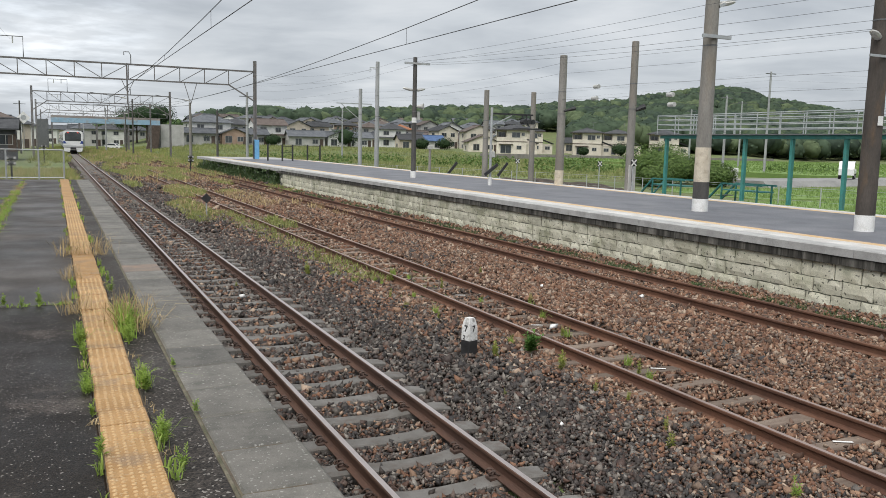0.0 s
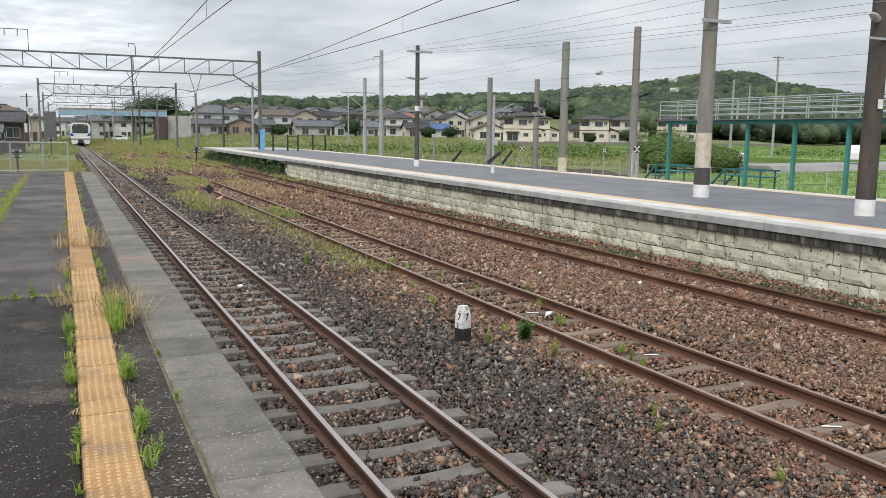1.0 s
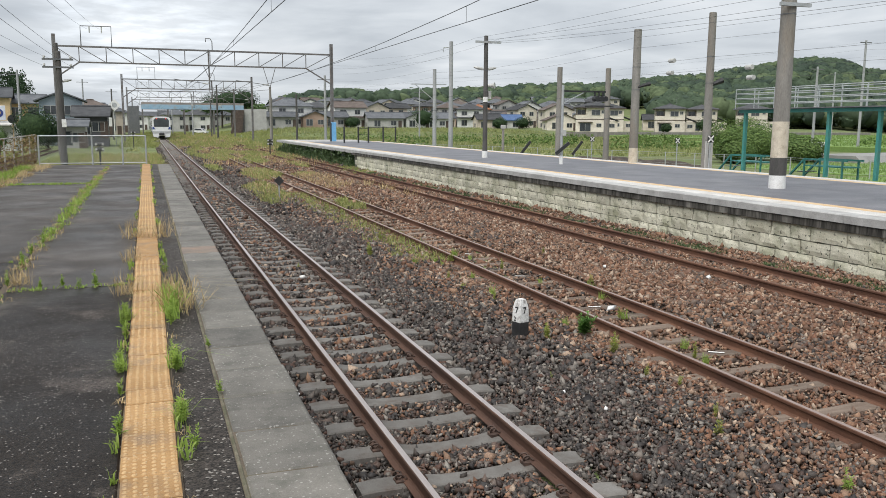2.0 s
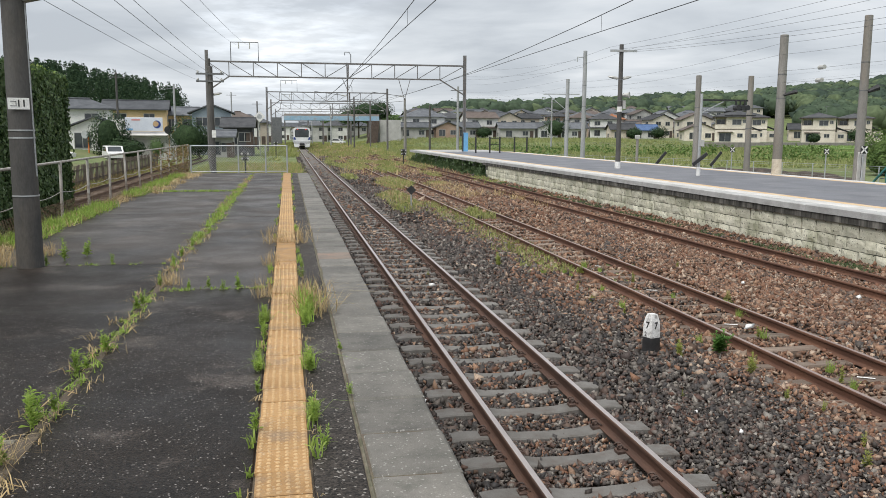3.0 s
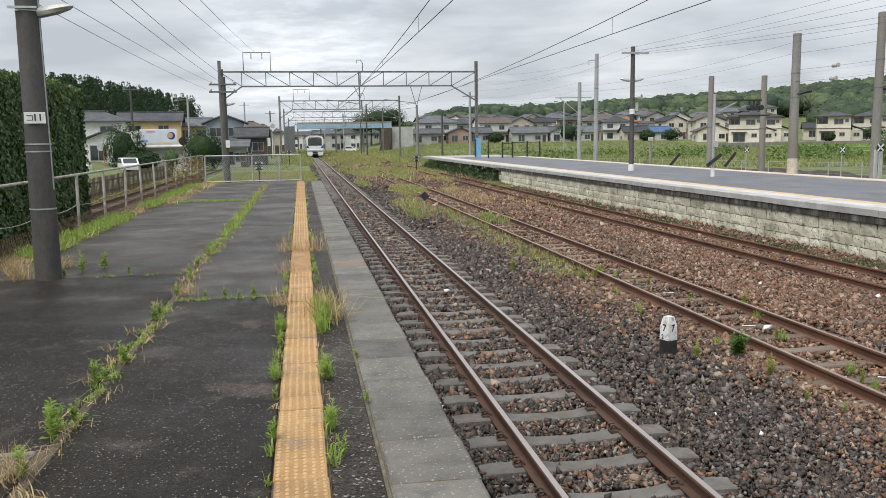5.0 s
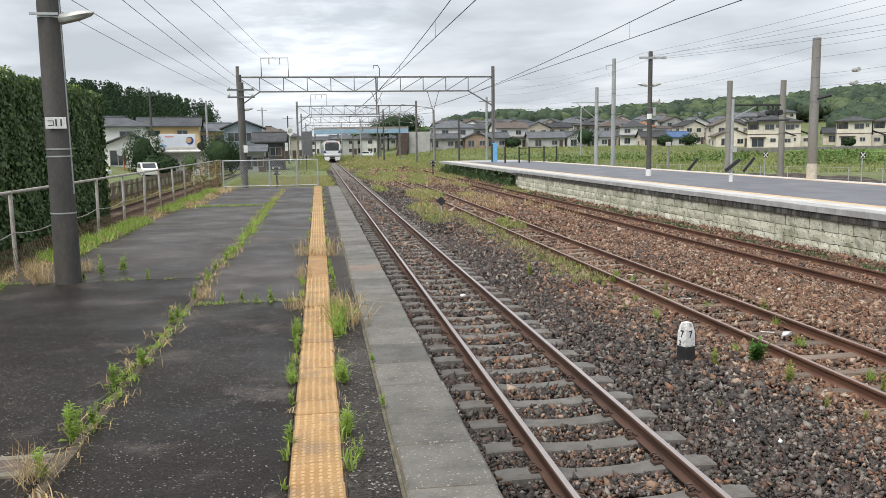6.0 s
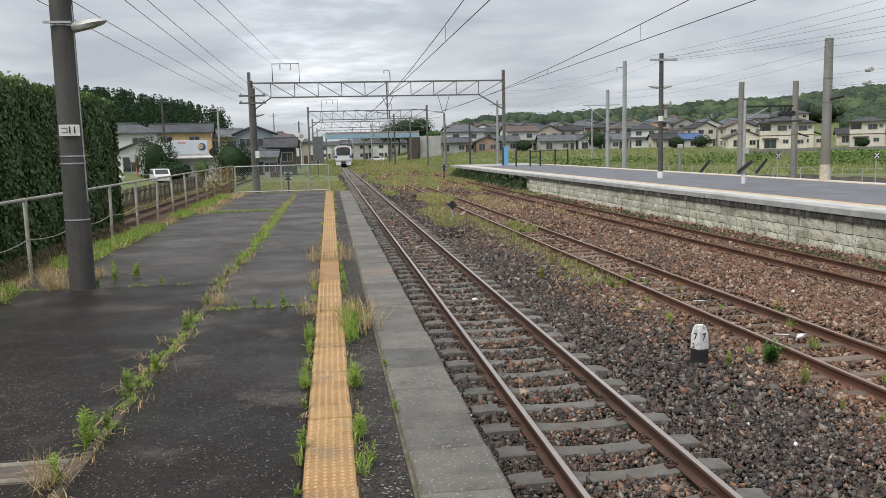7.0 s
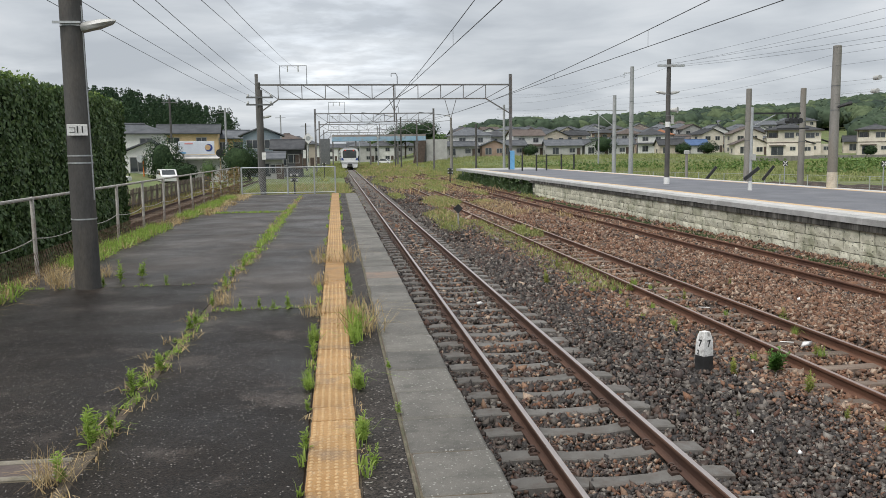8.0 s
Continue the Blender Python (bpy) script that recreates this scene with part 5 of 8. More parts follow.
# ---------- plants ----------
M_WEED = palette("fresh_green_weed", [(0.235, 0.350, 0.066), (0.310, 0.440, 0.092), (0.390, 0.510, 0.125), (0.260, 0.385, 0.074)], 0.6, 8, 0, leafy=0.45)
M_WEED_DARK = palette("dark_green_weed", [(0.050, 0.090, 0.035), (0.074, 0.120, 0.045), (0.105, 0.155, 0.062)], 0.6, 8, 0, leafy=0.25)
M_BUSH = palette("bushy_seedling", [(0.078, 0.182, 0.039), (0.130, 0.260, 0.058), (0.104, 0.208, 0.052)], 0.6, 8, 0, leafy=0.3)
M_WEED_YELLOW = palette("yellow_green_weed", [(0.250, 0.290, 0.082), (0.330, 0.350, 0.110), (0.190, 0.245, 0.068), (0.400, 0.375, 0.170), (0.160, 0.210, 0.058)], 0.7, 4, 0, leafy=0.3)
M_SPRIG = palette("yellow_green_sprig", [(0.30, 0.35, 0.08), (0.40, 0.42, 0.12), (0.25, 0.32, 0.07), (0.46, 0.43, 0.16)], 0.7, 8, 0, leafy=0.45)
M_STRAW = palette("dry_straw", [(0.456, 0.336, 0.168), (0.576, 0.456, 0.252), (0.360, 0.252, 0.120), (0.504, 0.408, 0.240)], 0.75, 8, 0, leafy=0.2)
M_VINE = palette("dry_brown_vine", [(0.143, 0.091, 0.046), (0.221, 0.143, 0.072), (0.260, 0.195, 0.091), (0.156, 0.156, 0.052), (0.312, 0.221, 0.117)], 0.8, 8, 0, leafy=0.2)
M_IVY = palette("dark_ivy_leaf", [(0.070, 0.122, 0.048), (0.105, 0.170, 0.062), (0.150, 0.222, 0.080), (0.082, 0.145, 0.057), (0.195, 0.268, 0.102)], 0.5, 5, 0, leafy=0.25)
# same ivy in lighter greens: the lit hedge top is put into the colour
M_IVY_TOP = palette("lit_top_ivy_leaf", [(0.130, 0.208, 0.039), (0.195, 0.286, 0.065), (0.091, 0.169, 0.039), (0.260, 0.312, 0.091)], 0.55, 5, 0, leafy=0.3)
M_FIELD = palette("tall_field_grass", [(0.213, 0.250, 0.088), (0.275, 0.312, 0.112), (0.338, 0.350, 0.150), (0.163, 0.213, 0.069), (0.413, 0.388, 0.213)], 0.8, 2, 0, leafy=0.3)
M_RICE = palette("bright_rice_leaf", [(0.175, 0.27, 0.075), (0.22, 0.325, 0.095), (0.15, 0.24, 0.065), (0.27, 0.36, 0.12)], 0.7, 2, 0, leafy=0.3)
M_FOREST = palette("broadleaf_crown", [(0.048, 0.093, 0.032), (0.077, 0.131, 0.042), (0.112, 0.168, 0.054), (0.058, 0.112, 0.042), (0.152, 0.200, 0.072)], 0.8, 0.5, 0, leafy=0.15)
M_CEDAR = palette("dark_cedar_crown", [(0.024, 0.046, 0.027), (0.036, 0.064, 0.034), (0.050, 0.080, 0.042), (0.030, 0.054, 0.032)], 0.95, 0.5, 0, spec=0.1, leafy=0.2)
M_SHRUB = palette("field_shrub", [(0.075, 0.135, 0.035), (0.115, 0.185, 0.048), (0.160, 0.235, 0.066), (0.095, 0.160, 0.042)], 0.7, 4, 0, leafy=0.3)
M_YEW = palette("clipped_garden_green", [(0.020, 0.042, 0.020), (0.034, 0.062, 0.026), (0.050, 0.084, 0.034)], 0.8, 4, 0, leafy=0.1, spec=0.2)


def blades(rng, pos, n, height, spread, width):
    """n bent grass blades at each root: a strip of two quads that narrows to its tip."""
    m = len(pos)
    k = m * n
    root = np.repeat(pos, n, 0) + np.concatenate([rng.normal(0, 1, (k, 2)) * spread * 0.25, np.zeros((k, 1))], 1)
    h = np.repeat(height, n) * rng.uniform(0.45, 1.1, k) if np.ndim(height) else height * rng.uniform(0.45, 1.1, k)
    a = rng.uniform(0, 2 * np.pi, k)
    lean = np.abs(rng.normal(0, 1, k)) * spread * 0.8
    d = np.stack([np.cos(a), np.sin(a), np.zeros(k)], 1)
    b = rng.uniform(0, 2 * np.pi, k)
    s = np.stack([np.cos(b), np.sin(b), np.zeros(k)], 1) * (width * rng.uniform(0.6, 1.3, k))[:, None]
    up = np.array([0, 0, 1.0])
    if width >= 0.02:
        end = root + d * lean[:, None] + up * (h * np.clip(1.0 - 0.35 * (lean / (h + 1e-3)), 0.35, 1))[:, None]
        return np.stack([root - s, root + s, end + s * 0.25, end - s * 0.25], 1).reshape(-1, 3), np.arange(4 * k).reshape(-1, 4)
    mid = root + d * (lean * 0.35)[:, None] + up * (h * 0.62)[:, None]
    tip = root + d * lean[:, None] + up * (h * np.clip(1.0 - 0.35 * (lean / (h + 1e-3)), 0.35, 1))[:, None]
    v = np.stack([root - s, root + s, mid + s * 0.8, mid - s * 0.8, tip + s * 0.15, tip - s * 0.15], 1).reshape(-1, 3)
    q = np.array([(0, 1, 2, 3), (3, 2, 4, 5)])
    f = (q[None] + (np.arange(k) * 6)[:, None, None]).reshape(-1, 4)
    return v, f


def leaves(rng, centre, out, length, width, droop=0.3):
    """Flat folded leaves at centre (n, 3), each facing roughly along out (n, 3)."""
    n = len(centre)
    t = rng.normal(size=(n, 3)) + np.array([0, 0, -droop])
    t -= out * np.sum(t * out, 1)[:, None]
    t /= np.linalg.norm(t, axis=1)[:, None] + 1e-9
    s = np.cross(out, t)
    L = (length * rng.uniform(0.6, 1.3, n))[:, None]
    W = (width * rng.uniform(0.6, 1.3, n))[:, None]
    a = centre - t * L * 0.5
    b = centre + s * W * 0.5 + out * L * 0.08
    c = centre + t * L * 0.5 - out * L * 0.12
    d = centre - s * W * 0.5 + out * L * 0.08
    v = np.stack([a, b, c, d], 1).reshape(-1, 3)
    f = np.arange(4 * n).reshape(-1, 4)
    return v, f


def join(chunks):
    vs, fs, k = [], [], 0
    for v, f in chunks:
        vs.append(v)
        fs.append(f + k)
        k += len(v)
    return np.concatenate(vs), np.concatenate(fs)


def unit(rng, n, up=0.0):
    o = rng.normal(size=(n, 3)) + np.array([0, 0, up])
    return o / np.linalg.norm(o, axis=1)[:, None]


def leafy_weed(seed, h, mat, stems=3, leaf=0.07):
    """An upright weed: several stems set with narrow leaves."""
    rng = np.random.default_rng(seed)
    ch = []
    for s in range(stems):
        a = rng.uniform(0, 6.28)
        base = np.array([math.cos(a), math.sin(a), 0]) * rng.uniform(0, 0.04)
        lean = 0.05 + 0.012 * stems
        top = base + np.array([rng.normal(0, lean), rng.normal(0, lean), 1.0]) * h * rng.uniform(0.5, 1.0)
        n = int(40 * h / 0.3) + 8
        t = rng.uniform(0.05, 1.0, n)[:, None]
        c = base + (top - base) * t
        ang = rng.uniform(0, 6.28, n)
        dirs = np.stack([np.cos(ang), np.sin(ang), rng.uniform(0.5, 1.5, n)], 1)
        dirs /= np.linalg.norm(dirs, axis=1)[:, None]
        ln = (leaf * rng.uniform(0.6, 1.3, n) * (1.15 - 0.5 * t[:, 0]))[:, None]
        side = np.cross(dirs, np.array([0, 0, 1.0])) * (ln * 0.16)
        tip = c + dirs * ln - np.array([0, 0, 1.0]) * ln * 0.25
        m = c + dirs * ln * 0.55
        ch.append((np.stack([c, m + side, tip, m - side], 1).reshape(-1, 3), np.arange(4 * n).reshape(-1, 4)))
        sd = np.array([0.0035, 0, 0])
        ch.append((np.array([base - sd, base + sd, top + sd * 0.4, top - sd * 0.4]), np.array([[0, 1, 2, 3]])))
    v, f = join(ch)
    return array_mesh("weed", v, f, mat)


def grass_tuft(seed, n, h, spread, width, mat):
    rng = np.random.default_rng(seed)
    v, f = blades(rng, np.zeros((1, 3)), n, h, spread, width)
    return array_mesh("grass_tuft", v, f, mat)


WEEDS = [leafy_weed(20 + i, 0.30, M_WEED, 3, 0.075) for i in range(4)]
WEEDS_Y = [leafy_weed(40 + i, 0.32, M_SPRIG, 4, 0.055) for i in range(3)]
BUSHY = leafy_weed(60, 0.30, M_BUSH, 16, 0.10)
TUFT = [grass_tuft(70 + i, 60, 0.30, 0.20, 0.0045, M_WEED) for i in range(2)]
DRY = [grass_tuft(80 + i, 90, 0.42, 0.42, 0.0035, M_STRAW) for i in range(3)]


def plant(me, x, y, z, s, label, name="weed", sz=None):
    ob = new(name, me)
    ob.location = (x, y, z)
    ob.rotation_euler = (0, 0, random.uniform(0, 6.28))
    ob.scale = (s, s, sz or s)
    return tagged(ob, label, "weed" if name == "weed" else "grass", "weeds on the platform" if x < 1 else "weeds between the tracks")


LW = "fresh green weed growing from a platform joint"
for x, y, s in ((0.15, 8.15, 1.0), (0.14, 7.8, 0.7), (0.13, 6.25, 0.7), (0.13, 6.5, 0.6), (0.13, 5.1, 0.6), (0.13, 5.3, 0.5), (0.17, 4.66, 0.5), (-0.255, 7.7, 0.7), (-0.26, 7.4, 0.55),
                (-0.26, 6.5, 0.55), (-0.26, 6.3, 0.5), (-0.25, 5.8, 0.4), (-0.25, 5.0, 0.55), (-0.26, 8.2, 0.6), (-1.60, 5.3, 1.0), (-1.63, 5.45, 0.8), (-1.56, 5.6, 0.6), (-1.62, 6.5, 0.8), (-1.6, 6.65, 0.5), (-1.57, 7.15, 0.75),
                (-1.60, 7.3, 0.5), (-1.6, 8.9, 0.7), (-1.58, 9.1, 0.6), (-1.55, 10.2, 0.6), (-3.2, 12.5, 1.1), (-2.98, 12.9, 1.1), (-3.35, 12.1, 0.6), (-0.98, 10.0, 0.55), (-0.62, 9.95, 0.7), (-0.8, 9.9, 0.4), (-1.2, 9.95, 0.5),
                (-2.5, 12.2, 0.5), (0.39, 5.65, 0.35), (0.40, 6.9, 0.35), (-1.59, 11.6, 0.7), (-1.6, 12.6, 0.7), (-1.57, 13.8, 0.6), (-1.62, 4.75, 0.7), (-2.15, 5.2, 0.4), (0.14, 10.5, 0.6), (0.14, 11.3, 0.5)):
    plant(random.choice(WEEDS), x, y, 0.0, s, LW)
for x, y, s in ((-0.28, 14.05, 0.9), (0.14, 14.0, 0.95), (-0.27, 9.4, 0.75), (0.24, 8.4, 1.0), (0.2, 8.7, 0.9), (-0.27, 11.6, 0.6), (0.14, 9.2, 0.6), (-1.64, 4.72, 0.6), (-3.9, 12.1, 0.9), (-4.1, 12.5, 0.9), (-3.6, 13.1, 0.7), (-1.45, 10.3, 0.6)):
    plant(random.choice(DRY), x, y, 0.0, s, "tuft of long dry straw-coloured grass on the platform", "grass_tuft")
LT = "spindly yellow-green weed growing in the ballast"
plant(BUSHY, 5.62, 9.75, -1.04, 1.0, "small bushy dark green seedling beside the rail")
for x, y, s in ((4.95, 9.6, 1.0), (5.05, 9.75, 0.9), (5.46, 8.75, 1.0), (5.33, 7.8, 0.55), (4.92, 6.0, 0.7), (5.2, 6.4, 0.6), (5.1, 4.65, 0.7), (4.5, 17.2, 1.3), (4.55, 17.5, 0.9), (5.2, 14.1, 0.7), (5.6, 8.9, 0.8), (6.3, 8.2, 0.8),
                (5.5, 7.4, 0.5), (6.6, 10.4, 0.7), (5.3, 12.2, 0.6), (7.6, 13.0, 0.7), (5.95, 16.0, 0.9), (5.4, 19.6, 1.0), (6.6, 14.8, 0.8), (8.3, 16.3, 0.7), (4.2, 8.0, 0.4), (2.75, 16.2, 0.5)):
    plant(random.choice(WEEDS_Y if random.random() < 0.9 else WEEDS), x, y, -1.04, s, LT)
for x, y, s in ((0.16, 8.3, 1.0), (0.17, 8.6, 1.1), (0.15, 8.0, 0.8), (0.14, 8.9, 0.7), (0.13, 6.35, 0.7), (0.13, 5.2, 0.55), (-0.26, 6.4, 0.5), (-0.26, 8.1, 0.6)):
    plant(random.choice(TUFT), x, y, 0.0, s, "upright tuft of fresh green grass beside the tactile strip", "grass_tuft")
for i in range(16):
    plant(random.choice(TUFT), random.uniform(5.1, 7.4), random.uniform(6.5, 17), -1.04, random.uniform(0.35, 0.7), "thin green grass growing between the rails", "grass_tuft")

rng = np.random.default_rng(3)


def scatter(n, x0, x1, y0, y1, z=None, keep=None):
    x, y = rng.uniform(x0, x1, n), rng.uniform(y0, y1, n)
    zz = land(x, y) if z is None else np.full(n, z)
    p = np.stack([x, y, zz], 1)
    return p if keep is None else p[keep(x, y)]


def stuff(name, chunks, mat, label, category):
    v, f = join(chunks)
    return solo(name, array_mesh(name, v, f, mat), None, label, category, kind="stuff")


# joint weeds on the platform
p = scatter(480, -1.65, -1.51, 4.2, 38.8, 0.0, lambda x, y: np.sin(y * 2.3) + np.sin(y * 0.9 + 1) > -0.4)
q = scatter(260, -1.62, -0.3, 9.83, 9.98, 0.0)
q2 = scatter(200, -4.4, -1.6, 11.96, 12.08, 0.0)
q3 = scatter(420, -4.6, -1.6, 26.7, 27.1, 0.0)
stuff("joint_grass", [blades(rng, p, 6, 0.055, 0.07, 0.005), blades(rng, q[::6], 5, 0.045, 0.06, 0.005), blades(rng, q2[::7], 6, 0.05, 0.06, 0.005), blades(rng, q3[::2], 6, 0.07, 0.08, 0.006),
                      blades(rng, scatter(90, -1.70, -1.45, 14, 30, 0.0), 10, 0.12, 0.15, 0.008)], M_WEED, "short green grass sprouting along the asphalt joints", "grass")
for_straw = [blades(rng, scatter(220, -1.74, -1.44, 4.2, 36, 0.0), 7, 0.09, 0.16, 0.004), blades(rng, scatter(60, -0.26, -0.22, 2, 38, 0.0), 5, 0.06, 0.08, 0.004), blades(rng, scatter(60, 0.10, 0.14, 2, 38, 0.0), 5, 0.06, 0.08, 0.004),
             blades(rng, scatter(480, -4.72, -4.30, 6, 38, 0.0), 8, 0.16, 0.30, 0.006), blades(rng, scatter(90, -4.3, -3.8, 26, 38, 0.0), 8, 0.2, 0.35, 0.008)]
stuff("dry_grass", for_straw, M_STRAW, "dry straw-coloured grass along the platform edge and joints", "grass")
stuff("fence_grass", [blades(rng, scatter(780, -4.72, -4.25, 7, 38.5, 0.0, lambda x, y: np.sin(y * 1.3) + np.sin(y * 0.47) > -0.3), 9, 0.24, 0.22, 0.009),
                      blades(rng, scatter(120, -0.29, -0.23, 4, 38, 0.0, lambda x, y: np.sin(y * 1.9) > 0.1), 6, 0.09, 0.05, 0.006), blades(rng, scatter(150, 0.10, 0.15, 4, 38, 0.0, lambda x, y: np.sin(y * 1.6 + 1) > 0.1), 6, 0.10, 0.05, 0.006)],
      M_WEED, "green grass growing along the fence and tactile strip", "grass")

# rough ground between fence, siding and hedge
stuff("siding_weeds", [blades(rng, scatter(2600, -7.5, -4.85, 8, 40), 6, 0.30, 0.4, 0.016), blades(rng, scatter(1000, -12.5, -10.0, 33, 75), 6, 0.4, 0.45, 0.022)],
      M_VINE, "brown dry weeds on the rough ground beside the siding", "weeds")
stuff("siding_grass", [blades(rng, scatter(2200, -12.5, -5.0, 33, 80, None, lambda x, y: (np.sin(y * 0.4 + x) > -0.2) & ((x < -9.95) | ((x > -7.4) & (y > 38)))), 7, 0.36, 0.4, 0.02),
                       blades(rng, scatter(2600, -6.5, 0.9, 39.6, 75), 8, 0.55, 0.5, 0.022)], M_WEED_YELLOW, "yellow-green weeds behind the platform end", "weeds")
# dry vines that hang on the fence's far length
n = 1100
vy = 31 + 12.5 * rng.random(n) ** 0.6
c = np.stack([np.array([fence_x(t) for t in vy]) + rng.normal(0, 0.06, n), vy, rng.uniform(-0.1, 1.25, n) * np.clip((vy - 20) / 8, 0.2, 1)], 1)
stuff("fence_vines", [leaves(rng, c, unit(rng, n), 0.10, 0.07)], M_VINE, "dry brown vines hanging on the old fence", "vines")

# ---------- ivy hedge ----------
hx0, hx1, hy0, hy1, hz = -11.4, -8.15, 4.0, 33.0, 3.85
hedge = thing("ivy_hedge", "tall block of dense dark green ivy with a paler ragged top", "hedge", at=(-9.8, 20, -1.12))
# box behind the leaves, coloured near black as the hedge's inner shade
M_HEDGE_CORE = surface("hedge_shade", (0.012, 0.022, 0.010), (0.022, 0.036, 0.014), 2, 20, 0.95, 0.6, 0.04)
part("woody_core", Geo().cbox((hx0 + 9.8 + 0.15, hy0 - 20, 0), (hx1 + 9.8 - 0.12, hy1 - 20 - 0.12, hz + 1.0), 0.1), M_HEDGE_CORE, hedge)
n = 62000
fy, fz = rng.uniform(hy0, hy1, n), rng.uniform(-1.1, hz + 0.1, n)
depth = 0.07 * np.sin(fy * 2.1 + 1.3 * np.sin(fz * 2.0)) * np.sin(fz * 2.6 + fy) + rng.normal(0, 0.075, n)
cf = np.stack([hx1 + depth, fy, fz], 1)
of = unit(rng, n) * 0.55 + np.array([0.9, 0, 0.25])
m2 = 12000
ex, ez = rng.uniform(hx0, hx1, m2), rng.uniform(-1.1, hz + 0.1, m2)
ce = np.stack([ex, hy1 + 0.14 * np.sin(ex * 4) * np.sin(ez * 3) + rng.normal(0, 0.07, m2), ez], 1)
oe = unit(rng, m2) * 0.55 + np.array([0.2, 0.9, 0.25])
m3 = 5000
cs = np.stack([hx1 + rng.normal(0, 0.1, m3) - 0.1, rng.uniform(hy1 - 0.2, hy1 + 0.1, m3), rng.uniform(-1.1, hz, m3)], 1)
o = np.array([-9.8, 20, -1.12])
oa = np.concatenate([of, oe, unit(rng, m3) * 0.5 + np.array([0.6, 0.5, 0.2])])
oa /= np.linalg.norm(oa, axis=1)[:, None]
v, f = leaves(rng, np.concatenate([cf, ce, cs]) - o, oa, 0.135, 0.105, 1.6)
part("leaf_wall", array_mesh("leaf_wall", v, f, M_IVY), None, hedge)
# top shoots, their daylight painted in with the lighter leaf colours
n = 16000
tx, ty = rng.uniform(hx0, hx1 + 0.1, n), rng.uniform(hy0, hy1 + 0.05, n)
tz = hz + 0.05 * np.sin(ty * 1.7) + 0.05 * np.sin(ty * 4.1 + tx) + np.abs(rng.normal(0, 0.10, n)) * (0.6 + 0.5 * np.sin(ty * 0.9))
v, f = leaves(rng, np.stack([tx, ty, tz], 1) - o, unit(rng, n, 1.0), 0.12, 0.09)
part("leaf_top", array_mesh("leaf_top", v, f, M_IVY_TOP), None, hedge, "ivy shoots coloured paler for a sunlit top")

# ---------- weeds on the tracks and field ----------
def track_weed(x, y):
    patch = np.sin(x * 0.9 + 0.31 * y) + np.sin(y * 0.17 + 1.1) + np.sin(x * 2.1 - y * 0.23)
    away = np.abs(x - C1) > np.where(y > 95, 0.9, 1.35) + 0.25 * np.sin(y * 0.3)
    return away & (patch > np.where(y < 45, 1.0, np.where(y < 60, 0.55, np.where(y < 110, 0.1, -0.35))))


stuff("track_weeds", [blades(rng, scatter(2600, 4.0, 10.2, 27, 48, -1.05, lambda x, y: track_weed(x, y) & (np.abs(x - 5.4) < 1.6)), 9, 0.26, 0.3, 0.012),
                      blades(rng, scatter(9000, 3.6, 14.5, 46, 112, -1.05, track_weed), 9, 0.27, 0.5, 0.018),
                      blades(rng, scatter(9000, -3.0, 26, 88, 230, None, track_weed), 7, 0.55, 0.6, 0.05),
                      blades(rng, scatter(500, 5.0, 6.2, 16, 34, -1.05), 6, 0.16, 0.2, 0.008)], M_WEED_YELLOW, "yellow-green weeds overgrowing the disused tracks", "weeds")
stuff("track_straw", [blades(rng, scatter(900, 4.0, 10.2, 30, 60, -1.05, track_weed), 7, 0.34, 0.4, 0.010), blades(rng, scatter(1300, 3.4, 16, 56, 220, -1.08), 6, 0.5, 0.6, 0.03), blades(rng, scatter(700, -4.4, 0.8, 40, 75), 6, 0.55, 0.5, 0.014)],
      M_STRAW, "dry straw-coloured grass on the disused tracks", "grass")
stuff("wall_foot_weeds", [blades(rng, scatter(3400, 11.85, 12.42, 6, 51, -1.0, lambda x, y: np.sin(y * 0.8) + np.sin(y * 2.1) > -0.9), 6, 0.10, 0.16, 0.008), blades(rng, scatter(900, 12.4, 16, 52, 84, -1.0), 9, 0.75, 0.5, 0.03),
                          leaves(rng, scatter(5200, 12.2, 14.5, 51.6, 80, -1.0) + np.stack([np.zeros(5200), np.zeros(5200), rng.uniform(0, 1.0, 5200)], 1), unit(rng, 5200), 0.16, 0.12)],
      M_WEED_DARK, "dark green weeds along the foot of the platform wall", "weeds")
stuff("field_grass", [blades(rng, scatter(30000, 20.8, 150, 44, 205, None, lambda x, y: (y > 75 - (x - 22) * 0.35) & (y > 46) & ((y < 160) | (x < 86)) & (x < 0.8 * y + 12)), 6, 0.62, 0.8, 0.06),
                      blades(rng, scatter(3000, 14.5, 40, 84, 130), 7, 0.8, 0.6, 0.05)], M_FIELD, "tall yellow-green grass in the fallow field", "grass")
n = 26000
bush = scatter(n, 26, 96, 74, 134, None, lambda x, y: (np.sin(x * 0.21 + y * 0.1) + np.sin(y * 0.33 - x * 0.13) > 0.75) & (y > 82 - (x - 26) * 0.3))
bush[:, 2] += rng.uniform(0, 1.6, len(bush)) * (0.5 + 0.5 * np.sin(bush[:, 0] * 0.9) ** 2)
stuff("field_scrub", [leaves(rng, bush, unit(rng, len(bush), 0.6), 0.38, 0.27)], M_SHRUB, "dark green scrub patches in the field", "scrub")

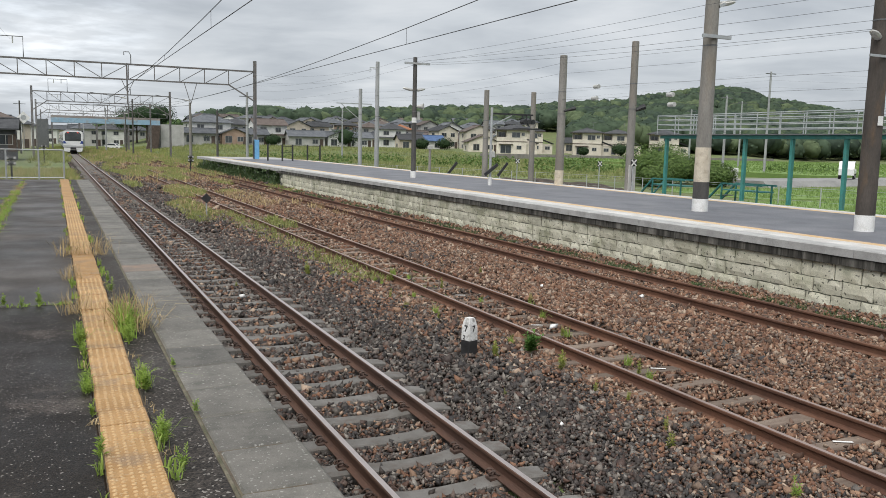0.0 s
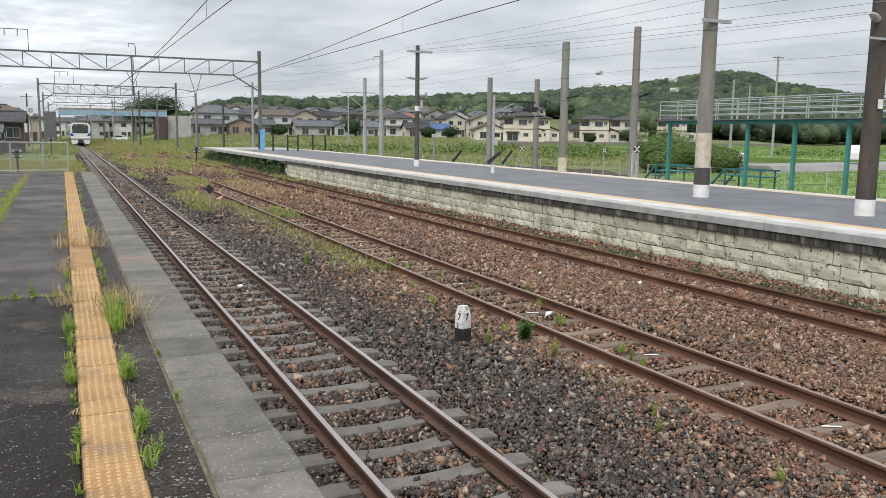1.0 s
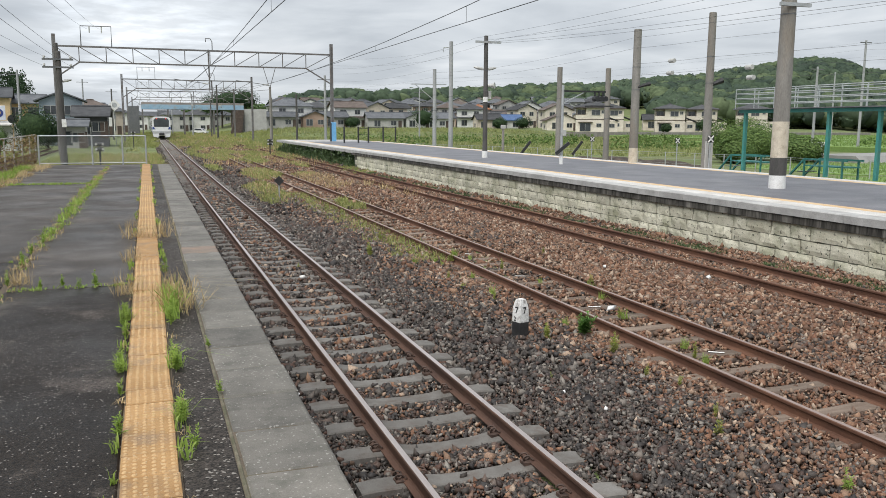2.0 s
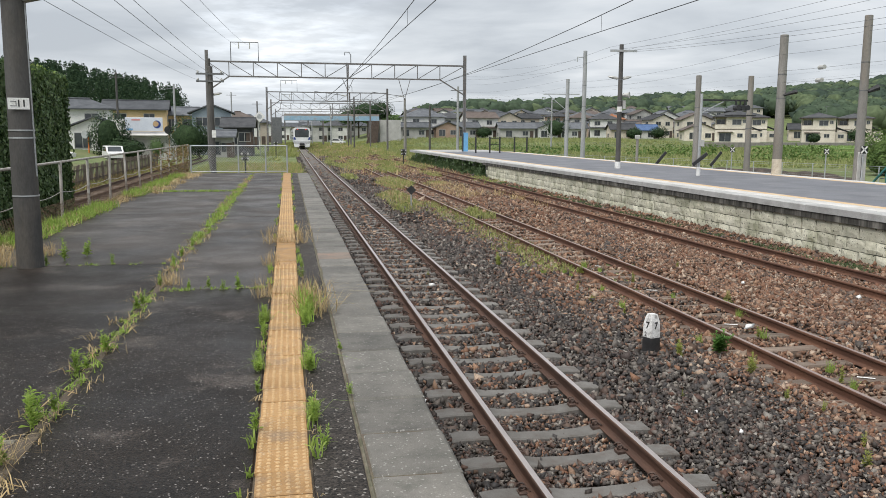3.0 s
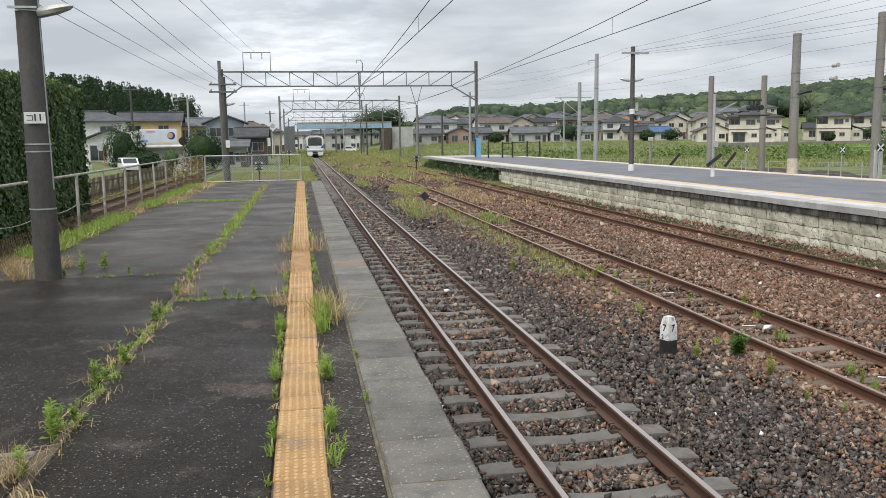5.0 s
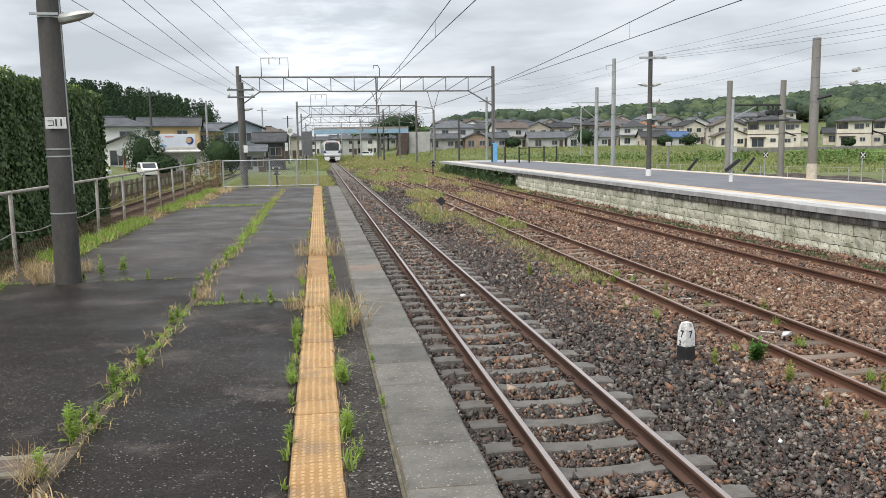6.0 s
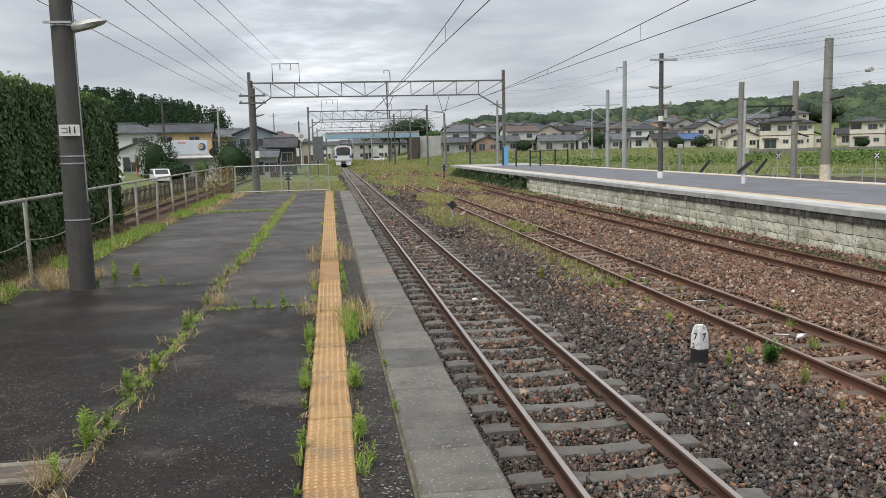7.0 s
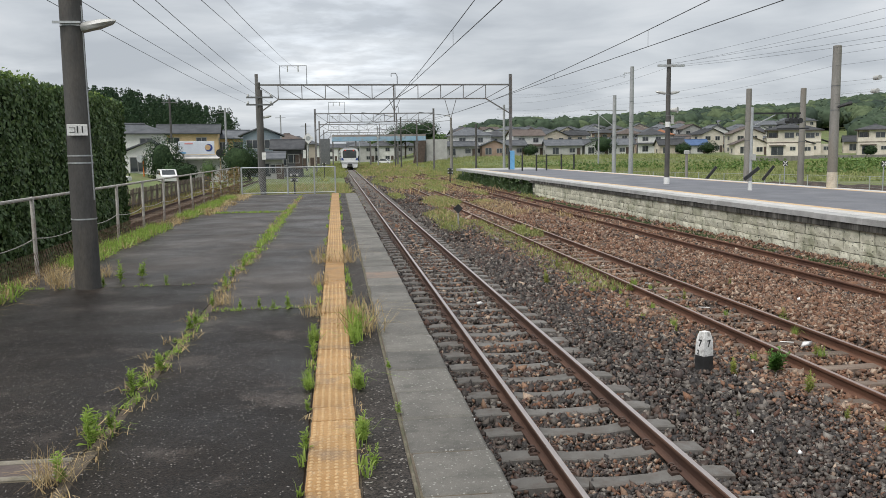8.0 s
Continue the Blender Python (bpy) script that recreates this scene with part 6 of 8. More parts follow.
# rice paddies
M_PADDY = surface("paddy_green", (0.12, 0.20, 0.05), (0.165, 0.25, 0.065), 0.2, 5, 0.9, 0.5, 0.03)
rice = []
for i, (x0, x1, y0, y1, z) in enumerate(((27.5, 60, 6, 36, -1.10), (40, 62, 38, 49, -1.10), (76, 160, 64, 105, -0.55), (80, 160, 20, 55, -0.75), (97, 190, 108, 160, -0.5))):
    solo("paddy_field", Geo().cbox((x0, y0, z - 1.2), (x1, y1, z + 0.06), 0.05), M_PADDY, "flat bright green rice paddy", "field", "rice paddies", "structure")
    rice.append(blades(rng, scatter(int((x1 - x0) * (y1 - y0) * (5 if x0 < 45 else 1.2)), x0, x1, y0, y1, z + 0.05), 4, 0.30, 0.22, 0.02 if x0 < 45 else 0.05))
stuff("rice_plants", rice, M_RICE, "bright green rice plants covering the paddies", "rice")

# ---------- trees ----------
def crowns(pos, size, kind, quads, leaf):
    """Crowns of loose leaf clumps: uneven domes, or tapering cones for cedars."""
    n = len(pos)
    k = n * quads
    u = rng.normal(size=(k, 3))
    u /= np.linalg.norm(u, axis=1)[:, None]
    lump = np.repeat(rng.uniform(0.75, 1.2, (n, 6)), quads, 0)
    idx = (np.arctan2(u[:, 1], u[:, 0]) / (2 * np.pi) * 6).astype(int) % 6
    rad = lump[np.arange(k), idx] * rng.uniform(0.72, 1.05, k)
    s = np.repeat(size, quads)
    P = np.repeat(pos, quads, 0)
    if kind == "cone":
        t = rng.uniform(0, 1, k) ** 0.8
        a = rng.uniform(0, 2 * np.pi, k)
        r = (1 - t) * 0.34 * (0.75 + 0.35 * np.sin(t * 30 + P[:, 0])) * lump[np.arange(k), idx] + 0.03
        c = P + np.stack([np.cos(a) * r, np.sin(a) * r, 0.18 + t * 0.9], 1) * s[:, None]
        o_ = np.stack([np.cos(a), np.sin(a), np.full(k, 0.4)], 1) + rng.normal(0, 0.3, (k, 3))
    elif kind == "wood":
        c = P + (u * rad[:, None] * np.array([0.44, 0.44, 0.40]) + np.array([0, 0, 0.5])) * s[:, None]
        o_ = u + rng.normal(0, 0.26, (k, 3)) + np.array([0, 0, 0.3])
    else:
        c = P + (u * rad[:, None] * np.array([0.55, 0.55, 0.48]) + np.array([0, 0, 0.52])) * s[:, None]
        o_ = u + rng.normal(0, 0.26, (k, 3)) + np.array([0, 0, 0.3])
    o_ /= np.linalg.norm(o_, axis=1)[:, None]
    return leaves(rng, c, o_, leaf, leaf * 0.8, 0.2)


def quad_ball():
    """A ball of 24 four-sided faces."""
    pts, index, faces = [], {}, []

    def at_point(q):
        if q not in index:
            index[q] = len(pts)
            pts.append(q)
        return index[q]
    for axis in range(3):
        for s in (-1, 1):
            for a in (-1, 0):
                for b in (-1, 0):
                    ring = []
                    for da, db in ((0, 0), (1, 0), (1, 1), (0, 1)):
                        q = [0, 0, 0]
                        q[axis], q[(axis + 1) % 3], q[(axis + 2) % 3] = s, a + da, b + db
                        ring.append(at_point(tuple(q)))
                    faces.append(ring if s > 0 else ring[::-1])
    v = np.array(pts, float)
    return v / np.linalg.norm(v, axis=1)[:, None], np.array(faces)


BALL_V, BALL_F = quad_ball()


def crown_cores(pos, size):
    """The dense, uneven inside of each crown."""
    n, k = len(pos), len(BALL_V)
    v = np.repeat(BALL_V[None], n, 0) * rng.uniform(0.74, 1.12, (n, k, 1))
    v = np.einsum("nij,nkj->nki", turns(rng, n), v) * np.array([0.42, 0.42, 0.38]) + np.array([0, 0, 0.5])
    v = v * size[:, None, None] + pos[:, None, :]
    return v.reshape(-1, 3), (BALL_F[None] + (np.arange(n) * k)[:, None, None]).reshape(-1, 4)


hill_main = scatter(7600, 70, 660, 205, 450, None, lambda x, y: (land(x, y) > np.where(x > 0.68 * y, -1.4, 4.2)) & (y > np.where(x > 0.78 * y, 212 + 10 * np.sin(x * 0.05), np.where(x > 0.68 * y, 245, 338))))
sel = rng.random(len(hill_main)) * 0.5 + 0.25 * (1 + np.sin(hill_main[:, 0] * 0.07 + hill_main[:, 1] * 0.05) * np.sin(hill_main[:, 0] * 0.031))
low_wood = scatter(1100, 60, 330, 318, 352, None, lambda x, y: np.sin(x * 0.05) + np.sin(x * 0.13 + y * 0.05) > 0.1)
# greens lifted and greyed, so distance haze is painted into the leaf colours
TONES = (("dark_woods", 0.0, 0.36, [(0.052, 0.076, 0.058), (0.066, 0.093, 0.068)], "dark broadleaf trees on the low hills"),
         ("green_woods", 0.36, 0.66, [(0.072, 0.105, 0.068), (0.088, 0.122, 0.078)], "green broadleaf trees on the low hills"),
         ("pale_woods", 0.66, 1.01, [(0.110, 0.148, 0.080), (0.132, 0.170, 0.094)], "pale green broadleaf trees and bamboo on the low hills"))
for name, a, b, cols, label in TONES:
    mt = palette(name, cols + [cols[0]], 0.95, 0.5, 0, leafy=0.3, spec=0.1)
    p = hill_main[(sel >= a) & (sel < b)]
    q = low_wood[int(a * len(low_wood)):int(min(b, 1) * len(low_wood))]
    sp, sq = rng.uniform(6.5, 12.0, len(p)), rng.uniform(4.5, 8.5, len(q))
    stuff(name, [crowns(p, sp, "wood", 40, 1.25), crown_cores(p, sp * 1.06), crowns(q, sq, "wood", 40, 1.1), crown_cores(q, sq * 1.06)], mt, label, "woods")
left = scatter(800, -125, -33, 220, 300, None, lambda x, y: land(x, y) > 3.6)
stuff("cedar_woods", [crowns(left, rng.uniform(9.5, 12.0, len(left)), "cone", 130, 0.55)], M_CEDAR, "dark cedar woods on the hills", "woods")
far = np.concatenate([scatter(500, -500, 60, 620, 900), scatter(500, 20, 140, 480, 640), scatter(200, -420, -140, 230, 420)])
stuff("distant_woods", [crowns(far, rng.uniform(5, 9, len(far)), "dome", 40, 1.8)], M_FOREST, "distant belt of trees on the horizon", "woods")
M_TRUNK = surface("tree_bark", (0.07, 0.055, 0.042), (0.11, 0.09, 0.07), 3, 30, 0.9, 0.6, 0.02)


def tree(x, y, h, mat, label, leaf=0.35, quads=900, kind="dome", base=None, spread=1.0, flat=1.0):
    z = float(land(x, y)) if base is None else base
    ob = thing("tree", label, "tree", "garden and street trees", at=(x, y, z))
    g = Geo().tube([(0, 0, 0), (0.05, 0.02, h * 0.3), (0.0, 0.05, h * 0.62)], h * 0.028, 8, r1=h * 0.012)
    for i in range(5):
        a = i * 1.26
        g.tube([(0, 0, h * (0.25 + 0.06 * i)), (math.cos(a) * h * 0.14, math.sin(a) * h * 0.14, h * (0.42 + 0.07 * i))], h * 0.012, 5, r1=h * 0.005)
    part("trunk", g, M_TRUNK, ob)
    v, f = join([crowns(np.zeros((1, 3)), np.array([h]), kind, quads, leaf), crown_cores(np.zeros((1, 3)), np.array([h * 0.98]))])
    v[:, :2] *= spread
    v[:, 2] = h * (0.52 + 0.46 * (1 - flat)) + (v[:, 2] - h * 0.52) * flat
    part("crown", array_mesh("crown", v, f, mat), None, ob)
    return ob


tree(-18.5, 92, 4.8, M_YEW, "rounded dark green garden tree beside the shop", 0.24, 3600, base=-1.0, spread=0.72)
tree(-17.2, 90, 2.3, M_YEW, "low clipped dark garden tree", 0.18, 1200, base=-0.95, spread=1.1)
tree(-16.0, 90, 2.2, M_YEW, "low clipped dark garden tree", 0.18, 1200, base=-0.95, spread=1.3)
tree(-13.6, 91, 2.4, M_FOREST, "small rounded garden tree in front of the shop", 0.16, 900, base=-0.95, spread=0.7)
tree(-10.6, 92, 4.6, M_YEW, "leafy green tree beside the line", 0.22, 2000, base=-1.0, spread=0.8)
tree(-9.6, 94, 3.6, M_YEW, "leafy green tree beside the line", 0.22, 1600, base=-1.0, spread=0.8)
for x, y, h in ((20, 266, 11.0), (25, 262, 12.0), (30, 270, 11.2), (23, 272, 11.5)):
    tree(x, y, h, M_YEW, "broad flat-topped dark tree behind the footbridge", 0.5, 1500, spread=0.8, flat=0.6)
for x, y, h in ((70, 211, 5.5), (96, 203, 3.4), (50, 208, 3.0), (131, 171, 3.6), (33, 207, 3.4), (90, 205, 3.0), (120, 172, 2.0)):
    tree(x, y, h, M_YEW, "dense dark green garden shrub by the houses", 0.26, 1300, spread=1.3)
for x, y, h in ((46.5, 55, 2.9), (48.5, 58.5, 3.6), (52, 57, 2.6), (44, 53.5, 2.0), (50, 53, 2.0)):
    tree(x, y, h, M_SHRUB, "spreading leafy green bush at the field edge", 0.13, 6500, spread=1.5)

mu, mv = np.meshgrid(np.linspace(-1, 1, 26), np.linspace(-1, 1, 10), indexing="ij")
mh = np.clip(1 - mu ** 4, 0, 1) * np.clip(1 - mv ** 2, 0, 1) * (0.38 + 0.10 * np.sin(mu * 9) * np.cos(mv * 3)) + 0.03 * rng.normal(size=mu.shape)
mvx = np.stack([36.2 - 1.0 * mu + 1.3 * mv, 56.5 + 8.5 * mu + 0.2 * mv, -1.16 + mh], -1).reshape(-1, 3)
mid_ = np.arange(260).reshape(26, 10)
mf = np.stack([mid_[:-1, :-1], mid_[1:, :-1], mid_[1:, 1:], mid_[:-1, 1:]], -1).reshape(-1, 4)
solo("gravel_mound", array_mesh("gravel_mound", mvx, mf, M_BED), None, "low dark mound of old gravel behind the island platform", "mound", kind="stuff")


# ---------- houses ----------
M_ROOFS = [surface("grey_tile_roof", (0.075, 0.081, 0.090), (0.116, 0.123, 0.133), 1.0, 12, 0.85, 0.4, 0.03, rand=0.3, spec=0.25),
           surface("dark_tile_roof", (0.046, 0.048, 0.052), (0.075, 0.077, 0.081), 1.0, 12, 0.85, 0.4, 0.03, rand=0.25, spec=0.25),
           surface("brown_tile_roof", (0.084, 0.068, 0.061), (0.120, 0.099, 0.088), 1.0, 12, 0.85, 0.4, 0.03, rand=0.2, spec=0.25),
           surface("orange_tile_roof", (0.246, 0.109, 0.061), (0.304, 0.145, 0.081), 1.0, 12, 0.85, 0.4, 0.03, spec=0.25),
           surface("blue_metal_roof", (0.055, 0.100, 0.200), (0.080, 0.135, 0.260), 1.0, 12, 0.6, 0.2, 0.02, spec=0.3)]
M_WALLS = [surface("cream_render_wall", (0.60, 0.545, 0.465), (0.70, 0.65, 0.565), 0.7, 20, 0.85, 0.2, 0.01, rand=0.10, c3=(0.50, 0.44, 0.35), c3_scale=0.5),
           surface("white_render_wall", (0.62, 0.62, 0.60), (0.76, 0.76, 0.74), 0.7, 20, 0.85, 0.2, 0.01, rand=0.12, c3=(0.625, 0.625, 0.600), c3_scale=0.5),
           surface("beige_board_wall", (0.46, 0.40, 0.335), (0.58, 0.515, 0.43), 0.7, 20, 0.85, 0.2, 0.01, rand=0.15),
           surface("brown_board_wall", (0.312, 0.213, 0.163), (0.413, 0.300, 0.237), 0.7, 20, 0.85, 0.2, 0.01, rand=0.15),
           surface("blue_grey_wall", (0.200, 0.250, 0.288), (0.275, 0.325, 0.362), 0.7, 20, 0.85, 0.2, 0.01),
           surface("ochre_wall", (0.625, 0.450, 0.250), (0.725, 0.537, 0.325), 0.7, 20, 0.85, 0.2, 0.01),
           surface("grey_render_wall", (0.36, 0.355, 0.345), (0.47, 0.465, 0.45), 0.7, 20, 0.85, 0.2, 0.01, rand=0.18),
           surface("dark_board_wall", (0.050, 0.052, 0.058), (0.085, 0.088, 0.095), 0.7, 20, 0.8, 0.2, 0.01)]
M_FRAME = surface("aluminium_frame", (0.30, 0.30, 0.29), (0.42, 0.42, 0.41), 3, 20, 0.5, 0.1, 0.002, metal=0.3)
M_BROWN_TRIM = surface("dark_brown_trim", (0.06, 0.042, 0.034), (0.10, 0.072, 0.058), 2, 20, 0.7, 0.1, 0.002)


def window(parent, x, y, z, w, h, face):
    """A framed window on a wall; face: 0 front (-y), 1 right (+x), 2 left (-x)."""
    def put(u0, u1, z0, z1, d0, d1):
        if face == 0:
            return (x + u0, y - d1, z + z0), (x + u1, y - d0, z + z1)
        if face == 1:
            return (x + d0, y + u0, z + z0), (x + d1, y + u1, z + z1)
        return (x - d1, y + u0, z + z0), (x - d0, y + u1, z + z1)
    g = Geo()
    t = 0.07
    for a in ((-w / 2, w / 2, 0, t), (-w / 2, w / 2, h - t, h), (-w / 2, -w / 2 + t, t, h - t), (w / 2 - t, w / 2, t, h - t), (-t / 2, t / 2, t, h - t)):
        g.box(*put(*a, 0.0, 0.07))
    win = part("window", g, M_FRAME, parent)
    part("pane", Geo().box(*put(-w / 2 + t, w / 2 - t, t, h - t, 0.005, 0.03)), M_GLASS_DARK, win)
    return win


def gable_roof(x0, x1, y0, y1, z, rise, over, along):
    """A pitched roof slab with eaves; along: 0 ridge along x, 1 along y."""
    g = Geo()
    t = 0.16
    if along == 0:
        prof = [(y0 - over, z - 0.1), ((y0 + y1) / 2, z + rise), (y1 + over, z - 0.1), (y1 + over, z - 0.1 + t), ((y0 + y1) / 2, z + rise + t), (y0 - over, z - 0.1 + t)]
        g.extrude(prof, 0, x0 - over * 0.7, x1 + over * 0.7)
        g.tube([(x0 - over * 0.7, (y0 + y1) / 2, z + rise + t), (x1 + over * 0.7, (y0 + y1) / 2, z + rise + t)], 0.14, 6)
    else:
        prof = [(x0 - over, z - 0.1), ((x0 + x1) / 2, z + rise), (x1 + over, z - 0.1), (x1 + over, z - 0.1 + t), ((x0 + x1) / 2, z + rise + t), (x0 - over, z - 0.1 + t)]
        g.extrude(prof, 1, y0 - over * 0.7, y1 + over * 0.7)
        g.tube([((x0 + x1) / 2, y0 - over * 0.7, z + rise + t), ((x0 + x1) / 2, y1 + over * 0.7, z + rise + t)], 0.14, 6)
    return g


def hip_roof(x0, x1, y0, y1, z, rise, over):
    x0, x1, y0, y1 = x0 - over, x1 + over, y0 - over, y1 + over
    d = (y1 - y0) / 2
    ym = (y0 + y1) / 2
    k = min(d, (x1 - x0) / 2 - 0.3)
    v = [(x0, y0, z - 0.1), (x1, y0, z - 0.1), (x1, y1, z - 0.1), (x0, y1, z - 0.1), (x0, y0, z + 0.06), (x1, y0, z + 0.06), (x1, y1, z + 0.06), (x0, y1, z + 0.06),
         (x0 + k, ym, z + rise), (x1 - k, ym, z + rise)]
    g = Geo().add(v, [(0, 3, 2, 1), (0, 1, 5, 4), (1, 2, 6, 5), (2, 3, 7, 6), (3, 0, 4, 7), (4, 5, 9, 8), (5, 6, 9), (6, 7, 8, 9), (7, 4, 8)])
    g.tube([(x0 + k, ym, z + rise + 0.05), (x1 - k, ym, z + rise + 0.05)], 0.14, 6)
    return g


def house(x, y, rot, w, d, floors, roof, wall, roof_m, label, along=0, z=None, wing=True):
    base = float(land(x, y)) if z is None else z
    ob = thing("house", label, "house", "houses of the town", at=(x, y, base))
    ob.rotation_euler = (0, 0, radians(rot))
    h = 2.65 * floors
    wm = M_WALLS[wall]
    g = Geo().box((-w / 2, -d / 2, -1.2), (w / 2, d / 2, h))
    if roof == "gable":
        if along == 0:
            g.add([(s * w / 2, yy, h if yy else h + d * 0.22) for s in (-1, 1) for yy in (-d / 2, 0, d / 2)], [(0, 2, 1), (3, 4, 5)])
        else:
            g.add([(xx, s * d / 2, h if xx else h + w * 0.22) for s in (-1, 1) for xx in (-w / 2, 0, w / 2)], [(0, 1, 2), (3, 5, 4)])
    part("wall", g, wm, ob)
    if roof == "gable":
        part("roof", gable_roof(-w / 2, w / 2, -d / 2, d / 2, h, (d if along == 0 else w) * 0.22, 0.6, along), M_ROOFS[roof_m], ob)
    else:
        part("roof", hip_roof(-w / 2, w / 2, -d / 2, d / 2, h, d * 0.26, 0.6), M_ROOFS[roof_m], ob)
    if wing and floors == 2:
        part("wing_wall", Geo().box((w / 2, -d / 2 - 0.6, -1.2), (w / 2 + 3.0, d / 2 - 1.2, 2.6)), wm, ob)
        part("wing_roof", gable_roof(w / 2, w / 2 + 3.0, -d / 2 - 0.6, d / 2 - 1.2, 2.6, 1.1, 0.45, 0), M_ROOFS[roof_m], ob)
        window(ob, w / 2 + 1.5, -d / 2 - 0.6, 1.0, 1.3, 0.9, 0)
        part("eave", Geo().extrude([(-d / 2 - 0.95, 2.62), (-d / 2, 2.95), (-d / 2, 3.08), (-d / 2 - 0.95, 2.74)], 0, -w / 2 - 0.2, w / 2 - 0.2), M_ROOFS[roof_m], ob)
    for fl in range(floors):
        z0 = 2.65 * fl + (0.9 if fl else 0.45)
        hh = 1.2 if fl else 1.7
        window(ob, -w * 0.24, -d / 2, z0, 1.7, hh, 0)
        window(ob, w * 0.22, -d / 2, z0 + (0.35 if fl == 0 else 0), 1.5, hh - (0.5 if fl == 0 else 0), 0)
        window(ob, -w / 2, 0.2, z0 + 0.1, 1.5, 1.1, 2)
        if not wing or fl:
            window(ob, w / 2, -0.3, z0 + 0.1, 1.4, 1.0, 1)
    part("door", Geo().cbox((w * 0.40 - 0.45, -d / 2 - 0.06, 0), (w * 0.40 + 0.45, -d / 2, 2.05), 0.02), M_BROWN_TRIM, ob)
    return ob


def modern_house(x, y, rot, z, w, label):
    """Cream two-storey house: recessed balcony, string course, low brown hipped roof and a lean-to wing."""
    ob = thing("house", label, "house", "houses of the town", at=(x, y, z))
    ob.rotation_euler = (0, 0, radians(rot))
    d = 7.0
    a, b = -w / 2, w / 2
    part("wall", Geo().box((a, -d / 2, -0.6), (b, d / 2, 2.85)), M_WALLS[0], ob)
    part("upper_wall", Geo().box((a + 2.3, -d / 2, 3.0), (b, d / 2, 5.75)).box((a, -d / 2 + 1.7, 3.0), (a + 2.3, d / 2, 5.75)), M_WALLS[0], ob)
    part("string_course", Geo().cbox((a - 0.06, -d / 2 - 0.06, 2.85), (b + 0.06, d / 2 + 0.06, 3.0), 0.02), M_BROWN_TRIM, ob, "dark brown band")
    bal = part("balcony", Geo().box((a, -d / 2, 3.0), (a + 2.3, -d / 2 + 0.12, 4.0)).box((a, -d / 2 + 0.12, 3.0), (a + 0.12, -d / 2 + 1.7, 4.0)), M_WALLS[0], ob)
    part("post", Geo().box((a, -d / 2, 4.0), (a + 0.16, -d / 2 + 0.16, 5.75)), M_BROWN_TRIM, bal)
    part("rail", Geo().box((a, -d / 2 - 0.02, 4.0), (a + 2.3, -d / 2 + 0.14, 4.08)), M_BROWN_TRIM, bal)
    window(ob, a + 1.2, -d / 2 + 1.7, 3.2, 1.8, 2.0, 0)
    part("roof", hip_roof(a, b, -d / 2, d / 2, 5.8, 1.2, 0.6), M_ROOFS[1], ob, "low dark brown hipped roof")
    part("soffit", Geo().box((a - 0.66, -d / 2 - 0.66, 5.60), (b + 0.66, d / 2 + 0.66, 5.695)), M_BROWN_TRIM, ob)
    window(ob, a + 4.6, -d / 2, 3.9, 2.0, 1.25, 0)
    window(ob, b - 0.9, -d / 2, 4.3, 0.8, 0.8, 0)
    window(ob, a + 2.2, -d / 2, 0.1, 2.6, 2.0, 0)
    window(ob, a + 5.4, -d / 2, 1.1, 1.2, 0.9, 0)
    part("lintel", Geo().cbox((a + 0.5, -d / 2 - 0.5, 2.2), (a + 3.9, -d / 2, 2.36), 0.03), M_BROWN_TRIM, ob)
    part("wing_wall", Geo().box((b, -d / 2 + 1.0, -0.6), (b + 2.6, d / 2 - 0.6, 2.5)), M_WALLS[0], ob)
    part("wing_roof", Geo().extrude([(b - 0.1, 3.6), (b + 3.0, 2.45), (b + 3.0, 2.62), (b - 0.1, 3.77)], 1, -d / 2 + 0.6, d / 2 - 0.2), M_ROOFS[1], ob)
    window(ob, b + 1.3, -d / 2 + 1.0, 1.0, 1.3, 0.9, 0)
    part("aerial", Geo().tube([(b - 2, 0, 6.9), (b - 2, 0, 8.7)], 0.03, 5).tube([(b - 2.6, 0, 8.5), (b - 1.4, 0, 8.5)], 0.025, 5), M_STEEL, ob)
    return ob


house(35.0, 215, 2, 10.2, 8, 2, "hip", 1, 0, "white two-storey house with a grey hipped roof", z=0.85, wing=False)
house(31.2, 207, 0, 8.6, 5, 1, "gable", 6, 0, "low grey house front under a long grey roof", z=0.7)
house(40.4, 211, 0, 6.2, 7, 1, "gable", 3, 0, "brown single-storey house with a grey gable roof", along=1, z=0.75)
house(46.0, 213, 0, 6.8, 6, 1, "gable", 6, 0, "low grey house with a wide grey roof", z=0.75)
house(51.2, 219, 4, 8.6, 7, 2, "gable", 1, 2, "white two-storey house with a brown tiled roof", z=0.7)
house(59.6, 212, -6, 9.4, 6.5, 1, "gable", 6, 0, "low grey house with a wide grey roof", z=0.6)
house(68.5, 214, 0, 6.6, 8, 1, "gable", 1, 0, "white house with a shallow grey gable", along=1, z=0.6)
house(74.8, 216, -5, 8.0, 7, 1, "gable", 1, 0, "low white house with a grey tiled roof", z=0.6)
house(88.5, 210, -10, 6.6, 6.5, 1, "gable", 2, 1, "low beige house with a dark tiled roof", z=0.4)
house(96.0, 213, -12, 7.2, 6.5, 1, "gable", 1, 4, "white low house with a blue metal roof", z=0.3)
house(103.6, 196, -16, 8.2, 7, 1, "gable", 0, 2, "cream garage house with a brown gable roof", along=1, z=0.25)
house(111.5, 214, -10, 8.0, 7, 2, "gable", 0, 2, "cream two-storey house with a shallow brown gable", along=1, z=0.6, wing=False)
CM = "cream two-storey house with dark brown trim and a balcony"
modern_house(101.4, 176, -28, 0.2, 7.2, CM)
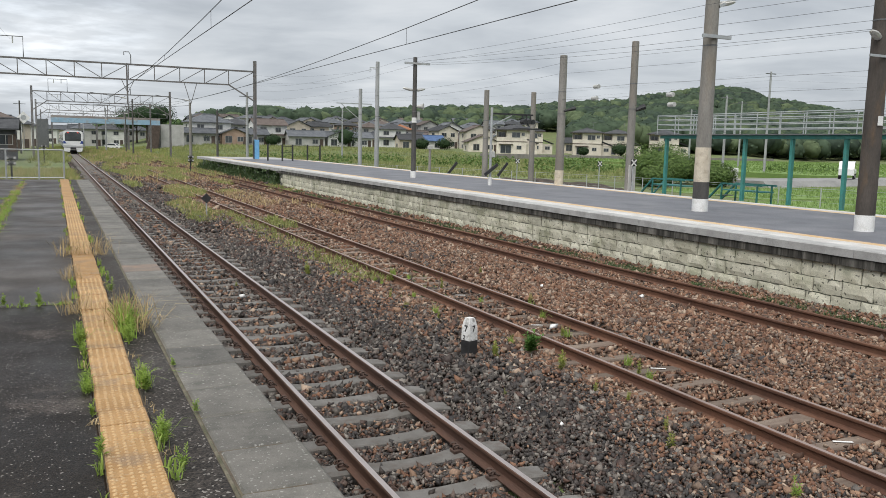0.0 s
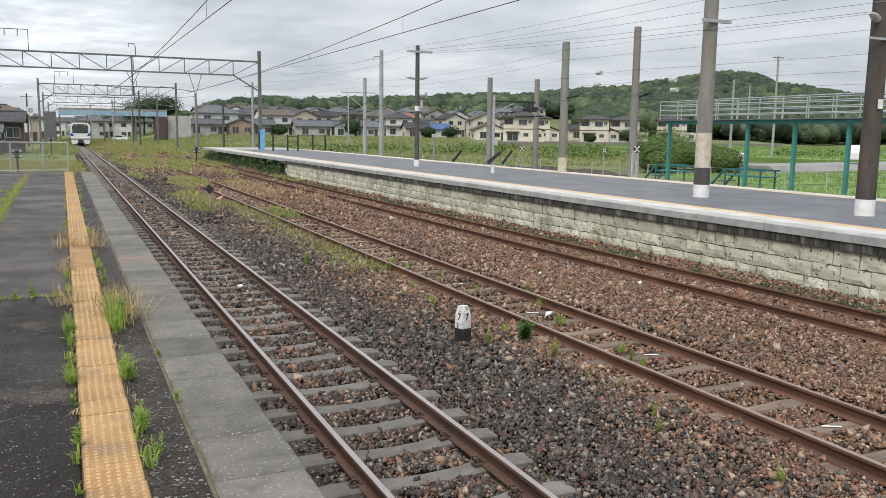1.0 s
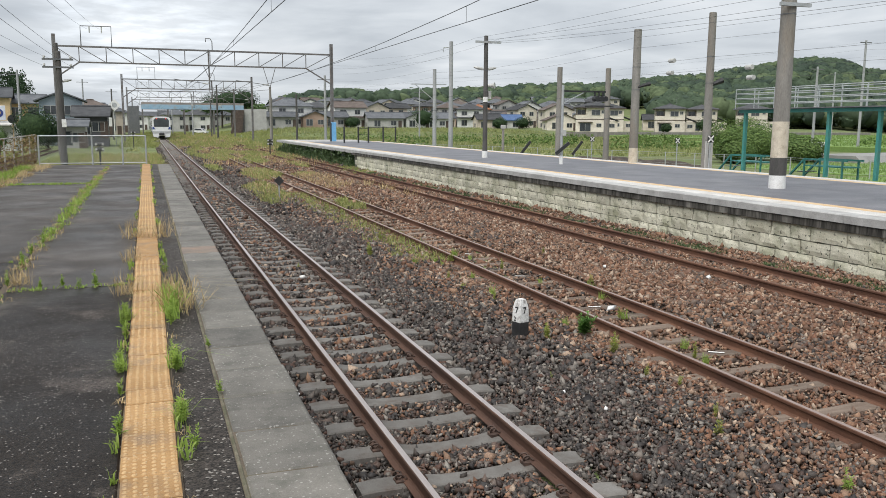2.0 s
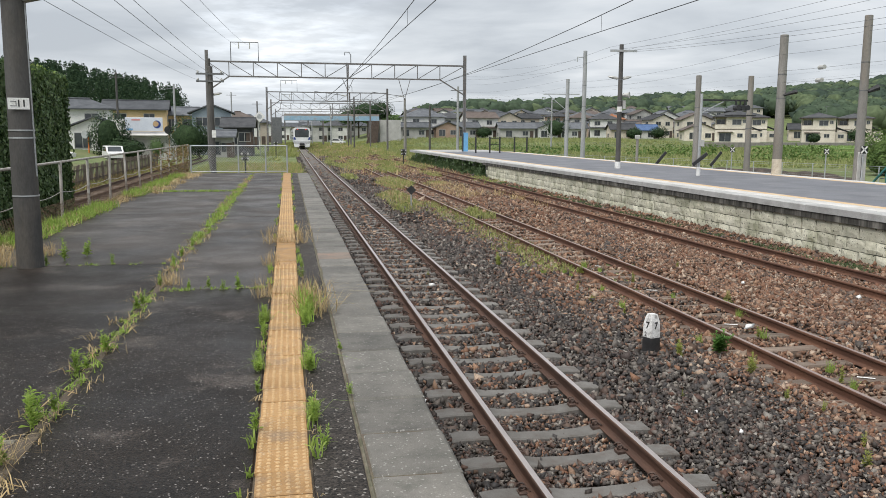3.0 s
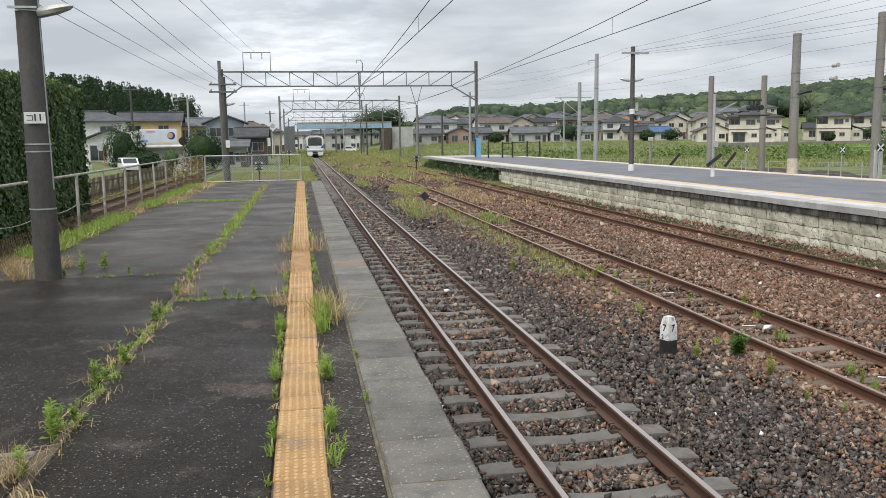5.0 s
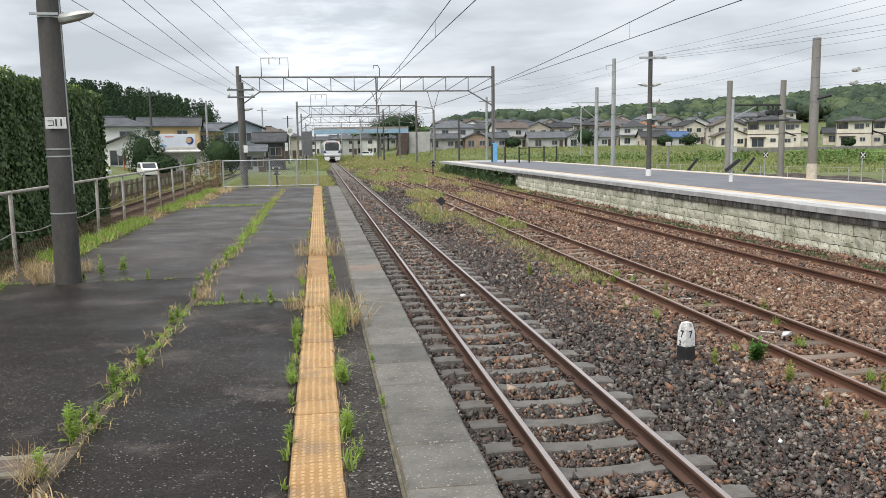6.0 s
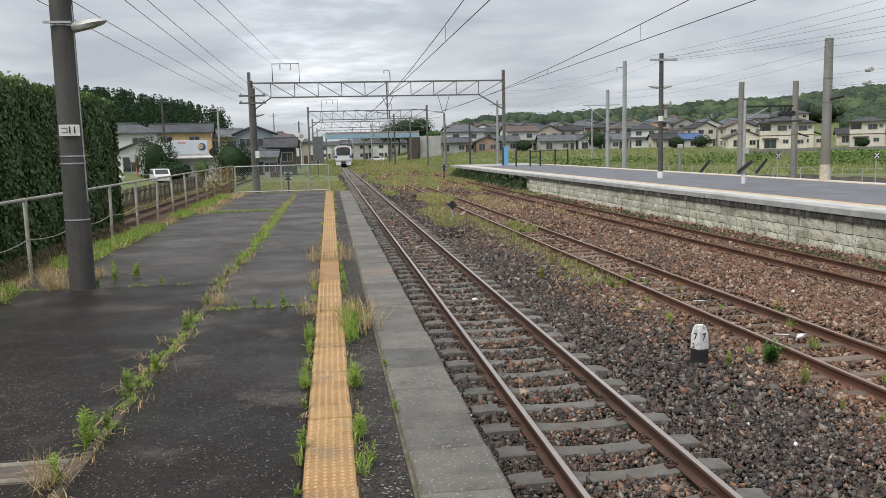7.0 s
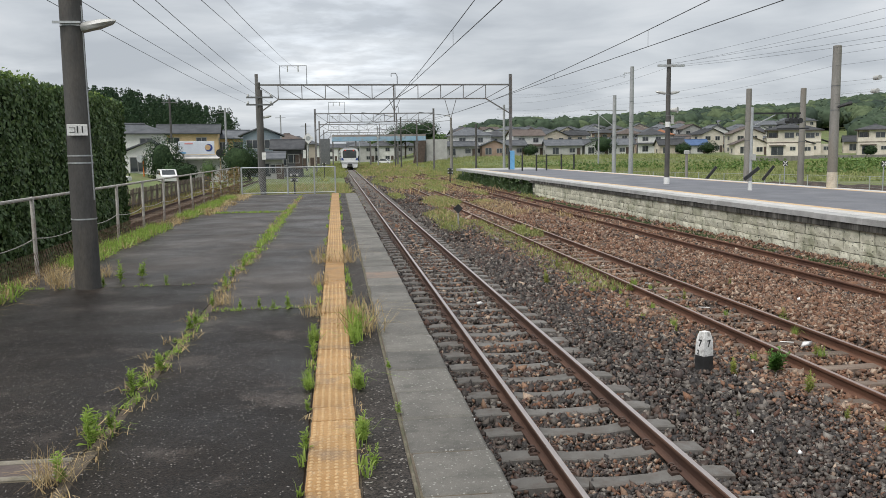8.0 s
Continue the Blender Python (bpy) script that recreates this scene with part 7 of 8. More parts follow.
modern_house(112.4, 186, -28, 0.3, 7.0, CM)
modern_house(125.2, 178, -32, 0.15, 7.2, CM)
modern_house(141.0, 186, -34, 0.3, 7.6, CM)
modern_house(149.0, 176, -38, 0.4, 7.6, CM)
house(134.0, 196, -30, 8.0, 6.5, 1, "gable", 2, 1, "low beige house with a dark tiled roof", z=0.6)

hr = random.Random(12)
kinds = (("hip", 2, 0), ("gable", 2, 1), ("gable", 2, 0), ("gable", 1, 0), ("hip", 2, 1), ("gable", 1, 1))
for row, yy_ in enumerate((236, 249, 263, 278, 294, 311, 329)):
    x = 0.15 * yy_ + 2 + 4 * (row % 2)
    while x < 0.60 * yy_:
        if hr.random() < 0.94:
            kind = hr.choice(kinds)
            wi = hr.choice((1, 1, 6, 6, 2, 2, 3, 0))
            ri = hr.choice((0, 0, 0, 0, 1, 1, 1, 2)) if hr.random() > 0.015 else 3
            wname = {0: "cream", 1: "white", 2: "beige", 3: "brown", 6: "grey"}[wi]
            rname = ("grey", "dark grey", "brown", "orange")[ri]
            house(x, yy_ + hr.uniform(-4, 4), hr.uniform(-25, 15), hr.uniform(6.2, 9.0), hr.uniform(5.6, 7.2), kind[1], kind[0], wi, ri,
                  ("two-storey" if kind[1] == 2 else "low") + f" {wname} house with a {rname} tiled {kind[0]} roof", along=kind[2] if kind[0] == "gable" else 0, wing=hr.random() < 0.4)
        x += hr.uniform(7.6, 10.4)

# left of the line
house(-24.6, 106, 6, 7.2, 4.6, 2, "hip", 1, 0, "white two-storey house with a grey hipped roof", z=-0.7, wing=False)
house(-20.9, 98, 6, 5.2, 6, 1, "gable", 1, 0, "low white house wing with a grey gable roof", along=1, z=-0.35)
house(-21.4, 126, 5, 8.4, 5.4, 2, "gable", 5, 0, "ochre two-storey house with a wide grey roof", z=-0.25, wing=False)
house(-16.0, 131, 5, 5.0, 5.0, 2, "gable", 5, 0, "ochre house wing with a grey roof", z=-0.9, wing=False)
house(-10.2, 118, 4, 5.0, 7, 2, "gable", 4, 0, "blue-grey two-storey house with a steep gable", along=1, z=-0.85, wing=False)
house(-6.3, 112, 0, 3.7, 5, 1, "gable", 7, 1, "small dark boarded house beside the line", z=-0.1, wing=False)
house(-8.0, 104, 0, 3.0, 3, 1, "gable", 6, 0, "small grey shed with a shallow roof", z=-1.3, wing=False)
for x, y, wi, ri in ((-30, 130, 1, 0), (-22, 138, 2, 1), (-13.5, 150, 6, 0), (-10, 175, 1, 2), (-9, 205, 2, 0), (-17, 190, 1, 0), (-26, 165, 3, 1), (-8, 236, 1, 0), (-12, 262, 2, 0),
                     (9, 282, 6, 0), (16, 285, 1, 1), (8, 310, 2, 0), (24, 292, 6, 0), (30, 262, 1, 0), (-3, 330, 1, 0), (3, 350, 2, 0), (11, 345, 2, 1), (-12, 310, 1, 1)):
    house(x, y, hr.uniform(-8, 8), hr.uniform(7, 9), 7, 2, hr.choice(("gable", "hip")), wi, ri, "distant two-storey house beside the railway line", z=-1.0, wing=False)

M_TRAIN_BLUE = surface("navy_stripe", (0.02, 0.045, 0.20), (0.03, 0.06, 0.26), 2, 20, 0.35, 0.03, 0.001)
# shop with a signboard
shop = thing("shop", "low white shop with a wide pale signboard on its roof", "shop", at=(-15.3, 97, -0.9))
part("wall", Geo().box((-2.6, -2.2, -0.4), (2.6, 2.6, 2.5)), M_WALLS[1], shop)
part("awning", Geo().extrude([(-3.0, 2.35), (-2.2, 2.75), (-2.2, 2.85), (-3.0, 2.47)], 0, -2.9, 2.7), M_PALE, shop)
M_SIGN = surface("pale_sign_panel", (0.60, 0.64, 0.72), (0.68, 0.72, 0.79), 1, 20, 0.5, 0.05, 0.001)
sb = part("signboard", Geo().cbox((-2.0, -2.75, 2.9), (1.9, -2.6, 4.35), 0.02), M_SIGN, shop, "pale blue signboard")
part("sign_block", Geo().cbox((-1.85, -2.77, 3.0), (-1.2, -2.753, 3.16), 0.003), M_BLUE, sb, "blue block")
M_RED = surface("red_paint", (0.55, 0.04, 0.03), (0.62, 0.06, 0.04), 2, 20, 0.5, 0.05, 0.001)
M_RED_PALE = surface("faded_red_paint", (0.62, 0.25, 0.25), (0.68, 0.32, 0.32), 2, 20, 0.6, 0.05, 0.001)
part("sign_bar", Geo().cbox((-1.3, -2.77, 4.02), (-0.4, -2.753, 4.18), 0.003), M_RED_PALE, sb, "faded red bar")
part("sign_disc", Geo().tube([(1.3, -2.756, 3.62), (1.3, -2.772, 3.62)], 0.42, 18), M_TRAIN_BLUE, sb, "navy disc")
part("sign_crescent", Geo().tube([(1.2, -2.7725, 3.66), (1.2, -2.780, 3.66)], 0.30, 18), M_YLINE, sb, "yellow disc")
part("side_sign", Geo().cbox((-3.4, -2.7, 2.9), (-2.1, -2.6, 4.2), 0.02), M_WHITE, shop)
part("roller_shutter", Geo().cbox((-2.2, -2.26, 0.0), (1.2, -2.2, 2.1), 0.01), M_PALE, shop)

# low retaining wall under the front houses
solo("garden_wall", Geo().cbox((-45, -0.15, 0), (45, 0.15, 1.5), 0.02), M_POLE_CONC, "long low grey concrete retaining wall before the houses", "wall", at=(131, 163, -1.25))

# ---------- footbridge ----------
M_BRIDGE = surface("faded_blue_steel", (0.22, 0.36, 0.48), (0.30, 0.44, 0.55), 0.6, 10, 0.6, 0.1, 0.003, c3=(0.30, 0.22, 0.17), c3_scale=0.5, c3_amount=0.5)
M_BRIDGE_ROOF = surface("rusty_grey_roof", (0.22, 0.20, 0.19), (0.30, 0.27, 0.25), 0.5, 10, 0.8, 0.2, 0.01, c3=(0.30, 0.17, 0.10), c3_scale=0.4)
fb = thing("footbridge", "pale blue steel footbridge with stairs over the tracks", "footbridge", at=(10.4, 200, -1.12))
part("girder", Geo().cbox((-11.2, -1.3, 5.95), (11.4, -1.15, 7.0), 0.02), M_BRIDGE, fb)
part("girder", Geo().cbox((-11.2, 1.15, 5.95), (11.4, 1.3, 7.0), 0.02), M_BRIDGE, fb)
part("deck", Geo().cbox((-11.2, -1.14, 5.9), (11.4, 1.14, 6.05), 0.02), M_BRIDGE_ROOF, fb)
part("parapet", Geo().cbox((-11.2, -1.25, 7.0), (11.4, -1.18, 7.5), 0.01), M_BRIDGE_ROOF, fb)
for x in (-11, -5.5, -2.0, 4.6, 9.0, 11.2):
    part("column", Geo().cbox((x - 0.16, -1.2, 0), (x + 0.16, -0.9, 5.94), 0.02), M_GANTRY, fb)
    part("column", Geo().cbox((x - 0.16, 0.9, 0), (x + 0.16, 1.2, 5.94), 0.02), M_GANTRY, fb)
st = Geo().extrude([(8.0, 0.0), (10.6, 0.0), (11.3, 5.9), (9.6, 5.9)], 1, -2.9, -1.4)
part("stair", st, M_BROWN_TRIM, fb, "dark stair flight")
part("end_wall", Geo().box((11.5, -1.4, 0), (16.6, 1.6, 6.2)), M_WALLS[6], fb, "pale grey end tower")
part("stair_tower", Geo().box((-14.0, -1.5, 0), (-11.7, 1.5, 6.6)), M_STEEL, fb, "dark stair tower")

# ---------- train ----------
M_TRAIN = surface("brushed_train_body", (0.46, 0.47, 0.48), (0.56, 0.57, 0.58), 0.8, 20, 0.4, 0.05, 0.001, metal=0.4)
M_TRAIN_WHITE = surface("white_train_face", (0.70, 0.71, 0.72), (0.78, 0.79, 0.80), 1, 20, 0.35, 0.03, 0.001)
M_TRAIN_ROOF = surface("train_roof_grey", (0.20, 0.20, 0.21), (0.27, 0.27, 0.28), 1, 20, 0.7, 0.1, 0.002)
M_TAIL = bpy.data.materials.new("red_tail_lamp")
M_TAIL.use_nodes = True
M_TAIL.node_tree.nodes["Principled BSDF"].inputs["Base Color"].default_value = (0.6, 0.03, 0.02, 1)
M_TAIL.node_tree.nodes["Principled BSDF"].inputs["Emission Color"].default_value = (1.0, 0.08, 0.05, 1)
M_TAIL.node_tree.nodes["Principled BSDF"].inputs["Emission Strength"].default_value = 0.6


def shell(w, z0, z1, r):
    """Outline of a carriage: straight sides, rounded roof corners."""
    p = [(-w + 0.05, z0), (w - 0.05, z0), (w, z0 + 0.5)]
    for i in range(7):
        a = math.pi / 2 * i / 6
        p.append((w - r + r * math.cos(a), z1 - r * 0.6 + r * 0.6 * math.sin(a)))
    for i in range(7):
        a = math.pi / 2 + math.pi / 2 * i / 6
        p.append((-w + r + r * math.cos(a), z1 - r * 0.6 + r * 0.6 * math.sin(a)))
    p.append((-w, z0 + 0.5))
    return p


TRAIN_Y = 146.0
tr = thing("train", "white-fronted commuter train with navy side stripes and red tail lamps", "train", at=(C1, TRAIN_Y, Z1))
for k in range(4):
    y0 = 0.35 + 20.2 * k
    body = part("carriage", Geo().extrude(shell(1.47, 0.95, 3.62, 0.5), 1, y0, y0 + 19.6), M_TRAIN, tr, smooth=True)
    part("roof_unit", Geo().cbox((-0.9, y0 + 7, 3.6), (0.9, y0 + 11, 3.85), 0.05), M_TRAIN_ROOF, body)
    for s in (-1, 1):
        part("stripe", Geo().box((s * 1.474 - 0.004, y0 + 0.1, 1.5), (s * 1.474 + 0.004, y0 + 19.5, 1.75)), M_TRAIN_BLUE, body)
        for i in range(6):
            part("side_window", Geo().box((s * 1.474 - 0.006, y0 + 1.2 + 3.0 * i, 2.05), (s * 1.474 + 0.006, y0 + 3.2 + 3.0 * i, 2.95)), M_GLASS_DARK, body)
    part("underframe", Geo().cbox((-1.2, y0 + 1, 0.45), (1.2, y0 + 18.6, 0.94), 0.05), M_DARK, body)
    for yb in (2.8, 16.8):
        part("bogie", Geo().cbox((-0.95, y0 + yb - 1.4, 0.25), (0.95, y0 + yb + 1.4, 0.6), 0.05), M_DARK, body)
        for dy in (-1.05, 1.05):
            for s in (-1, 1):
                part("wheel", Geo().tube([(s * 0.5, y0 + yb + dy, 0.43), (s * 0.63, y0 + yb + dy, 0.43)], 0.43, 14), M_DARK, body)
face = part("cab_face", Geo().extrude(shell(1.46, 0.95, 3.60, 0.55), 1, 0.0, 0.34), M_TRAIN_WHITE, tr, "white cab front", True)
g = Geo().extrude([(-1.18, 1.98), (1.18, 1.98), (1.22, 3.05), (0.95, 3.42), (-0.95, 3.42), (-1.22, 3.05)], 1, -0.02, 0.02)
part("windscreen", g, M_GLASS_DARK, face, "dark windscreen panel")
for s in (-1, 1):
    part("tail_lamp", Geo().cbox((s * 0.72 - 0.09, -0.035, 3.24), (s * 0.72 + 0.09, -0.021, 3.38), 0.005), M_TAIL, face, "lit red tail lamp")
    part("corner_stripe", Geo().extrude([(s * 1.44, 1.55), (s * 1.44, 1.98), (s * 1.22, 1.98), (s * 0.98, 1.55)], 1, -0.012, 0.02), M_TRAIN_BLUE, face, "navy corner stripe")
    part("wiper", Geo().obox((s * 0.25, -0.04, 2.0), (s * 0.75, -0.04, 2.5), 0.02, 0.02), M_DARK, face)
part("bumper_band", Geo().cbox((-1.46, -0.05, 1.0), (1.46, 0.3, 1.32), 0.04), M_TRAIN, face)
part("coupler", Geo().cbox((-0.42, -0.45, 0.62), (0.42, 0.1, 1.02), 0.12), M_DARK, tr, "dark coupler")
part("skirt", Geo().extrude([(-1.42, 0.9), (1.42, 0.9), (1.30, 0.30), (0.55, 0.22), (0.45, 0.5), (-0.45, 0.5), (-0.55, 0.22), (-1.30, 0.30)], 1, -0.02, 0.25), M_TRAIN_WHITE, tr, "pale front skirt")


# ---------- vehicles ----------
M_CAR = surface("white_car_paint", (0.70, 0.70, 0.70), (0.76, 0.76, 0.76), 1, 20, 0.25, 0.02, 0.001)
M_TYRE = surface("black_tyre", (0.02, 0.02, 0.02), (0.035, 0.035, 0.035), 8, 60, 0.85, 0.2, 0.002)


def wheels(ob, half, ys, r):
    for y in ys:
        for s in (-1, 1):
            wv = part("wheel", Geo().tube([(s * half, y, r), (s * (half - 0.17), y, r)], r, 14), M_TYRE, ob, smooth=True)
            part("rim", Geo().tube([(s * (half + 0.006), y, r), (s * (half - 0.02), y, r)], r * 0.6, 10), M_LAMP, wv)


tk = thing("light_truck", "small white cab truck with an open bed parked on the road", "truck", at=(71.5, 57.0, -0.56))
tk.rotation_euler = (0, 0, radians(-55))
part("cab", Geo().extrude([(-1.65, 0.4), (-1.68, 1.0), (-1.35, 1.72), (-0.35, 1.78), (-0.3, 0.4)], 0, -0.70, 0.70), M_CAR, tk)
part("bed", Geo().box((-0.72, -0.28, 0.55), (0.72, 1.7, 0.62)).box((-0.72, -0.28, 0.62), (-0.68, 1.7, 0.95)).box((0.68, -0.28, 0.62), (0.72, 1.7, 0.95)).box((-0.68, 1.66, 0.62), (0.68, 1.7, 0.95)), M_CAR, tk)
part("rear_window", Geo().box((-0.5, -0.335, 1.2), (0.5, -0.305, 1.62)), M_GLASS_DARK, tk)
for s in (-1, 1):
    part("side_window", Geo().extrude([(-1.5, 1.1), (-1.28, 1.62), (-0.55, 1.66), (-0.5, 1.1)], 0, s * 0.703 - 0.004, s * 0.703 + 0.004), M_GLASS_DARK, tk)
    part("tail_light", Geo().cbox((s * 0.58 - 0.09, 1.70, 0.42), (s * 0.58 + 0.09, 1.73, 0.54), 0.004), M_RED, tk)
wheels(tk, 0.72, (-1.1, 1.0), 0.27)


def car(x, y, z, rot, label):
    ob = thing("car", label, "car", "parked cars", at=(x, y, z))
    ob.rotation_euler = (0, 0, radians(rot))
    part("body", Geo().extrude([(-1.9, 0.3), (-1.95, 0.75), (-1.2, 0.9), (-0.6, 1.45), (1.1, 1.5), (1.7, 0.95), (1.9, 0.85), (1.9, 0.3)], 0, -0.8, 0.8), M_CAR, ob)
    for s in (-1, 1):
        part("side_window", Geo().extrude([(-1.0, 0.95), (-0.55, 1.36), (1.02, 1.40), (1.45, 0.98)], 0, s * 0.803 - 0.004, s * 0.803 + 0.004), M_GLASS_DARK, ob)
    part("windscreen", Geo().add([(-0.66, -1.17, 0.95), (0.66, -1.17, 0.95), (0.62, -0.66, 1.42), (-0.62, -0.66, 1.42)], [(0, 1, 2, 3)]), M_GLASS_DARK, ob)
    wheels(ob, 0.81, (-1.25, 1.2), 0.3)
    return ob


car(-17.4, 88, -1.0, 20, "white small car parked before the houses")
car(-22.6, 86, -0.95, 75, "white car parked beside the low house")
car(-11.2, 101, -0.9, 10, "white car parked near the shop")
car(13.2, 222, -1.1, 60, "white car parked beyond the weeds")
mir = thing("traffic_mirror", "round traffic mirror on an orange post", "mirror", at=(-20.6, 92, -0.9))
M_ORANGE = surface("orange_paint", (0.62, 0.17, 0.03), (0.70, 0.22, 0.05), 3, 20, 0.5, 0.05, 0.001)
part("post", Geo().tube([(0, 0, 0), (0, 0, 2.6)], 0.07, 8), M_ORANGE, mir)
part("mirror", Geo().tube([(-0.25, -0.12, 2.5), (-0.28, -0.2, 2.5)], 0.42, 16), M_GALV, mir)
mir2 = thing("traffic_mirror", "round traffic mirror on a yellow post", "mirror", at=(-12.6, 93, -0.9))
part("post", Geo().tube([(0, 0, 0), (0, 0, 3.0)], 0.06, 8), M_YLINE, mir2)
part("mirror", Geo().tube([(0, -0.1, 3.0), (0, -0.18, 3.0)], 0.45, 16), M_DARK, mir2)

# ---------- road, poles and things across the fields ----------
M_ROAD = surface("pale_road", (0.20, 0.20, 0.195), (0.27, 0.27, 0.26), 0.6, 20, 0.9, 0.3, 0.01)
rd = solo("road", Geo().extrude([(-3.4, -0.9), (-2.4, 0.0), (2.4, 0.0), (3.4, -0.9)], 0, -16, 110), M_ROAD, "pale narrow road raised above the paddies", "road", kind="structure", at=(70, 57, -0.58))
rd.rotation_euler = (0, 0, radians(10))
for x, y, h in ((76.6, 72.5, 12.4), (69.0, 71.5, 9.2), (100, 100, 11), (120, 90, 9), (86, 96, 9)):
    u = pole(x, y, -1.0, h, 0.16, 0.11, M_POLE_GREY, "grey concrete utility pole across the fields", "utility_pole")
    part("crossarm", Geo().obox((-0.8, 0, h - 0.25), (0.8, 0, h - 0.25), 0.1, 0.1), M_STEEL, u)
solo("shed", Geo().cbox((-1.6, -0.8, 0), (1.6, 0.8, 1.0), 0.05), M_WALLS[1], "small white field box among the bushes", "shed", at=(55.5, 58, -0.6))
for z in (9.6, 10.4, 11.2):
    cable("cable", (76.6, 72.5, z), (30, 150, z - 2.5), 1.2)
    cable("cable", (76.6, 72.5, z), (120, 0, z - 1), 1.2)

# ---------- pieces of the platforms ----------
def slab_mesh(w, l, seed, mat=None):
    rng = random.Random(seed)
    c = 0.016
    g = Geo()
    g.cbox((0, 0, -0.16), (w, l, 0), c)
    v = [list(p) for p in g.v]
    for i in (8, 9, 10, 11):
        v[i][2] += rng.uniform(-0.004, 0.002)
        v[i][0] += rng.uniform(-0.004, 0.004)
    g.v = [tuple(p) for p in v]
    return g.mesh("edge_slab", mat or M_SLAB)


M_SLAB_RUSTY = surface("rust_stained_slab", (0.15, 0.125, 0.105), (0.22, 0.17, 0.135), 3.0, 120, 0.7, 0.6, 0.006, c3=(0.30, 0.20, 0.14), c3_scale=4.0, c3_amount=0.8)
SLAB_RUSTY = slab_mesh(0.505, 0.640, 7, M_SLAB_RUSTY)
SLABS = [slab_mesh(0.505, 0.640, i) for i in range(5)]
y, k = -5.61, 0
while y < PLAT_END - 0.3:
    part("edge_slab", SLAB_RUSTY if 11.68 < y < 12.33 else SLABS[k % 5], None, near_platform, at=(0.411 + random.uniform(-0.006, 0.006), y, 0.0 + random.uniform(-0.004, 0.004)))
    y += 0.656
    k += 1


def tactile_mesh(dots, seed):
    rng = random.Random(seed)
    g = Geo().cbox((-0.1465, -0.1465, -0.03), (0.1465, 0.1465, 0.0), 0.004)
    if dots == 1:
        for i in range(6):
            for j in range(6):
                x, y = -0.1225 + 0.049 * i, -0.1225 + 0.049 * j
                h = 0.0065 * rng.uniform(0.65, 1.1)
                n = 8
                v = [(x + r * math.cos(2 * math.pi * q / n), y + r * math.sin(2 * math.pi * q / n), z) for r, z in ((0.0145, 0.0), (0.0088, h)) for q in range(n)]
                g.add(v, [(q, (q + 1) % n, n + (q + 1) % n, n + q) for q in range(n)] + [tuple(range(n, 2 * n))], 1)
    elif dots == 2:
        for i in range(4):
            x = -0.105 + 0.07 * i
            g.cbox((x - 0.017, -0.13, 0), (x + 0.017, 0.13, 0.005), 0.004)
    return g.mesh("tactile_tile", [M_TACTILE, M_TACTILE_DOT], False)


DOTS = [tactile_mesh(1, i) for i in range(3)]
PLAIN, BARS = tactile_mesh(0, 9), tactile_mesh(2, 9)
y, k = -4.8, 0
while y < PLAT_END - 0.2:
    me = DOTS[k % 3]
    if 12.2 < y < 14.6 or y > 26:
        me = PLAIN
    elif 11.5 < y < 12.2:
        me = BARS
    t = part("tactile_tile", me, None, near_platform, at=(-0.066 + random.uniform(-0.004, 0.004), y, 0.012 + random.uniform(-0.003, 0.003)))
    t.rotation_euler = (random.uniform(-0.006, 0.006), random.uniform(-0.006, 0.006), random.uniform(-0.012, 0.012))
    t.scale = (1.02 + 0.004 * max(0, y - 8), 1, 1)
    y += 0.3
    k += 1


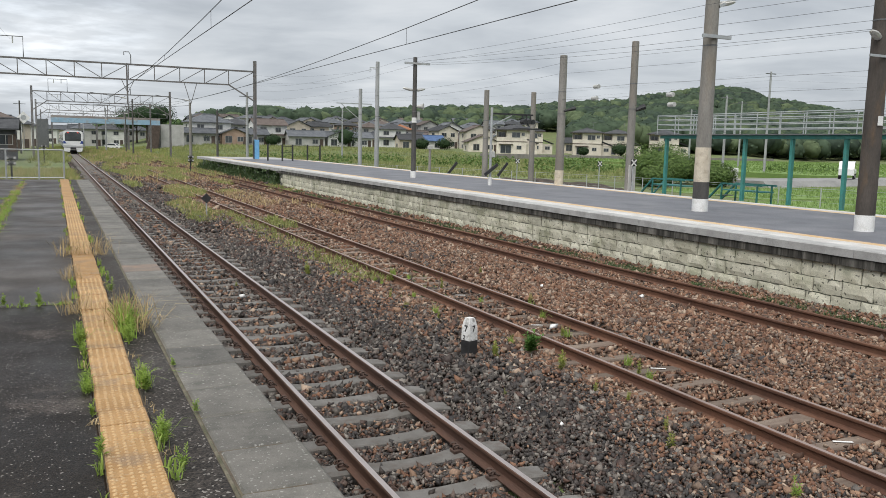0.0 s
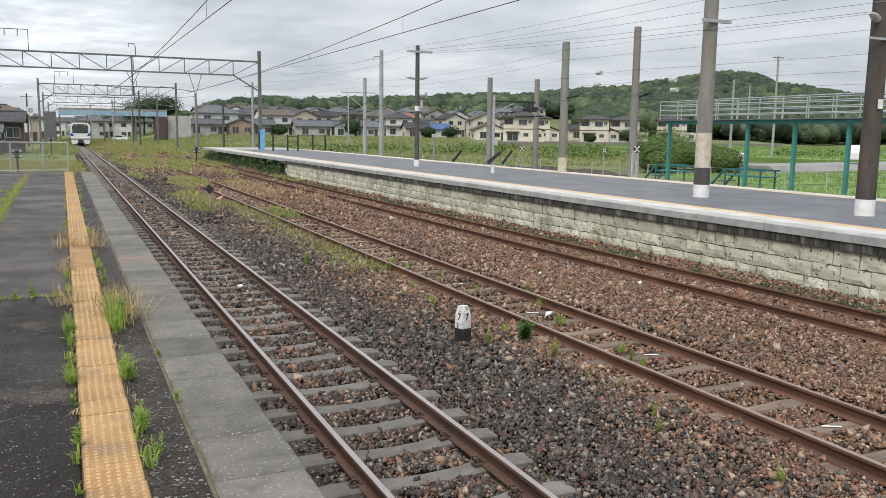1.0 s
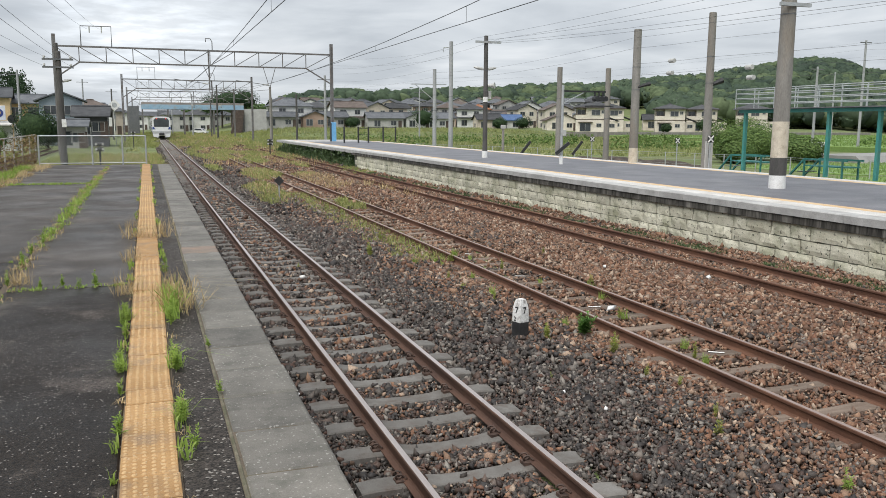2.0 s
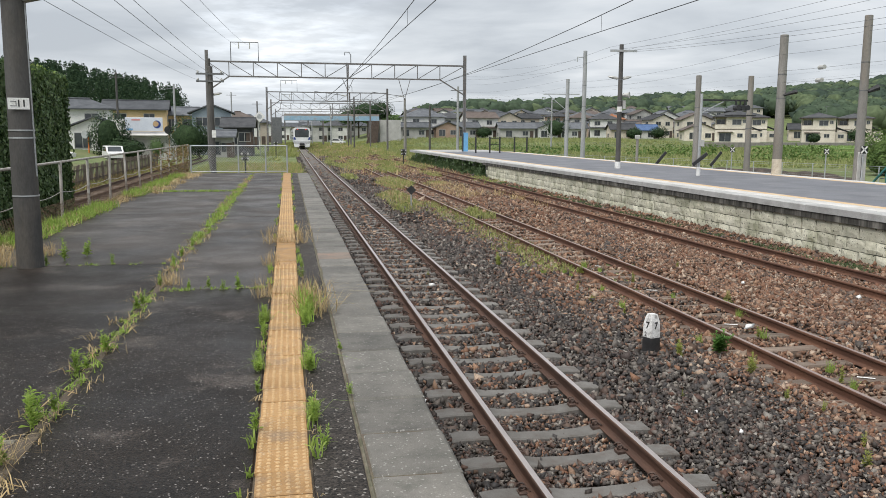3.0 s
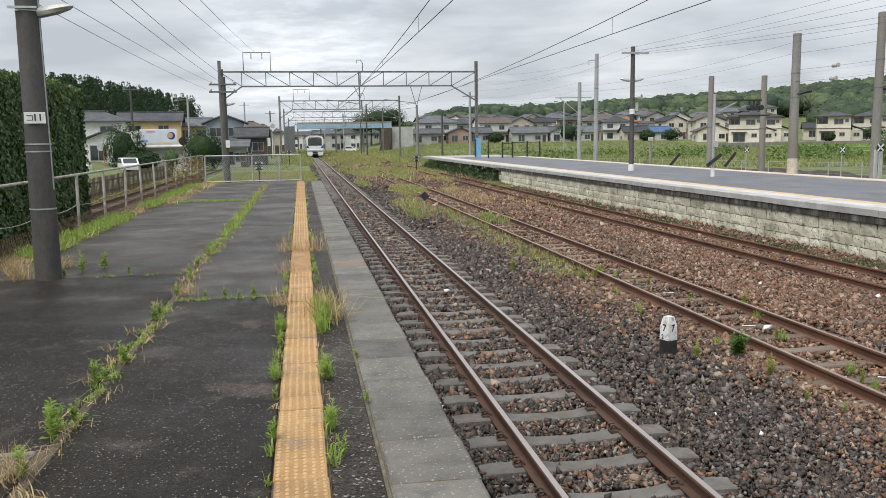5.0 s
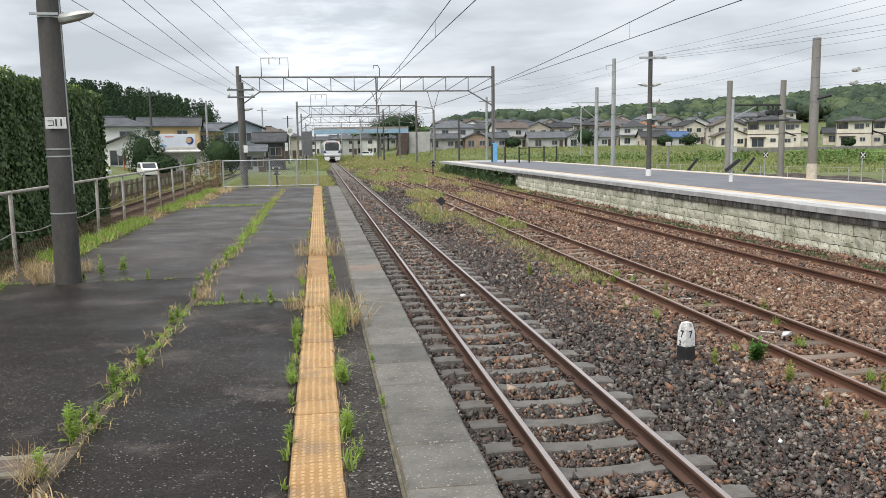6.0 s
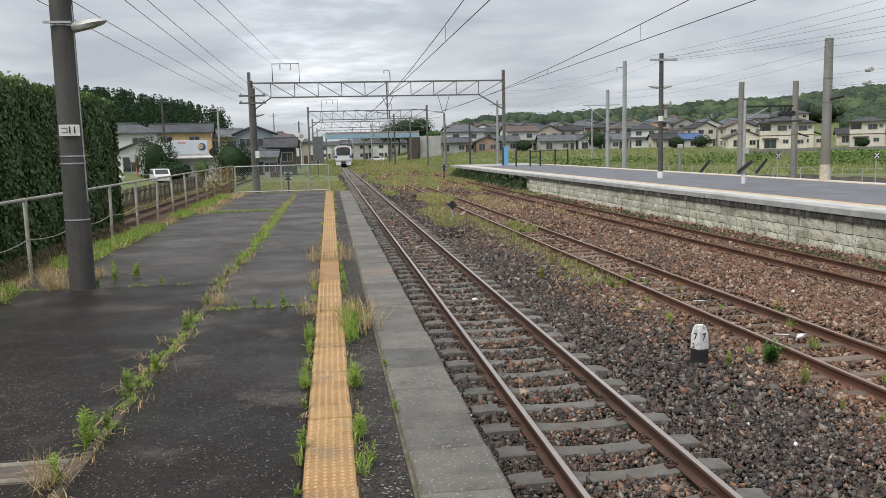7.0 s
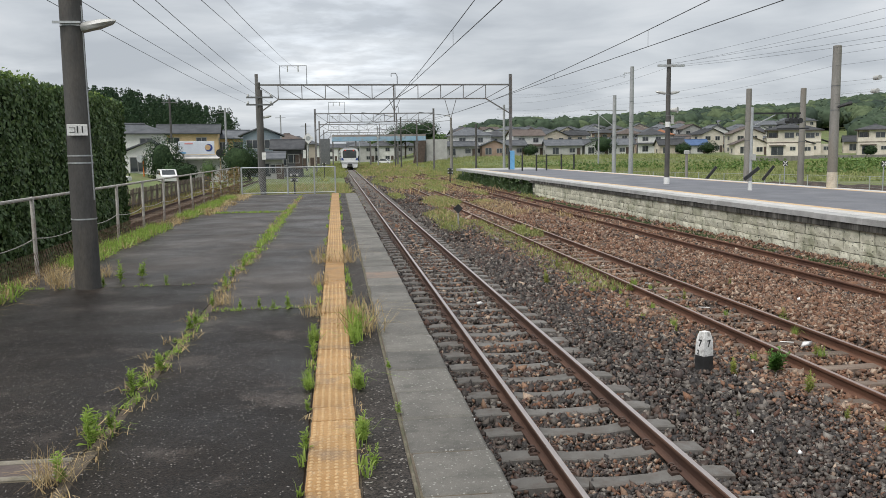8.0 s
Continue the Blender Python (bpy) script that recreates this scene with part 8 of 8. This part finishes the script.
def block_mesh(l, h, seed):
    """A rough stone block, its face towards -x."""
    rng = random.Random(seed)
    g = Geo()
    nu, nv = 4, 3
    v, f = [], []
    for j in range(nv + 1):
        for i in range(nu + 1):
            edge = i in (0, nu) or j in (0, nv)
            v.append((rng.uniform(0.0, 0.012) + (0.016 if edge else 0.0), l * i / nu + (rng.uniform(-0.012, 0.012) if edge else 0), h * j / nv + (rng.uniform(-0.010, 0.010) if edge else 0)))
    for j in range(nv):
        for i in range(nu):
            a = j * (nu + 1) + i
            f.append((a, a + nu + 1, a + nu + 2, a + 1))
    n = len(v)
    ring = [j * (nu + 1) for j in range(nv + 1)] + [nv * (nu + 1) + i for i in range(1, nu + 1)] + [j * (nu + 1) + nu for j in reversed(range(nv))] + [i for i in reversed(range(1, nu))]
    v += [(0.12, v[i][1], v[i][2]) for i in ring]
    for q in range(len(ring)):
        r = (q + 1) % len(ring)
        f.append((ring[q], n + q, n + r, ring[r]))
    return g.add(v, f).mesh("stone_block", M_BLOCK)


LENGTHS = (0.42, 0.56, 0.63, 0.76, 0.92)
BLOCKS = {(l, h): [block_mesh(l - 0.018, h - 0.018, int(l * 100) + s) for s in range(2)] for l in LENGTHS for h in (0.285, 0.305)}
rng = random.Random(5)
count = 0
for row, (z, h) in enumerate(((-0.435, 0.305), (-0.72, 0.285), (-1.005, 0.285))):
    y = 6.0 + 0.31 * row
    while y < 50.6:
        l = rng.choice(LENGTHS if row < 2 else LENGTHS[:3])
        part("stone_block", BLOCKS[(l, h)][count % 2], None, far_platform, at=(FX + 0.075 + rng.uniform(-0.008, 0.012), y, z))
        y += l
        count += 1

COP = [Geo().cbox((0, 0.003, -0.165), (0.44, 0.992, 0), 0.02).mesh("coping_slab", M_COPING) for i in range(1)]
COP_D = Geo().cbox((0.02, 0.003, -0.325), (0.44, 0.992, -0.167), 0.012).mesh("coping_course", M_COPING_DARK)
for i in range(62):
    y = -8 + i * 0.995 if i < 60 else 51.7 + (i - 60)
    if y < 51:
        part("coping_slab", COP[0], None, far_platform, at=(FX + random.uniform(-0.006, 0.006), y, ZP + random.uniform(-0.004, 0.006)))
        part("coping_course", COP_D, None, far_platform, "dark streaked course", at=(FX + random.uniform(0.0, 0.012), y + 0.3, ZP))
